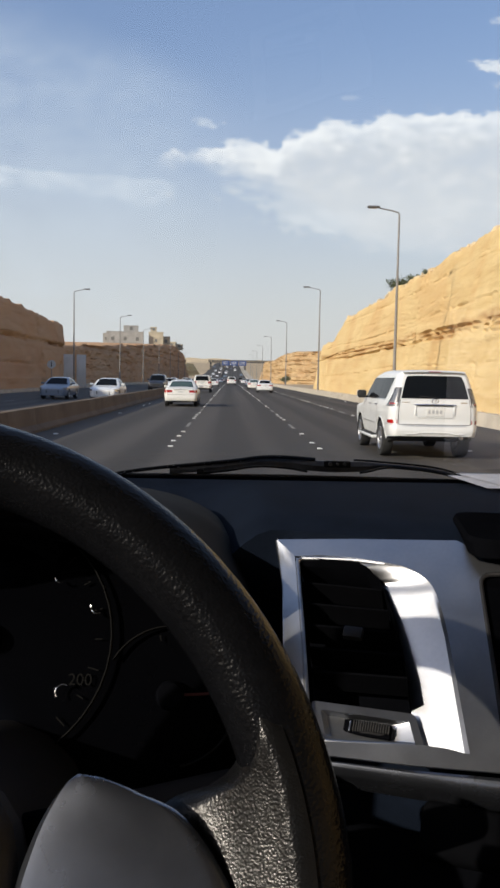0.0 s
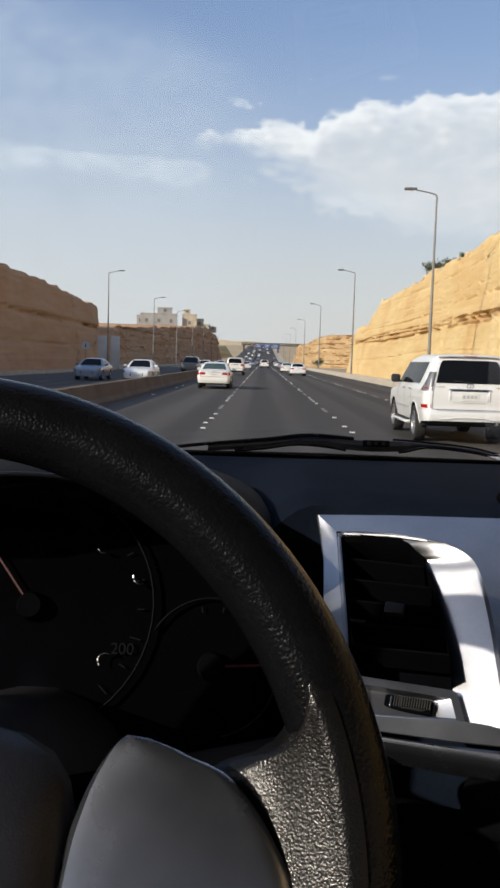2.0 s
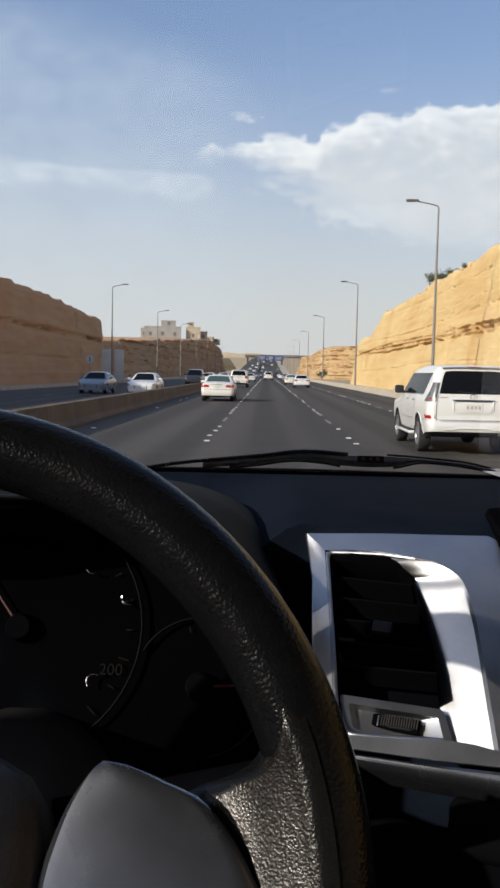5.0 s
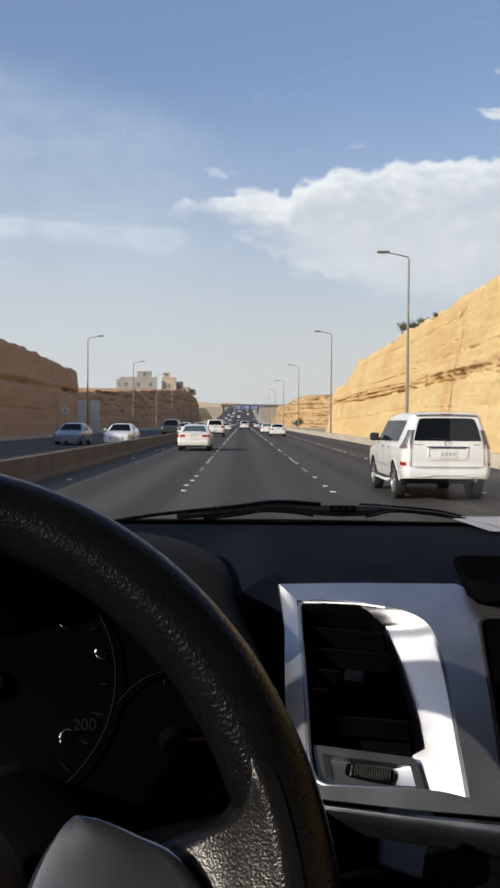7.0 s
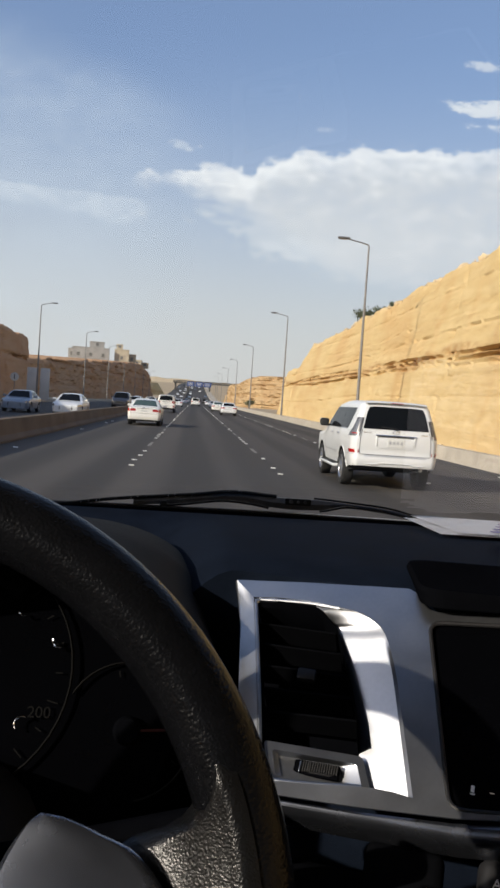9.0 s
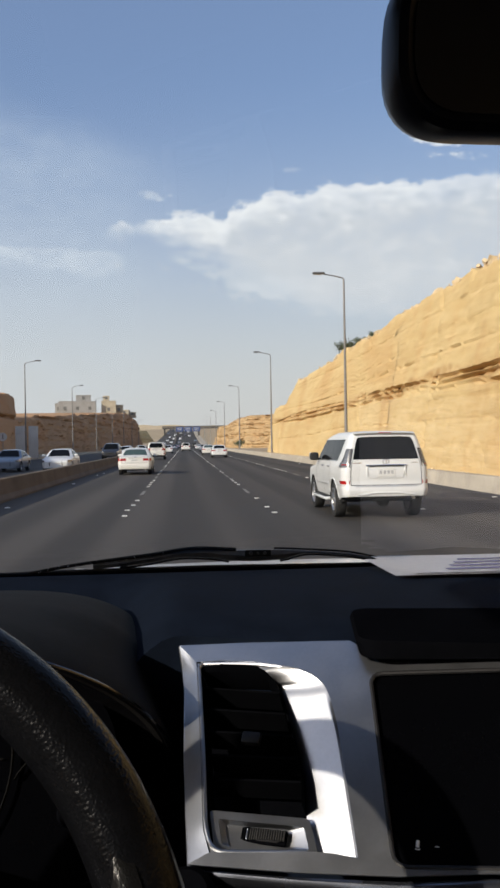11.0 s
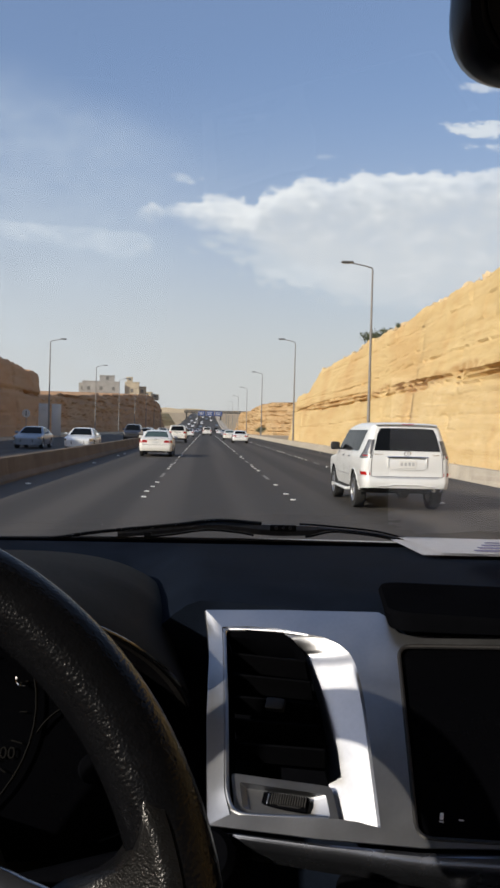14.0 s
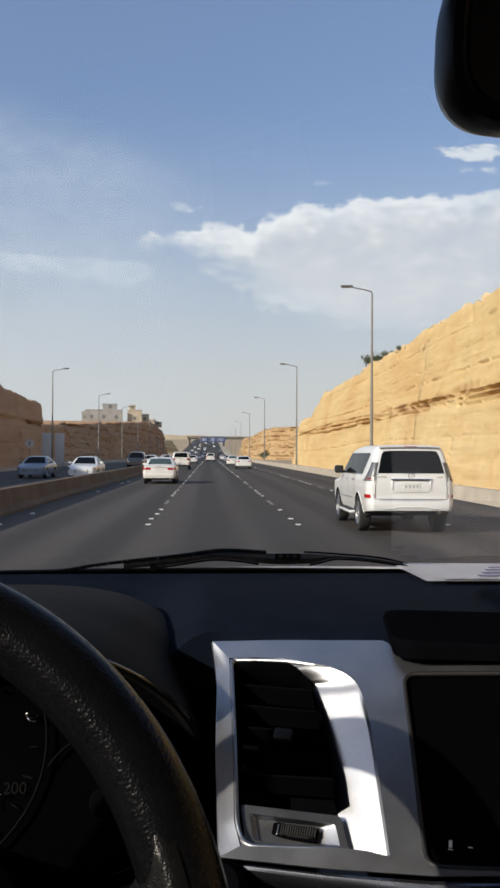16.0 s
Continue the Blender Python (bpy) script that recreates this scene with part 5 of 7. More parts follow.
            tl = skin("tail_lamp", "lamp_clear", t, lambda i, j: flank(s, 0.0 + reach(1.105 + 0.39 * j) * i, 1.105 + 0.39 * j, 0.006), 12, 12, 0.02)
            rl = random.Random(4)
            for k in range(11):
                z = 1.13 + 0.034 * k
                w = reach(z) * rl.uniform(0.45, 0.7)
                skin("lamp_cell", "lamp_red" if k == 1 else "lamp_bright", tl, lambda i, j: flank(s, 0.02 + (w - 0.02) * i, z + 0.018 * (j - 0.5), 0.011), 5, 3, 0.004)
            skin("reflector", "lamp_red", t, lambda i, j: flank(s, 0.30 * i * (0.85 + 0.15 * j), 0.755 + 0.075 * j, 0.005), 8, 4, 0.01)
            skin("bumper_crease", "arch", t, lambda i, j: flank(s, 0.60 * i, 0.725 + 0.006 * j, 0.0015), 12, 2, 0.003)
        else:
            tl = skin("tail_lamp", "lamp_red", t, lambda i, j: flank(s, 0.34 * i * (0.7 + 0.3 * j), 0.76 + 0.16 * j, 0.006), 10, 5, 0.02)
            skin("lamp_inner", "lamp_red", tl, lambda i, j: tail(s * (hw * 0.50 + (wg0 * side(0.8) - hw * 0.50) * i), 0.77 + 0.13 * j, 0.005), 5, 4, 0.012)
        zh = top(L - 0.3) - 0.20
        skin("headlamp", "lamp_bright", t, lambda i, j: flank(s, L - 0.52 + 0.50 * i, zh + 0.14 * j, 0.006), 8, 4, 0.02)
        mz = belt + 0.07
        my = 3.02 if tall else 2.98
        mi = part("door_mirror", boxed((s * (hw + 0.10), my, mz), (0.22, 0.13, 0.19 if tall else 0.14), 0.055, 4), M["arch" if tall else paint], t)
        part("mirror_foot", boxed((s * (hw - 0.03), my + 0.02, belt + 0.005), (0.12, 0.07, 0.05), 0.015), M["arch"], mi)
        part("mirror_cap", boxed((s * (hw + 0.10), my + 0.052, mz), (0.215, 0.05, 0.18 if tall else 0.13), 0.024, 3), M[paint], mi)
        for hy in ((1.62, 2.42) if tall else (1.75, 2.35)):
            p = flank(s, hy, belt - 0.13, 0.012)
            part("door_handle", boxed(p, (0.03, 0.19, 0.03), 0.012, 3), M["chrome" if tall else paint], t)
        for sy in ((1.50, 2.31, 3.30) if tall else (1.45, 2.13, 3.28)):
            bm = bmesh.new()
            zz = [max(low(sy) + 0.10, sill + 0.1) + (belt - sill - 0.1) * k / 8 for k in range(9)]
            tube(bm, [flank(s, sy, min(z, belt), -0.002) for z in zz if z < belt + 0.005], 0.004, 5)
            part("door_gap", bm, M["arch"], t)
        skin("side_moulding", "car_silver" if tall else paint, t, lambda i, j: flank(s, ra + ar + 0.12 + (fa - ra - 2 * ar - 0.24) * i, sill + 0.24 + 0.03 * j, 0.010), 10, 2, 0.012)
        if tall:
            st = part("running_board", boxed((s * (hw - 0.02), (ra + fa) / 2, sill - 0.06), (0.22, (fa - ra) - 2 * ar + 0.10, 0.07), 0.03, 3), M[paint], t)
            part("step_tread", boxed((s * (hw + 0.0), (ra + fa) / 2, sill - 0.022), (0.15, (fa - ra) - 2 * ar - 0.12, 0.012), 0.004), M["arch"], st)
            bm = bmesh.new()
            tube(bm, [flank(s, y + (ar + 0.012) * math.cos(math.pi * k / 16), wr - 0.015 + (ar + 0.012) * math.sin(math.pi * k / 16), -0.004) for y in (ra,) for k in range(17)], 0.016, 8)
            part("arch_flare", bm, M[paint], t)
    skin("grille", "arch", t, lambda i, j: Vector(((2 * i - 1) * hw * 0.45, L + 0.012, top(L) - 0.28 + 0.2 * j)), 6, 4, 0.03)
    if tall:
        bm = bmesh.new()
        rows = []
        for q in range(13):
            x = (q / 6 - 1) * 0.64
            b = sheared(0, 1.79) - 0.03 * (1 - (x / 0.7) ** 2)
            drop = 0.02 * (x / 0.64) ** 4
            rows.append([Vector((x, b + dy, z - drop)) for dy, z in ((0.12, 1.855), (-0.02, 1.842), (-0.055, 1.826), (-0.05, 1.812), (0.0, 1.805), (0.12, 1.80))])
        loft(bm, rows)
        sp = part("spoiler", bm, M[paint], t)
        part("brake_lamp", boxed((0, sheared(0, 1.79) - 0.082, 1.822), (0.26, 0.012, 0.014), 0.003), M["lamp_red"], sp)
        bm = bmesh.new()
        tube(bm, [tail((k / 6 - 1) * 0.60, 0.545 + (0.03 if abs(k - 6) < 4 else 0.0), 0.0) for k in range(13)], 0.016, 8)
        part("bumper_ridge", bm, M[paint], t)
        skin("bumper_underside", "car_silver", t, lambda i, j: tail((2 * i - 1) * 0.66, 0.70 + 0.028 * j, 0.003), 10, 3, 0.008)
        bm = bmesh.new()
        tube(bm, [tail(0.04, belt + 0.055, 0.02), tail(-0.33, belt + 0.085, 0.02)], 0.010, 6)
        part("rear_wiper", bm, M["arch"], t)
    return t


suv = shell_car("suv", "car_white", "suv", "white off-road car with dark rear glass and chrome strip")
suv.matrix_basis = pose(4.2, 17.1, 0.0)
sedan = shell_car("sedan", "car_cream", "sedan", "cream white saloon car with greenish rear glass", rear_glass="green_glass")
sedan.matrix_basis = pose(-2.7, 46.0, 0.0)
cruiser = shell_car("cruiser", "car_cream", "suv", "cream white off-road car with large red tail lamps")
cruiser.matrix_basis = pose(-3.0, 90.0, 0.0)
pickup = make_pickup("car_white", "pickup_truck", "white pickup truck in the oncoming lanes")
pickup.matrix_basis = pose(-11.4, 132, 0, 0, 0, 180)
blue = shell_car("sedan", "car_grey", "sedan", "grey-blue saloon car in the oncoming lanes")
blue.matrix_basis = pose(-11.6, 60, 0, 0, 0, 180)
white = shell_car("sedan", "car_white", "sedan", "white saloon car in traffic")
white.matrix_basis = pose(-8.0, 58, 0, 0, 0, 180)
dark = shell_car("suv", "car_dark", "suv", "dark off-road car in the oncoming lanes")
dark.matrix_basis = pose(-8.0, 96, 0, 0, 0, 180)
for x, y, turn, src in ((4.0, 96, 0, white), (3.4, 118, 0, sedan), (0.3, 182, 0, cruiser), (-3.0, 150, 0, white), (4.0, 170, 0, blue), (0.4, 210, 0, dark), (4.0, 240, 0, white), (-3, 260, 0, blue), (0.5, 300, 0, white), (4, 330, 0, dark), (-3, 360, 0, white),
                        (-8.0, 118, 180, white), (-8.2, 166, 180, sedan), (-11.6, 176, 180, white), (-8.0, 200, 180, blue), (-11.6, 222, 180, sedan), (-8.0, 246, 180, white), (-8.0, 290, 180, dark), (-11.4, 320, 180, white), (-8.0, 350, 180, white)):
    c = copy_thing(src, pose(x, y, ground_z(x, y), 0, 0, turn))
    c["label"] = src["label"].split(" in ")[0] + (" in the oncoming lanes" if turn else " far ahead")


def far_car(src, x, y, turn, label):
    """A car in the far traffic, with only the parts that show at that distance."""
    t = thing(src.name.split(".")[0], label, "car", "traffic on the road", at=pose(x, y, ground_z(x, y) + 0.02, math.degrees(math.atan2(ground_z(x, y + 4) - ground_z(x, y), 4)) * (1 if not turn else -1), 0, turn))
    for c in src.children:
        if c.name.split(".")[0] in ("body", "side_window", "rear_window", "windscreen", "tyre", "tail_lamp", "headlamp", "underbody"):
            o = new(c.name.split(".")[0], c.data)
            o.parent = t
            o.matrix_basis = c.matrix_basis.copy()
    return t


rf = random.Random(21)
for k in range(26):
    y = 380 + k * 24 + rf.uniform(-8, 8)
    src, colour = rf.choice(((white, "white"), (white, "white"), (sedan, "cream white"), (blue, "grey-blue"), (dark, "dark"), (suv, "white")))
    if k % 2:
        far_car(src, rf.choice((-3.1, 0.4, 3.9, 7.2)), y, 0, colour + " car far ahead on the climbing road")
    else:
        far_car(src, rf.choice((-8.0, -11.5, -15.0)), y, 180, colour + " car far off in the oncoming lanes")


# ---- own car: shell, windscreen, bonnet ----
shell = thing("car_body", "cabin shell of the car with pale headliner and white bonnet", "car")
part("roof_lining", boxed((0.22, -0.66, 2.03), (1.36, 2.36, 0.05), 0.02), M["headliner"], shell)
part("floor_pan", boxed((0.22, -0.3, 0.62), (1.5, 3.0, 0.06), 0.02), M["black_plastic"], shell)
part("back_panel", boxed((0.22, -1.85, 1.25), (1.4, 0.06, 1.2), 0.02), M["headliner"], shell)
part("firewall", boxed((0.22, 1.14, 1.05), (1.5, 0.05, 0.85), 0.01), M["black_plastic"], shell)
for s, x in ((-1, -0.56), (1, 1.0)):
    part("door_card", boxed((x, -0.35, 1.0), (0.07, 3.0, 0.78), 0.02), M["black_plastic"], shell)
    part("roof_side_rail", boxed((x * 0.94 + 0.02, -0.8, 2.0), (0.08, 2.1, 0.10), 0.03), M["headliner"], shell)
    bm = bmesh.new()
    tube(bm, [(x, 1.16, 1.40), (x * 0.98, 0.85, 1.72), (x * 0.95, 0.50, 2.0)], 0.045, 8)
    part("a_pillar", bm, M["headliner"], shell)
    part("b_pillar", boxed((x * 0.97, -0.55, 1.68), (0.06, 0.12, 0.7), 0.02), M["headliner"], shell)
    part("c_pillar", boxed((x * 0.97, -1.6, 1.68), (0.06, 0.5, 0.7), 0.02), M["headliner"], shell)
part("roof_header", boxed((0.22, 0.50, 2.0), (1.34, 0.06, 0.05), 0.02), M["headliner"], shell)


def bonnet_pt(i, j):
    x = -0.5 + 1.44 * i
    k = (x - 0.22) / 0.72
    y = 1.20 + 0.95 * j
    return Vector((x, y, 1.469 - 0.03 * k * k * k * k - 0.02 * k * k - 0.06 * j - 0.22 * j * j * j))


bm = bmesh.new()
grid(bm, 30, 18, bonnet_pt)
bm2 = bm
part("bonnet", bm2, M["car_white"], shell, "white painted bonnet")
part("cowl", boxed((0.22, 1.15, 1.462), (1.4, 0.10, 0.03), 0.01), M["tray"], shell)
# outer skin: flanks with wheel arches, roof, nose and tail
CX, CW = 0.22, 0.90
lean_in = curve([(0.4, 0.93), (0.65, 0.985), (0.95, 1.0), (1.2, 0.975), (1.42, 0.90)])


def own_plan(y):
    k = max(0.0, (y - 1.5) / 0.75, (-y - 1.75) / 0.6)
    return 1 - 0.14 * min(1.0, k) ** 2.5


def own_low(y):
    for c in (-1.15, 1.55):
        if abs(y - c) < 0.45:
            return 0.375 + math.sqrt(0.45 ** 2 - (y - c) ** 2)
    return 0.42


def own_top(y):
    return 1.40 - (0.0 if y < 1.15 else 0.03 + 0.10 * ((y - 1.15) / 1.1) ** 2)


def flank_rows(s, offset=0.0):
    ys = sorted([-2.35 + 0.1 * k for k in range(47)] + [c + 0.45 * q for c in (-1.15, 1.55) for q in (-1.001, -0.999, -0.9, -0.7, 0.7, 0.9, 0.999, 1.001)])
    return [[Vector((CX + s * (CW * lean_in(z) * own_plan(y) + offset), y, z)) for z in [own_low(y) + (own_top(y) - own_low(y)) * k / 10 for k in range(11)]] for y in ys]


for s in (-1, 1):
    bm = bmesh.new()
    loft(bm, flank_rows(s), closed=False)
    bmesh.ops.solidify(bm, geom=bm.faces[:], thickness=0.012)
    part("body_side", bm, M["car_white"], shell, "white painted body side")
    bm = bmesh.new()
    grid(bm, 12, 4, lambda i, j: Vector((CX + s * (0.70 + (CW * lean_in(own_top(1.2 + 1.1 * i)) * own_plan(1.2 + 1.1 * i) - 0.70) * j), 1.2 + 1.1 * i, min(own_top(1.2 + 1.1 * i), 1.40) - 0.012 * (1 - j))))
    part("wing", bm, M["car_white"], shell)
    for y in (-0.55, 0.62):
        bm = bmesh.new()
        tube(bm, [Vector((CX + s * (CW * lean_in(z) + 0.0005), y, z)) for z in [0.5 + 0.09 * k for k in range(10)]], 0.004, 5)
        part("door_gap", bm, M["arch"], shell)
    for y in (-0.42, -1.25):
        part("door_handle", boxed((CX + s * (CW + 0.005), y, 1.18), (0.03, 0.19, 0.032), 0.012, 3), M["car_white"], shell)
    part("headlamp", boxed((CX + s * 0.58, 2.20, 1.02), (0.36, 0.16, 0.17), 0.06, 4), M["lamp_bright"], shell)
    part("tail_lamp", boxed((CX + s * 0.70, -2.30, 1.10), (0.17, 0.14, 0.36), 0.05, 4), M["lamp_red"], shell)
for y, nm in ((2.25, "nose_panel"), (-2.35, "tail_panel")):
    bm = bmesh.new()
    w = CW * own_plan(y)
    grid(bm, 17, 10, lambda i, j: Vector((CX + (2 * i - 1) * w * lean_in(0.42 + (own_top(y) - 0.42) * j), y + math.copysign(0.05, y) * (1 - (2 * i - 1) ** 2) * (1 - 0.6 * j), 0.42 + (own_top(y) - 0.42) * j)))
    part(nm, bm, M["car_white"], shell)
part("grille", boxed((CX, 2.305, 0.98), (0.74, 0.05, 0.18), 0.03, 3), M["arch"], shell)
bm = bmesh.new()
grid(bm, 13, 17, lambda i, j: Vector((CX + (2 * i - 1) * (0.70 - 0.03 * abs(2 * j - 1) ** 3), -1.88 + 2.40 * j, 2.105 - 0.045 * abs(2 * i - 1) ** 3 - 0.03 * abs(2 * j - 1) ** 4)))
part("roof_skin", bm, M["car_white"], shell, "white painted roof")
for c in [c for c in suv.children if c.name.split(".")[0] == "tyre"]:
    ty = new("tyre", c.data)
    ty.parent = shell
    ty.location = (CX, -2.23 if c.data.vertices[0].co.y < 2 else -2.32, 0)
    for r in c.children:
        rm = new("rim", r.data)
        rm.parent = ty

bm = bmesh.new()


def screen_pt(i, j):
    x = -0.52 + 1.48 * i
    k = (x - 0.22) / 0.74
    return Vector((x, 1.125 - 0.58 * j - 0.05 * k * k, 1.487 + 0.52 * j))


grid(bm, 14, 10, screen_pt)
ws = part("windscreen", bm, WINDSCREEN_GLASS, shell, "clear windscreen glass")
ws.visible_shadow = False


bm = bmesh.new()
tube(bm, [screen_pt(k / 24, 0.0) + Vector((0, -0.018, 0.0)) for k in range(25)], 0.0042, 8)
part("windscreen_seal", bm, M["tray"], shell, "black rubber seal at the foot of the glass")


# ---- wipers ----
def wiper(name_at, label, dx=0.0):
    t = thing("windscreen_wiper", label, "wiper")
    t.location = name_at
    crest = curve([(-0.30, 1.474), (-0.16, 1.4928), (-0.126, 1.4986), (-0.083, 1.5042), (-0.043, 1.5085), (-0.003, 1.5130), (0.036, 1.5185), (0.05, 1.5190), (0.073, 1.5180), (0.102, 1.5160), (0.146, 1.5158), (0.20, 1.5128), (0.249, 1.5085), (0.293, 1.4990), (0.33, 1.492)])
    under = curve([(-0.30, 1.470), (-0.16, 1.489), (-0.05, 1.4965), (-0.02, 1.4995), (0.034, 1.5068), (0.07, 1.5045), (0.092, 1.5010), (0.125, 1.4995), (0.157, 1.5005), (0.194, 1.5078), (0.235, 1.5050), (0.293, 1.4955), (0.33, 1.488)])
    # arm: a dusty pressed strip, broad at the knuckle, hollow below
    bm = bmesh.new()
    rows = []
    for k in range(64):
        x = -0.085 + 0.385 * k / 63
        hi, lo = crest(x) - 0.0022, under(x)
        dd = 0.006 + 0.005 * math.exp(-(((x - 0.125) / 0.035) ** 2))
        rows.append([Vector((x, 1.10 - dd * 0.6, lo)), Vector((x, 1.10 - dd, lo * 0.45 + hi * 0.55)), Vector((x, 1.10 - dd * 0.7, hi)), Vector((x, 1.10 + dd, hi - 0.001)), Vector((x, 1.10 + dd, lo))])
    loft(bm, rows)
    arm = part("arm", bm, M["wiper_grey"], t, "dusty dark grey pressed arm")
    for x, r in ((0.1188, 0.0026), (0.128, 0.0018), (0.137, 0.0022)):
        bm = bmesh.new()
        lathe(bm, [(0.0, 0.001), (r * 0.8, 0.001), (r, 0.0), (r, -0.004), (0.0, -0.004)], "Y", 12, pose(x, 1.0885, 1.5106))
        part("rivet", bm, M["rubber"], arm)
    part("knuckle_plate", boxed((0.128, 1.0895, 1.5103), (0.034, 0.003, 0.0085), 0.0012, 2), M["wiper_black"], arm)
    # blade: a dark bar along the top, with its rubber below
    bm = bmesh.new()
    tube(bm, [(x, 1.094, crest(x) - 0.0006) for x in [-0.30 + 0.40 * k / 30 for k in range(31)]], [0.0010 + 0.0012 * min(1, k / 10) for k in range(31)], 8)
    blade = part("blade", bm, M["wiper_black"], t)
    bm = bmesh.new()
    tube(bm, [(x, 1.09, under(x) - 0.0008) for x in [-0.05 + 0.14 * k / 16 for k in range(17)]], 0.0014, 8)
    part("hoop", bm, M["wiper_black"], blade)
    bm = bmesh.new()
    tube(bm, [(x, 1.09, under(x) - 0.0008) for x in [0.157 + 0.14 * k / 16 for k in range(17)]], 0.0014, 8)
    part("hoop", bm, M["wiper_black"], blade)
    bm = bmesh.new()
    tube(bm, [(x, 1.097, crest(x) - 0.0004) for x in [0.15 + 0.15 * k / 12 for k in range(13)]], 0.0013, 8)
    part("blade_end", bm, M["wiper_black"], blade)
    for x in (-0.046, 0.282):
        part("clip", boxed((x, 1.089, 1.4985), (0.009, 0.006, 0.006), 0.001), M["wiper_black"], t)
    bm = bmesh.new()
    tube(bm, [(-0.34, 1.11, 1.487), (-0.1, 1.10, 1.4925), (0.06, 1.10, 1.4935), (0.36, 1.11, 1.489)], 0.0018, 6)
    part("rubber_lip", bm, M["rubber"], blade)
    # dried drops and grit on the blade
    rw = random.Random(7)
    verts, faces = [], []
    for _ in range(60):
        x = rw.uniform(-0.16, 0.06)
        c, r = Vector((x, 1.0915 + rw.uniform(-0.0005, 0.001), crest(x) - 0.0006 + rw.uniform(-0.0018, 0.0014))), rw.uniform(0.00015, 0.00042)
        b = len(verts)
        verts += [c + Vector(p) * r for p in ((-1, 0, 0), (0, -1, 0), (1, 0, 0), (0, 1, 0), (0, 0, 1), (0, 0, -1))]
        faces += [tuple(b + q for q in f) for f in ((0, 1, 4), (1, 2, 4), (2, 3, 4), (3, 0, 4), (1, 0, 5), (2, 1, 5), (3, 2, 5), (0, 3, 5))]
    from_arrays("grit", verts, faces, M["white_print"], blade)
    return t


wiper((0, 0, 0), "black windscreen wiper lying at the foot of the glass")
wiper((0.58, 0.0, -0.004), "black windscreen wiper beside the first one")
wiper((-0.62, 0.02, -0.012), "black windscreen wiper tip behind the steering wheel")

# ---- dashboard ----
dash = thing("dashboard", "soft black dashboard with a satin silver centre panel", "dashboard")
PO = Vector((0.029, 0.675, 1.491))
PU, PV, PN = Vector((0.9366, -0.3503, 0.0)), Vector((-0.254, -0.6791, -0.6887)), Vector((-0.2413, -0.6451, 0.725))


def on_panel(u, v, h=0.0):
    return PO + PU * u + PV * v + PN * h


def near_y(x):
    k = min(max(x, 0.0), 0.36)
    return 0.683 - 0.372 * (k - 0.029 if k > 0.029 else 0) + 0.0


def dash_pt(i, j):
    """j: 0 at the windscreen, 0.72 at the edge, then down the face."""
    x = -0.54 + 1.50 * i
    yn = near_y(x)
    if j < 0.72:
        q = j / 0.72
        y = 1.085 - (1.085 - yn) * q
        z = 1.489 + 0.018 * math.sin(min(1.0, q * 1.15) * math.pi * 0.62) - 0.012 * max(0, q - 0.9) * 10 * 0.6
        # beside the panel the top falls away round the instrument hood
        k = min(1.0, max(0.0, (0.028 - x) / 0.10))
        z -= 0.075 * k * k * (3 - 2 * k) * (q * q * (3 - 2 * q)) ** 0.7
        return Vector((x, y, z))
    q = (j - 0.72) / 0.28
    k = min(1.0, max(0.0, (0.028 - x) / 0.10))
    return Vector((x, yn + 0.004 * math.sin(min(1, q * 8) * 3.0) + 0.02 * q, 1.492 - 0.075 * k * k * (3 - 2 * k) * (1 - q) - 0.012 * min(1, q * 8) - 0.42 * q))


bm = bmesh.new()
grid(bm, 150, 40, dash_pt)
part("dash_top", bm, M["dash"], dash, "matt blue-black dashboard top")


def rounded(pts, r=0.006, n=4):
    """The outline with its corners rounded."""
    res = []
    m = len(pts)
    for i in range(m):
        p, a, b = Vector(pts[i]), Vector(pts[i - 1]), Vector(pts[(i + 1) % m])
        ra_, rb_ = min(r, (a - p).length * 0.45), min(r, (b - p).length * 0.45)
        s, e = p + (a - p).normalized() * ra_, p + (b - p).normalized() * rb_
        for k in range(n + 1):
            t = k / n
            res.append(tuple((1 - t) ** 2 * s + 2 * t * (1 - t) * p + t * t * e))
    return res


LEFT_EDGE = [(-0.001, -0.002), (0.0062, 0.018), (0.0126, 0.036), (0.0192, 0.063), (0.0264, 0.091), (0.0368, 0.1265), (0.0474, 0.1605)]
LEFT_RIDGE = [(0.0166, 0.0118), (0.0215, 0.028), (0.0267, 0.046), (0.0335, 0.069), (0.0412, 0.096), (0.0520, 0.1365), (0.0600, 0.1515)]
TOP_EDGE = [(-0.001, -0.002), (0.0571, -0.0083), (0.1343, -0.0145), (0.1402, -0.0117), (0.1452, -0.004), (0.1513, 0.0018), (0.1583, 0.0032), (0.2373, -0.0056), (0.345, -0.016)]
BOTTOM_EDGE = [(0.352, 0.133), (0.2375, 0.1435), (0.1831, 0.1517), (0.1223, 0.1568), (0.0474, 0.1605)]
RIDGE_TOP = [(0.037, 0.009), (0.0606, 0.0087), (0.0812, 0.0101), (0.0972, 0.0119)]
RIDGE_LOW = [(0.1427, 0.1428), (0.1293, 0.1430), (0.0950, 0.1475)]
SCREEN = rounded([(0.1525, 0.0124), (0.335, -0.0065), (0.345, 0.129), (0.1795, 0.1465)], 0.010)


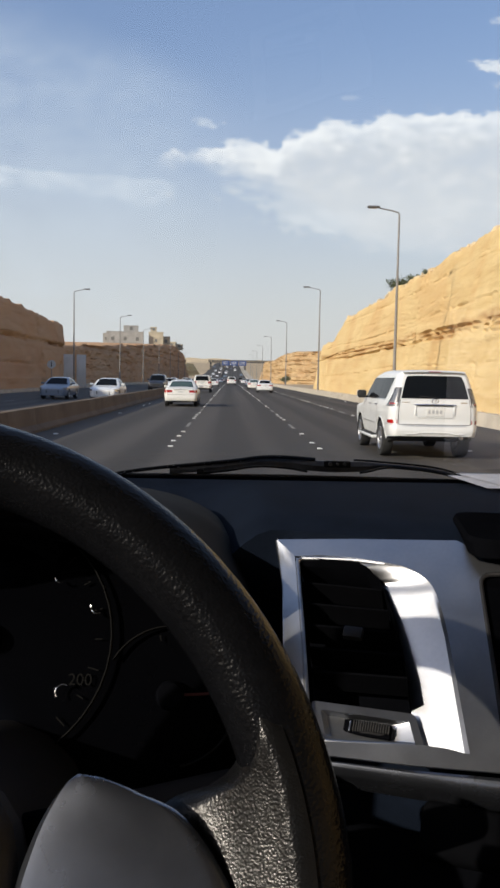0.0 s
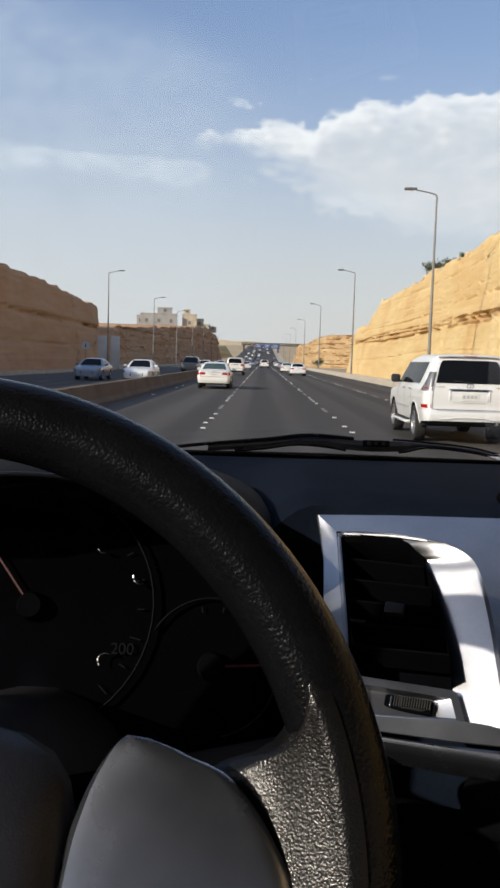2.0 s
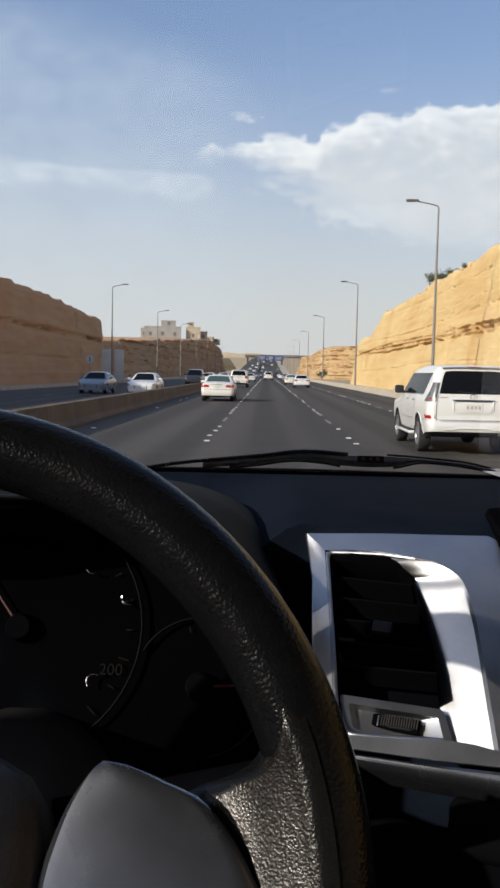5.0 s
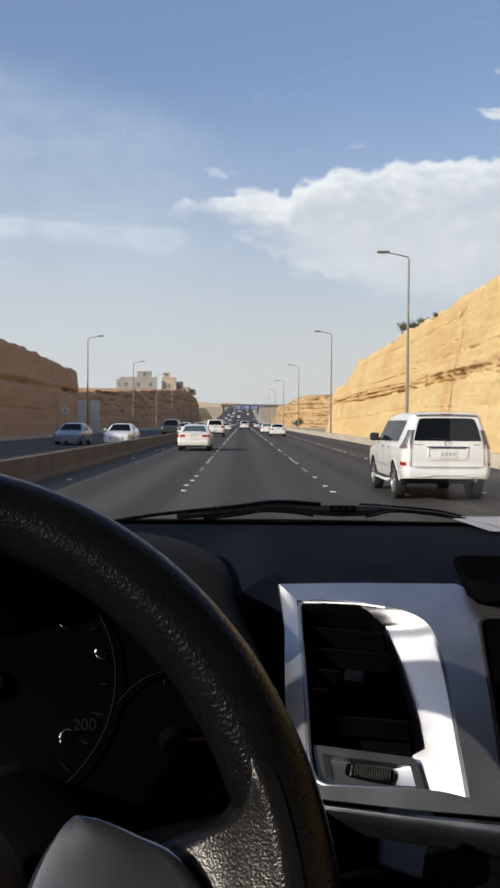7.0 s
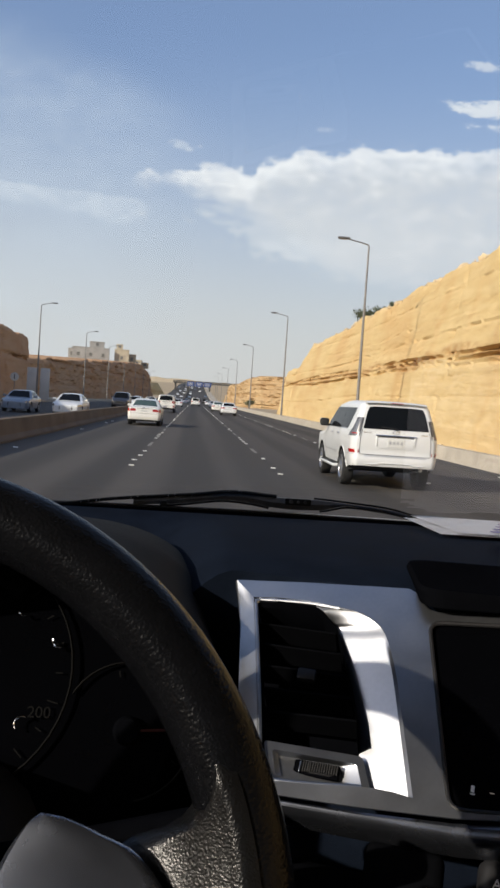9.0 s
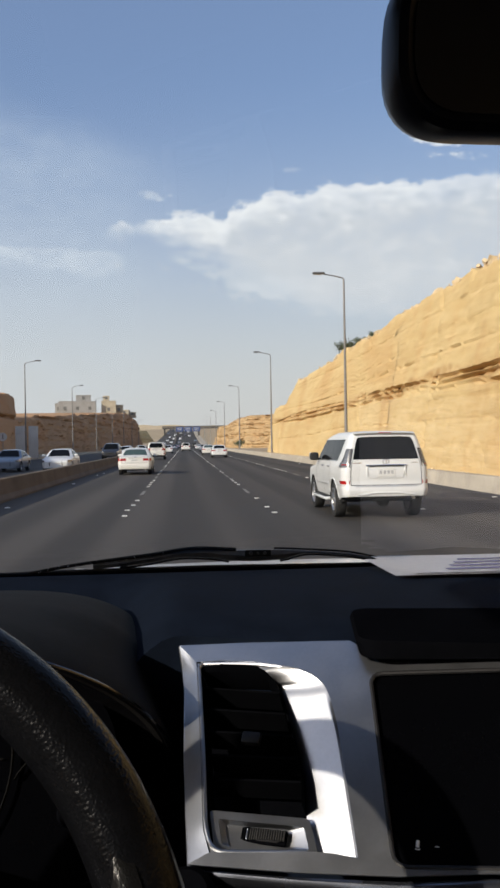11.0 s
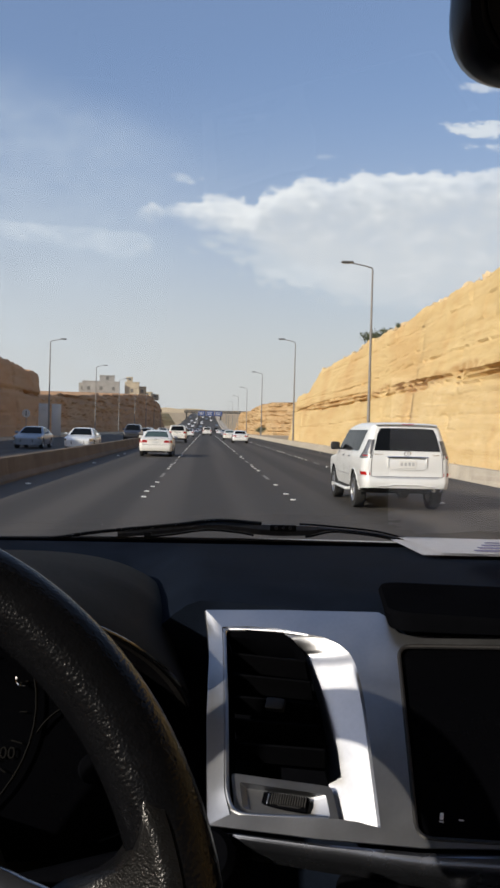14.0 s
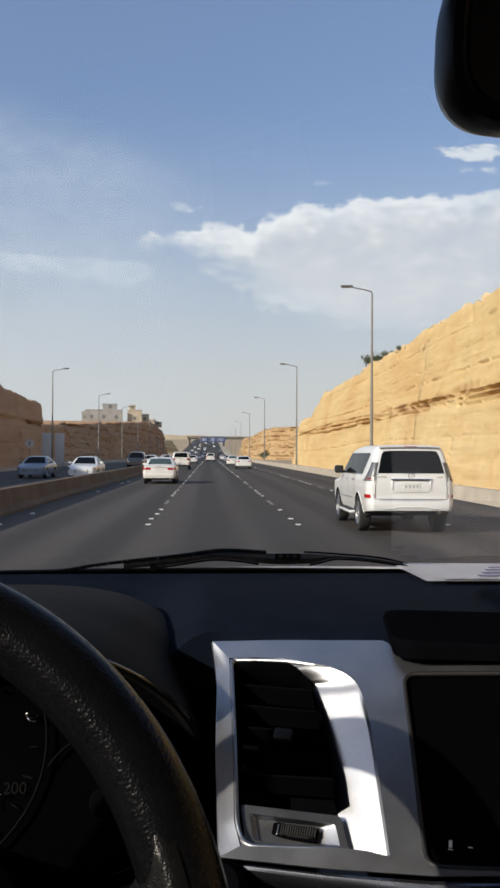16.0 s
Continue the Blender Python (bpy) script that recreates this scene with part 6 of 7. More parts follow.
def plate(outer, holes, h, thick):
    """A flat plate with holes on the panel, with turned-down edges."""
    bm = bmesh.new()
    edges, loops = [], []
    for loop in [outer] + holes:
        vs = [bm.verts.new(on_panel(p[0], p[1], h(p) if callable(h) else h)) for p in loop]
        loops.append(vs)
        edges += [bm.edges.new((vs[i], vs[(i + 1) % len(vs)])) for i in range(len(vs))]
    bmesh.ops.triangle_fill(bm, edges=edges, use_beauty=True, use_dissolve=False, normal=PN)
    for k, vs in enumerate(loops):
        low = [bm.verts.new(v.co - PN * thick) for v in vs]
        for i in range(len(vs)):
            j = (i + 1) % len(vs)
            bm.faces.new((vs[i], low[i], low[j], vs[j]))
    bmesh.ops.recalc_face_normals(bm, faces=bm.faces[:])
    return bm


def blend(a, b, t):
    return (a[0] + (b[0] - a[0]) * t, a[1] + (b[1] - a[1]) * t)


def poly_at(line, t):
    """The point at the fraction t of a polyline's length."""
    seg = [math.dist(p, q) for p, q in zip(line, line[1:])]
    want = t * sum(seg)
    for k, d in enumerate(seg):
        if want <= d or k == len(seg) - 1:
            return blend(line[k], line[k + 1], min(1.0, want / d))
        want -= d


def spline(line, t):
    """The point at t (0 to 1) of a smooth line through the points."""
    n = len(line) - 1
    k = min(n - 1, int(t * n))
    f = t * n - k
    p = [Vector(line[min(n, max(0, k + d))]) for d in (-1, 0, 1, 2)]
    return tuple(0.5 * (2 * p[1] + (p[2] - p[0]) * f + (2 * p[0] - 5 * p[1] + 4 * p[2] - p[3]) * f * f + (3 * p[1] - p[0] - 3 * p[2] + p[3]) * f ** 3))


CREST = [(0.0678, 0.009), (0.0809, 0.0100), (0.0972, 0.0119), (0.1137, 0.0192), (0.1235, 0.0305), (0.1336, 0.0557), (0.1438, 0.0931), (0.1572, 0.1442)]
# the flat of the panel runs round the vent; its flank towards the wheel falls away
FACE = TOP_EDGE + BOTTOM_EDGE + LEFT_RIDGE[::-1][:1] + RIDGE_LOW[::-1] + [spline(CREST, 1 - k / 50 * 5 / 7) for k in range(51)] + RIDGE_TOP[::-1][1:] + LEFT_RIDGE[:1]
panel = part("trim_panel", plate(FACE, [SCREEN], 0.0, 0.0015), M["satin"], dash, "brushed satin silver trim panel", shade=30)


def flank_pt(i, j):
    """The panel's flank: i down its length, j from the outer edge to the ridge."""
    a, b = poly_at(LEFT_EDGE, i), poly_at(LEFT_RIDGE, i)
    p = blend(a, b, j)
    fall = 0.0046 * min(1.0, i / 0.10) * (1 - 0.45 * max(0.0, (i - 0.7) / 0.3))
    return on_panel(p[0], p[1], -fall * (1 - j))


bm = bmesh.new()
grid(bm, 40, 8, flank_pt)
bmesh.ops.recalc_face_normals(bm, faces=bm.faces[:])
part("trim_flank", bm, M["satin"], panel)
# a soft rolled edge round the panel
bm = bmesh.new()
tube(bm, [on_panel(p[0], p[1], -0.0026) for p in TOP_EDGE], 0.0016, 8, caps=False)
part("rolled_edge", bm, M["satin"], panel)
bm = bmesh.new()
tube(bm, [flank_pt(k / 30, 0.0) - PN * 0.002 for k in range(31)], 0.0016, 8, caps=False)
part("rolled_edge", bm, M["satin"], panel)
bm = bmesh.new()
tube(bm, [on_panel(p[0], p[1], -0.0012) for p in SCREEN + SCREEN[:1]], 0.0018, 8, caps=False)
part("screen_rim", bm, M["black_plastic"], panel)


# the scooped cheek that falls from the ridge into the vent
LIP = [(0.0665, 0.0120), (0.0715, 0.0142), (0.076, 0.0170), (0.0805, 0.0205), (0.0850, 0.0260), (0.0990, 0.0555), (0.1118, 0.0931), (0.1215, 0.1425)]


def cheek_pt(i, j):
    c, l = spline(CREST, i), spline(LIP, i)
    p = blend(c, l, j)
    g = min(1.0, max(0.0, (i - 0.16) / 0.42))
    e = (0.0008 + 0.0095 * g * g * (3 - 2 * g)) * j
    return on_panel(p[0], p[1], -0.0006 - e - 0.135 * max(0.0, p[1] - 0.03) * min(1.0, j * 14.0))


bm = bmesh.new()
grid(bm, 57, 29, cheek_pt)
bmesh.ops.recalc_face_normals(bm, faces=bm.faces[:])
part("cheek", bm, M["satin"], panel, "scooped satin silver cheek beside the air vent")
# bevelled inner frame on the other three sides
bm = bmesh.new()
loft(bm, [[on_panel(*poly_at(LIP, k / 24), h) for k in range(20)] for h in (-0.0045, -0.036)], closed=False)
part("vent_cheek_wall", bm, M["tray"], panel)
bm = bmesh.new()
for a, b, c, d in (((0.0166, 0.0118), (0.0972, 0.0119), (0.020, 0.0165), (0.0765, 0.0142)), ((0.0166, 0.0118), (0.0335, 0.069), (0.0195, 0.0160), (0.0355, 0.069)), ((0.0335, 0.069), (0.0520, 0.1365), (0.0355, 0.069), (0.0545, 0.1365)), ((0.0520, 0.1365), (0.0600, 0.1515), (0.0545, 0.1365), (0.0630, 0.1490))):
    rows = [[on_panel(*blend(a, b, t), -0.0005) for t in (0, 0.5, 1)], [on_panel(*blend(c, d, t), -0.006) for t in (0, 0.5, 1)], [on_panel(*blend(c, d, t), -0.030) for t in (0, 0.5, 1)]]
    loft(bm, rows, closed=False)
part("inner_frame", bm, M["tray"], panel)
corner = [(0.0850, 0.0106), (0.060, 0.0094), (0.0262, 0.0117), (0.0214, 0.0128), (0.0194, 0.0160), (0.0204, 0.0200)] + [(p[0] + 0.0012, p[1]) for p in LEFT_RIDGE[2:5]] + [(0.0518, 0.1300), (0.0556, 0.1400), (0.0595, 0.1462), (0.0650, 0.1490), (0.0720, 0.1492), (0.0950, 0.1468), (0.1240, 0.1432)]
vent_rim = [spline(corner, k / 90) for k in range(91)]
bm = bmesh.new()
tube(bm, [on_panel(p[0], p[1], -0.0020) for p in vent_rim], 0.0017, 10)
rim_part = part("vent_rim", bm, M["satin"], panel, "rolled satin rim round the air vent")
for near_pt, a0, a1 in (((0.0160, 0.0100), 6, 30), ((0.0585, 0.1530), 58, 80)):
    bm = bmesh.new()
    fan = [bm.verts.new(on_panel(p[0], p[1], -0.0012)) for p in vent_rim[a0:a1]]
    tip = bm.verts.new(on_panel(*near_pt, -0.0012))
    for p, q in zip(fan, fan[1:]):
        bm.faces.new((p, q, tip))
    bmesh.ops.recalc_face_normals(bm, faces=bm.faces[:])
    part("rim_corner", bm, M["satin"], rim_part)

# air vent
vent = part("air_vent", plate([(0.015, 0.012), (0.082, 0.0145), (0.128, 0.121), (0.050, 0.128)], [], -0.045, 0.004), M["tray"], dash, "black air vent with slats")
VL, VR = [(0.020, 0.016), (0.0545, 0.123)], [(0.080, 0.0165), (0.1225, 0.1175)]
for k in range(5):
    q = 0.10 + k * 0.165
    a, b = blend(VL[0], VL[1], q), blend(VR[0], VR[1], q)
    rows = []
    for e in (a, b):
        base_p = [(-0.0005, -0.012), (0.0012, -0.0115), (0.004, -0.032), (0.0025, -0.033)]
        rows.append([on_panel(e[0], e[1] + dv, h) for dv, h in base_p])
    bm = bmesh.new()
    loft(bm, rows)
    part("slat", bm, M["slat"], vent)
PM = Matrix((PU, -PV, PN)).transposed().to_4x4()


def panel_box(u, v, h, su_, sv_, sh, bevel=0.0015):
    return boxed((0, 0, 0), (su_, sv_, sh), bevel, 2, Matrix.Translation(on_panel(u, v, h)) @ PM)


part("vent_tab", panel_box(0.070, 0.066, -0.010, 0.014, 0.009, 0.006), M["black_plastic"], vent)
# thumb-wheel housing below the vent: a sunk frame, its floor and the slot
HOUSE = rounded([(0.0520, 0.1222), (0.1192, 0.1165), (0.1300, 0.1425), (0.0620, 0.1500)], 0.003, 3)
NICHE = rounded([(0.0590, 0.1268), (0.1165, 0.1226), (0.1222, 0.1370), (0.0655, 0.1436)], 0.002, 3)
FLOOR = rounded([(0.0625, 0.1277), (0.1060, 0.1242), (0.1085, 0.1362), (0.0680, 0.1412)], 0.002, 3)


def sunk(p):
    """The housing's face sinks towards the cheek."""
    return -0.0055 - 0.012 * max(0.0, p[0] - 0.052) / 0.078


housing = part("wheel_housing", plate(HOUSE, [NICHE], sunk, 0.010), M["satin"], panel)
bm = bmesh.new()
loft(bm, [[on_panel(p[0], p[1], sunk(p)) for p in NICHE], [on_panel(p[0], p[1], sunk(p) - 0.006) for p in FLOOR]], True, False)
bm.faces.new([bm.verts.new(on_panel(p[0], p[1], sunk(p) - 0.006)) for p in FLOOR])
bmesh.ops.recalc_face_normals(bm, faces=bm.faces[:])
part("niche", bm, M["satin"], housing, shade=25)
part("thumb_wheel_slot", panel_box(0.0876, 0.1313, -0.0170, 0.0372, 0.0104, 0.004), M["tray"], vent)
bm = bmesh.new()
lathe(bm, [(0.0, -0.004), (0.018, -0.004), (0.019, -0.003), (0.019, 0.003), (0.018, 0.004), (0.0, 0.004)], "Y", 40, Matrix.Translation(on_panel(0.0930, 0.1311, -0.0318)) @ PM)
tw = part("thumb_wheel", bm, M["black_plastic"], vent)
for k in range(15):
    part("rib", panel_box(0.0815 + k * 0.00165, 0.1319 - 0.00010 * k, -0.0122 - 0.00002 * (k - 7) ** 2, 0.0008, 0.0072, 0.0016, 0.0003), M["arch"], tw)
part("wheel_mark", panel_box(0.0793, 0.1322, -0.0134, 0.0012, 0.007, 0.0014, 0.0003), M["wheel_trim"], tw)

# lower lip of the panel and the lower dashboard
bm = bmesh.new()
lower = [(0.0474, 0.1605, 0.0048), (0.1223, 0.1568, 0.0075), (0.1831, 0.1517, 0.0105), (0.2375, 0.1435, 0.0125), (0.352, 0.133, 0.014)]
rows = [[on_panel(u + 0.004 * q, v + 0.0018 + w * q, h) for u, v, w in lower] for q, h in ((0, -0.010), (0, -0.0035), (0.25, -0.0022), (0.55, -0.0030), (0.85, -0.0060), (1.0, -0.0105), (1.0, -0.03))]
loft(bm, rows, closed=False)
bmesh.ops.recalc_face_normals(bm, faces=bm.faces[:])
part("lower_lip", bm, M["wheel_trim"], dash, "satin silver lip below the panel")
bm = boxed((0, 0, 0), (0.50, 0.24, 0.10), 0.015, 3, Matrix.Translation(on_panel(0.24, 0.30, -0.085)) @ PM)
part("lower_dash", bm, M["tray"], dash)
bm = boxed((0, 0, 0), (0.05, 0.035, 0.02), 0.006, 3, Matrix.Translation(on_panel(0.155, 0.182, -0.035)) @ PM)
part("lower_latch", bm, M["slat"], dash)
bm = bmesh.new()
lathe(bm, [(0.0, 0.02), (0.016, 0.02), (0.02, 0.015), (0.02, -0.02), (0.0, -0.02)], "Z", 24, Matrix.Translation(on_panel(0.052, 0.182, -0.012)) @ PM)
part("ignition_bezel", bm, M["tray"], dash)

# tray recess above the display: a raised slab, its darkness put into the colour
bm = bmesh.new()
TR = [(0.158, 0.606), (0.172, 0.708), (0.42, 0.675), (0.42, 0.55)]
loft(bm, [[Vector((x + dx, y, z0 + slope * (x - 0.158) + 0.03 * (y - 0.6))) for x, y in rounded(TR, 0.018, 6)] for dx, z0, slope in ((0.003, 1.4945, 0.03), (0.0, 1.5050, 0.0), (0.002, 1.5085, 0.0))], True, True)
part("dash_tray", bm, M["tray"], dash, "near-black raised slab for the recessed dashboard tray")

# display
disp = thing("display_screen", "dark glossy display set in the silver panel", "screen")
part("glass", plate(SCREEN, [], -0.004, 0.01), M["screen"], disp)
mic = panel_box(0.193, 0.1295, -0.0036, 0.0022, 0.0045, 0.0006, 0.0008)
part("microphone_mark", mic, M["white_print"], disp)
part("microphone_foot", panel_box(0.1931, 0.1328, -0.0036, 0.0030, 0.0006, 0.0004, 0.0), M["white_print"], disp)
part("text_bar", panel_box(0.205, 0.1300, -0.0036, 0.0028, 0.0006, 0.0004, 0.0), M["white_print"], disp)
climate = thing("climate_control", "black climate control with small white print below the panel", "control panel")
part("body", boxed((0, 0, 0), (0.20, 0.06, 0.02), 0.008, 3, Matrix.Translation(on_panel(0.30, 0.19, -0.035)) @ PM), M["black_plastic"], climate)

# ---- instrument hood and cluster ----
cluster = thing("instrument_cluster", "black instrument cluster under a curved hood behind the steering wheel", "instrument cluster")


def hood_ring(y, cx, rx, zc, rz, n=26, e=0.74):
    res = []
    for k in range(n):
        a = math.pi * (k / (n - 1)) * 1.24 - 0.375
        c, s = math.cos(a), math.sin(a)
        z_ = zc + rz * math.copysign(abs(s) ** e, s)
        res.append(Vector((cx - rx * math.copysign(abs(c) ** e, c), y + 1.1 * max(0.0, zc + rz - 0.015 - z_) * max(0.0, 1 - (y - 0.5) / 0.4), zc + rz * math.copysign(abs(s) ** e, s))))
    return res


bm = bmesh.new()
hood_rx = curve([(0.555, 0.188), (0.58, 0.185), (0.63, 0.180), (0.75, 0.177), (0.86, 0.174), (0.93, 0.160), (0.99, 0.128)])
hood_rz = curve([(0.555, 0.129), (0.57, 0.129), (0.60, 0.128), (0.65, 0.123), (0.75, 0.115), (0.86, 0.102), (0.93, 0.080), (0.99, 0.045)])
HZ, HE = 1.408, 1.0
rows = [hood_ring(y, -0.165, rx, HZ, rz, 60, HE) for y, rx, rz in ((0.620, 0.173, 0.116), (0.561, 0.178, 0.121), (0.551, 0.183, 0.125), (0.551, 0.187, 0.128))]
for k in range(24):
    y = 0.556 + 0.432 * k / 23
    rows.append(hood_ring(y, -0.165 - 0.006 * k / 23, hood_rx(y), HZ, hood_rz(y), 60, HE - 0.30 * min(1.0, k / 8)))
loft(bm, rows, closed=False)
bmesh.ops.recalc_face_normals(bm, faces=bm.faces[:])
part("hood", bm, M["hood_plastic"], cluster, "grained dark hood over the instruments")
bm = bmesh.new()
tube(bm, hood_ring(0.550, -0.165, 0.186, HZ, 0.1275, 60, HE), 0.0016, 8)
part("hood_edge", bm, M["gloss_black"], cluster, "glossy black hood edge")
bm = bmesh.new()
loft(bm, [hood_ring(y, -0.165, rx, HZ, rz, 60, HE) for y, rx, rz in ((0.560, 0.1825, 0.121), (0.564, 0.180, 0.118), (0.575, 0.174, 0.113), (0.59, 0.165, 0.106), (0.605, 0.154, 0.098))], closed=False)
bmesh.ops.recalc_face_normals(bm, faces=bm.faces[:])
part("inner_bezel", bm, M["gloss_black"], cluster, "glossy dark inner bezel")
TILT = pose(-0.165, 0.60, 1.42, 90 - 22, 0, 0)


def disc_ring(cx, cz, r0, r1, a0, a1, h, n=40):
    bm = bmesh.new()
    rows = []
    for k in range(n):
        a = radians(a0 + (a1 - a0) * k / (n - 1))
        rows.append([TILT @ Vector((cx + r * math.cos(a), cz + r * math.sin(a), hh)) for r, hh in ((r0, h), ((r0 + r1) / 2, h + 0.002), (r1, h))])
    loft(bm, rows, closed=False)
    bmesh.ops.recalc_face_normals(bm, faces=bm.faces[:])
    return bm


bm = bmesh.new()
prism(bm, rounded([(-0.15, -0.08), (0.15, -0.08), (0.15, 0.07), (-0.15, 0.07)], 0.065, 8), lambda p: TILT @ Vector((p[0], p[1], -0.001)), TILT.to_3x3() @ Vector((0, 0, -0.006)))
part("dial_face", bm, M["screen"], cluster)
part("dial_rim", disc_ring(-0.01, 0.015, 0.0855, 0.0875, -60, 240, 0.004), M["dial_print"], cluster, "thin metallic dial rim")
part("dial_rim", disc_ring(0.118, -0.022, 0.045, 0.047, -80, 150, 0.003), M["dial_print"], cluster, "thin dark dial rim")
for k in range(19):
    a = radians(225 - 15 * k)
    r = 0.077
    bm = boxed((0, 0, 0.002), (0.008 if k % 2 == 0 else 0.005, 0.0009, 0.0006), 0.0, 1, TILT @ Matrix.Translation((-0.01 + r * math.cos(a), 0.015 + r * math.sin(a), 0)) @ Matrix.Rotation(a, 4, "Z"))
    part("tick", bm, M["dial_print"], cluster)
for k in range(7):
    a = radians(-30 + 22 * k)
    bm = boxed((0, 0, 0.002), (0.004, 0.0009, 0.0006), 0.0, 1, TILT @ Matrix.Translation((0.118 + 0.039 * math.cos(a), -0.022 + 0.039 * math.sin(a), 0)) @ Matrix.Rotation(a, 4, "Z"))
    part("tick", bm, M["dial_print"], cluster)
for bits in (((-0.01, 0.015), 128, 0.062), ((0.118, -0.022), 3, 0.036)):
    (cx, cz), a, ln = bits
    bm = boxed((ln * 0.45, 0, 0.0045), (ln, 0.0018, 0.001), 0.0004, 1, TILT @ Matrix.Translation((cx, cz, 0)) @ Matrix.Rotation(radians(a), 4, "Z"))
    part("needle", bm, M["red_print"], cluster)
    bm = bmesh.new()
    lathe(bm, [(0, 0.008), (0.008, 0.008), (0.010, 0.004), (0.010, 0.0), (0, 0.0)], "Z", 20, TILT @ Matrix.Translation((cx, cz, 0)))
    part("needle_cap", bm, M["tray"], cluster)


def text_part(name, body, size, m, mat, parent):
    cu = bpy.data.curves.new(name, "FONT")
    cu.body, cu.size, cu.align_x, cu.align_y, cu.extrude = body, size, "CENTER", "CENTER", 0.0002
    cu.materials.append(mat)
    o = new(name, cu)
    o.matrix_basis = m
    o.parent = parent
    return o


# pod rim over the large dial, its step, and added chrome arcs imitating glints
for cx, cz, r, wd, a0, a1, h in ((-0.0275, -0.0257, 0.1265, 0.0030, 66, 115, 0.035), (-0.0163, -0.0006, 0.0880, 0.0060, 52, 125, 0.015)):
    part("pod_ring", disc_ring(cx, cz, r - wd, r + wd, a0, a1, h), M["slat"], cluster, "dark satin pod ring")
for cx, cz, r, a0, a1, th in ((0.0385, 0.0575, 0.0042, 200, 300, 0.0007), (0.0660, 0.0370, 0.0050, 170, 290, 0.0010), (0.0455, -0.0205, 0.0050, 60, 220, 0.0007)):
    bm = bmesh.new()
    tube(bm, [TILT @ Vector((cx + r * math.cos(radians(a)), cz + r * math.sin(radians(a)), 0.006)) for a in range(a0, a1 + 1, 10)], th, 8)
    part("chrome_catch", bm, M["chrome"], cluster, "small chrome crescent")


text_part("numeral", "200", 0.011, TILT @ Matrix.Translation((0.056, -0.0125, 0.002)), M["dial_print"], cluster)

# ---- steering wheel and stalk ----
wheel_c = pose(-0.163, 0.331, 1.414, 90 - 25, 0, 0)    # local z towards the driver, y up the wheel
sw = thing("steering_wheel", "black grained leather steering wheel with satin trim on the spoke", "steering wheel", at=wheel_c)
bm = bmesh.new()
R0 = 0.186
rings = []
for k in range(120):
    a = 2 * math.pi * k / 120
    ring = []
    for j in range(20):
        b = 2 * math.pi * j / 20
        rr = 0.0172 + 0.0008 * math.cos(2 * b)
        ring.append(Vector(((R0 + rr * math.cos(b)) * math.cos(a), (R0 + rr * math.cos(b)) * math.sin(a), rr * 1.05 * math.sin(b))))
    rings.append(ring)
loft(bm, rings + rings[:1], True, False)
bmesh.ops.remove_doubles(bm, verts=bm.verts[:], dist=1e-5)
rim = part("rim", bm, M["leather"], sw, "black grained leather rim")
bm = bmesh.new()
tube(bm, [Vector((0.1705 * math.cos(radians(a)), 0.1705 * math.sin(radians(a)), 0.004)) for a in range(40, 321, 5)], 0.0008, 6)
part("seam", bm, M["black_plastic"], rim)


spoke_in = curve([(-0.105, 0.120), (-0.06, 0.135), (0.0, 0.135), (0.030, 0.124), (0.0416, 0.130), (0.0446, 0.1405), (0.0499, 0.1525), (0.0589, 0.1592), (0.0692, 0.1622), (0.080, 0.1632), (0.095, 0.158)])


def spoke_pt(sign):
    """Leather that sweeps from beside the trim up on to the rim. i: from the inner edge to the rim, j: down the spoke."""
    def f(i, j):
        y = 0.092 - 0.192 * j
        x0 = spoke_in(y)
        x1 = math.sqrt(max(0.0, 0.1885 ** 2 - y * y))
        x = x0 + (x1 - x0) * i
        r = math.hypot(x, y)
        q = max(0.0, (r - 0.138) / 0.0415)
        rise = 0.05 * q + 0.475 * q * q if q < 0.6 else 0.201 + 0.62 * (q - 0.6) - 0.2375 * (q - 0.6) ** 2
        z = -0.0002 + 0.0415 * rise
        if q > 1:
            z = 1.05 * math.sqrt(0.0176 ** 2 - (R0 - min(r, R0)) ** 2) + 0.0006 - 0.0012 * (q - 1) / 0.2
        z -= min(0.008, 2.6 * (y + 0.005) ** 2) * max(0.0, 1 - q)
        z -= 0.005 * max(0.0, min(1.0, (abs(y - 0.0) - 0.066) / 0.02)) * min(1.0, q * q)
        fold = max(0.0, 1 - i / 0.35) ** 2 * max(0.0, min(1.0, (y - 0.036) / 0.012))
        z -= 0.014 * fold
        return Vector((sign * x, y, z))
    return f


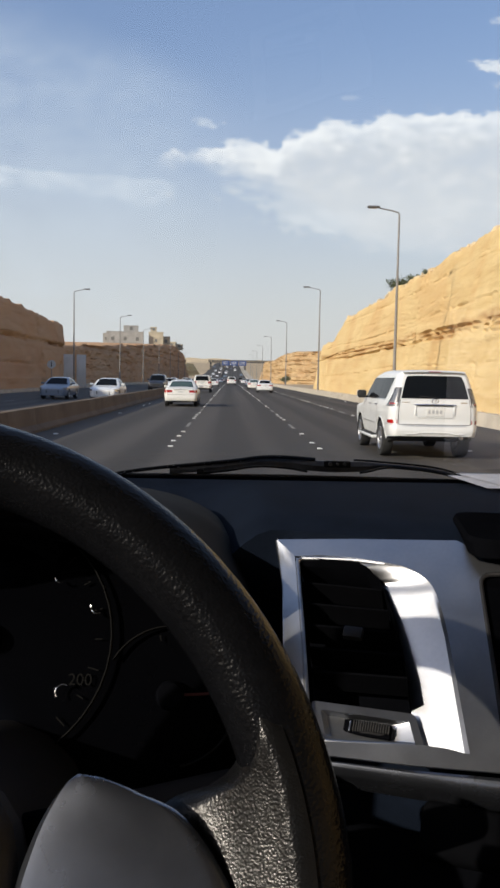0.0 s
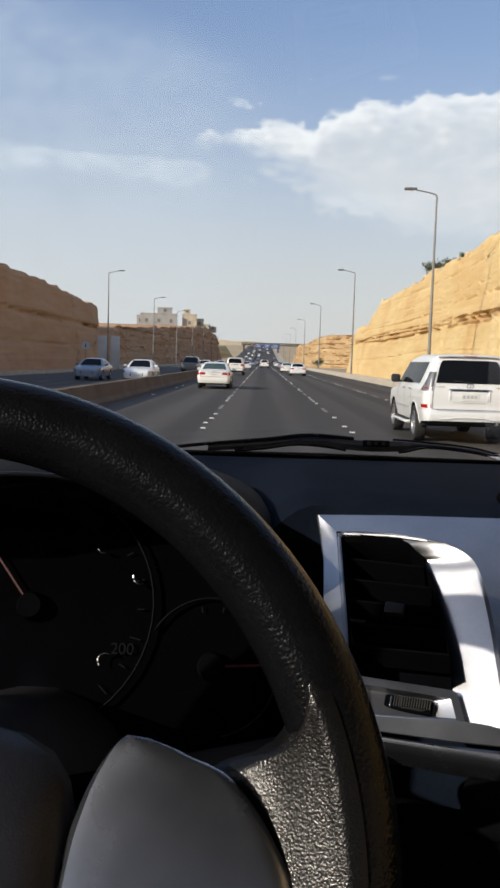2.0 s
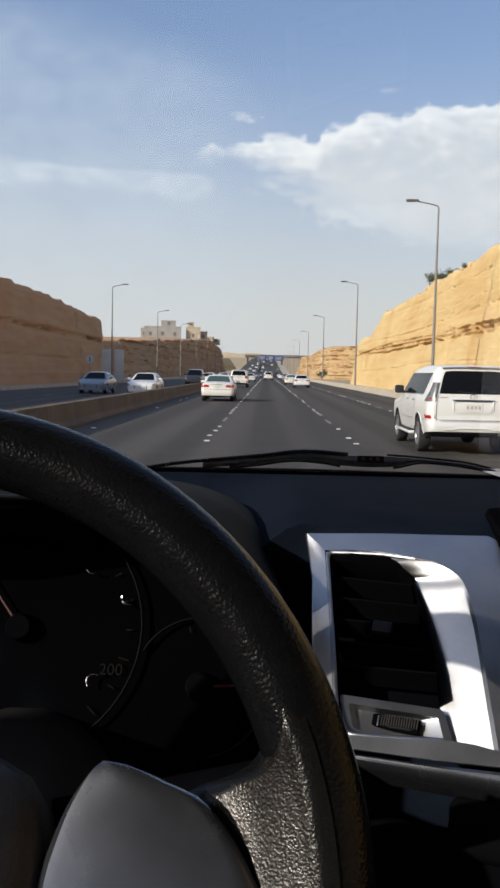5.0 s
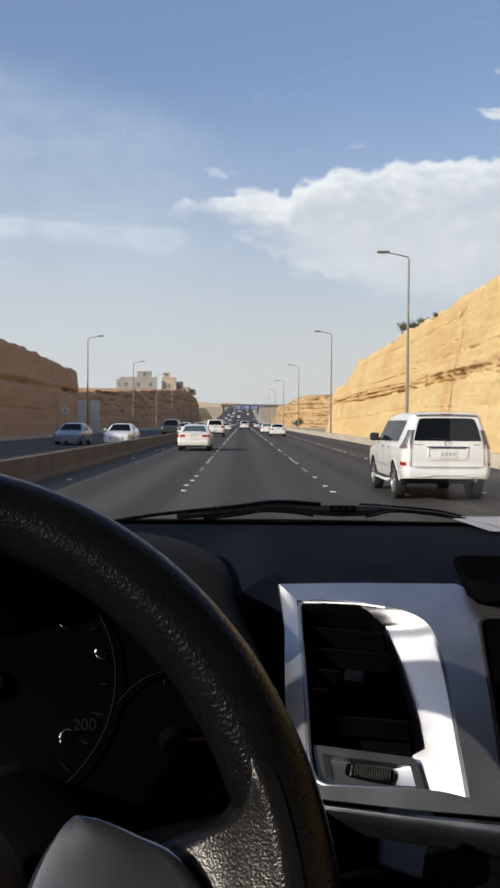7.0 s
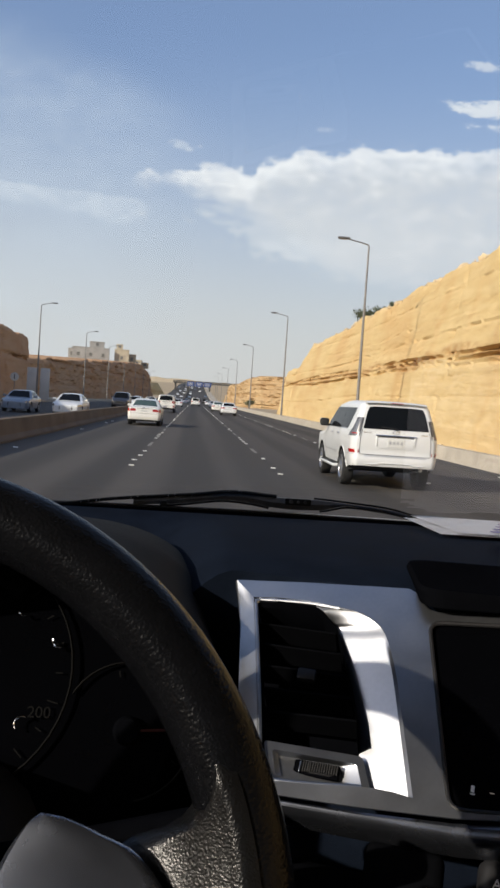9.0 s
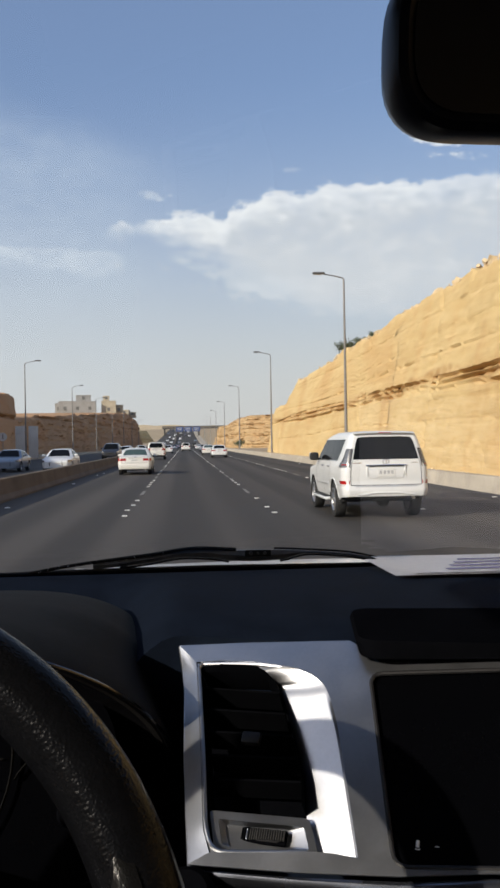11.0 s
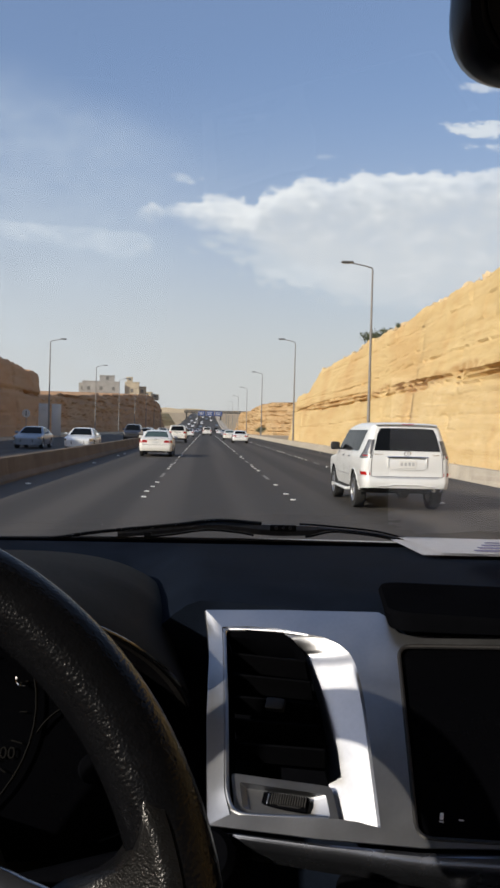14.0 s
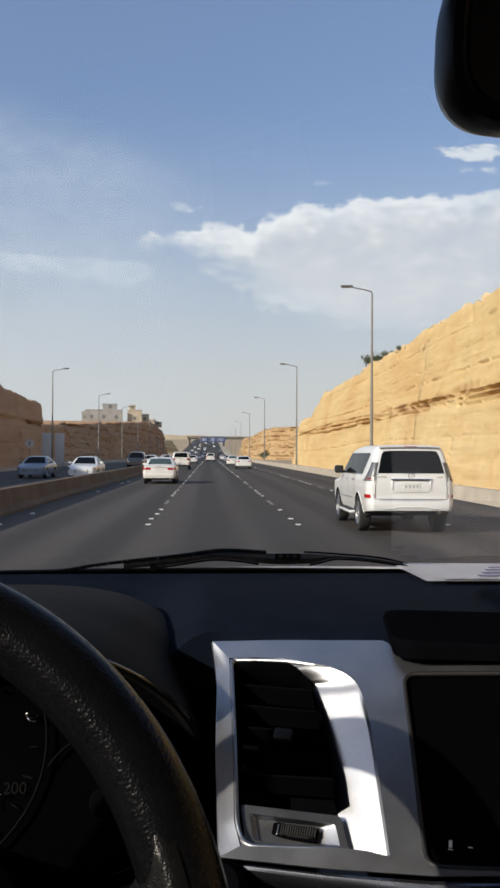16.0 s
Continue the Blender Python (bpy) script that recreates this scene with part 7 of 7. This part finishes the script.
trim_left = curve([(-0.11, 0.068), (-0.03, 0.0715), (-0.0017, 0.0745), (0.0118, 0.0766), (0.0233, 0.0797), (0.034, 0.0836), (0.0438, 0.089), (0.0490, 0.0930), (0.0513, 0.0962)])
trim_right = curve([(-0.11, 0.150), (-0.03, 0.1665), (0.0016, 0.1616), (0.0137, 0.1557), (0.0226, 0.1503), (0.0294, 0.145), (0.0362, 0.1383), (0.0407, 0.1316), (0.0428, 0.1251), (0.0472, 0.1145), (0.0505, 0.1038), (0.0513, 0.0972)])
for s in (1, -1):
    bm = bmesh.new()
    rows = grid(bm, 30, 48, spoke_pt(s))
    bmesh.ops.solidify(bm, geom=bm.faces[:], thickness=0.010)
    bmesh.ops.recalc_face_normals(bm, faces=bm.faces[:])
    part("spoke", bm, M["leather_spoke"], sw, "grained leather spoke")

    def trim_pt(i, j):
        # a tapering satin inlay with a rounded upper end
        y = 0.0513 - 0.155 * i ** 1.8
        x = trim_left(y) + (trim_right(y) - trim_left(y)) * j
        dome = 0.0075 * (1 - (1 - min(1.0, i / 0.75)) ** 2.2) + 0.0012 * math.sin(math.pi * j)
        return Vector((s * x, y, 0.0035 + dome - 0.003 * max(0.0, 1 - j / 0.04) ** 2 - 0.003 * max(0.0, 1 - (1 - j) / 0.06) ** 2))
    bm = bmesh.new()
    grid(bm, 34, 30, trim_pt)
    bmesh.ops.recalc_face_normals(bm, faces=bm.faces[:])
    part("spoke_trim", bm, M["wheel_trim"], sw, "dark satin metal spoke trim")
bm = bmesh.new()
lathe(bm, [(0.0, 0.026), (0.03, 0.025), (0.055, 0.022), (0.072, 0.015), (0.080, 0.004), (0.080, -0.01), (0.05, -0.03), (0.0, -0.04)], "Z", 40)
for v in bm.verts:
    r = math.hypot(v.co.x, v.co.y)
    if r > 1e-6:
        k = 1 / ((abs(v.co.x) / r) ** 4 + (abs(v.co.y) / r) ** 4) ** 0.25
        v.co.x, v.co.y = v.co.x * k * 0.97, v.co.y * k * 0.83
    v.co.y -= 0.012
part("airbag_cover", bm, M["airbag_plastic"], sw)
column = thing("steering_column", "black steering column shroud", "steering column")
bm = bmesh.new()
tube(bm, [(-0.165, 0.36, 1.40), (-0.165, 0.50, 1.34), (-0.165, 0.72, 1.26)], [0.055, 0.07, 0.075], 18)
part("shroud", bm, M["black_plastic"], column)
stalk = thing("wiper_stalk", "black wiper stalk with white wiper symbol behind the steering wheel", "stalk")
bm = bmesh.new()
tube(bm, [(-0.12, 0.44, 1.385), (-0.06, 0.435, 1.40), (-0.005, 0.43, 1.412), (0.022, 0.43, 1.419)], [0.009, 0.010, 0.013, 0.012], 14)
lever = part("lever", bm, M["tray"], stalk)
ST = Matrix.Translation((-0.0155, 0.4165, 1.4155)) @ Euler((radians(70), radians(-14), 0)).to_matrix().to_4x4()


def mark(pts, w=0.0007):
    bm = bmesh.new()
    tube(bm, [ST @ Vector((x * 0.8, y * 0.8, 0.0)) for x, y in pts], w / 2, 5)
    return bm


part("symbol_outline", mark([(-0.0045, 0.0022), (-0.002, 0.0034), (0.002, 0.0034), (0.0045, 0.0022), (0.0018, -0.0028), (-0.0018, -0.0028), (-0.0045, 0.0022)]), M["white_print"], lever)
part("symbol_blade", mark([(0.0, -0.0036), (-0.0016, 0.0022)]), M["white_print"], lever)
part("symbol_bar", boxed((0.0082, 0.0015, 0), (0.0008, 0.003, 0.0004), 0.0, 1, ST), M["white_print"], lever)
part("symbol_grip", boxed((0.0118, 0.0045, -0.001), (0.0008, 0.006, 0.0006), 0.0, 1, ST @ Matrix.Rotation(radians(-20), 4, "Z")), M["white_print"], lever)

text_part("text", "A/C", 0.0085, Matrix.Translation(on_panel(0.216, 0.177, -0.0243)) @ PM, M["white_print"], climate)

# ---- mirror, papers ----
mirror = thing("rear_view_mirror", "black rear-view mirror hanging from the windscreen", "mirror")
MM = pose(0.2375, 0.36, 1.8228, 90 + 6, 0, 6) @ Matrix.Rotation(radians(1.5), 4, "Z")
bm = bmesh.new()
rings = []
for inset, h in ((0.010, -0.026), (0.003, -0.020), (0.0, -0.010), (0.0, 0.002), (0.0015, 0.006), (0.005, 0.008), (0.0075, 0.0065)):
    w, hh = 0.115 - inset, 0.0365 - inset
    ring = rounded([(-w, -hh), (w, -hh), (w * 0.985, hh), (-w * 0.985, hh)], 0.030 - inset, 8)
    rings.append([MM @ Vector((x, y - 0.0015 * (1 - (x / w) ** 2), h)) for x, y in ring])
loft(bm, rings)
part("housing", bm, M["mirror_black"], mirror)
bm = bmesh.new()
tube(bm, [MM @ Vector((0, 0.01, -0.02)), (0.236, 0.41, 1.90), (0.236, 0.49, 1.99)], [0.012, 0.010, 0.014], 10)
part("stem", bm, M["black_plastic"], mirror)
bm = bmesh.new()
w, hh = 0.107, 0.0285
prism(bm, rounded([(-w, -hh), (w, -hh), (w * 0.985, hh), (-w * 0.985, hh)], 0.024, 8), lambda p: MM @ Vector((p[0], p[1], 0.0068)), MM.to_3x3() @ Vector((0, 0, 0.0006)))
part("mirror_glass", bm, M["mirror_black"], mirror)


def papers():
    t = thing("paper_sheets", "loose white papers with lilac print on the dashboard", "papers")
    for k, (x, y, rot, ln) in enumerate(((0.485, 0.992, -2, 0.44), (0.510, 0.987, -4, 0.43), (0.490, 1.000, 1, 0.42))):
        m = pose(x, y, 1.5005 + 0.0012 * k, -2.6, 0, rot)
        bm = bmesh.new()
        rows = grid(bm, 16, 6, lambda i, j: m @ Vector(((i - 0.5) * ln, (j - 0.5) * 0.200 + 0.004 * math.sin(i * 7 + k) + 0.010 * i * (k - 1), 0.0005 * math.sin(i * 5 + k) * j + 0.003 * max(0, 0.2 - i) * j + 0.0018)))
        bmesh.ops.solidify(bm, geom=bm.faces[:], thickness=0.0006)
        sh_ = part("sheet", bm, M["paper"], t)
        if k == 2:
            for j in range(4):
                part("print_bar", boxed((-0.015 + 0.016 * j, -0.074 + 0.034 * j, 0.0030), (0.30, 0.0110 - 0.0018 * j, 0.0008), 0.0, 1, m), M["paper_ink"], sh_)
    return t


papers()
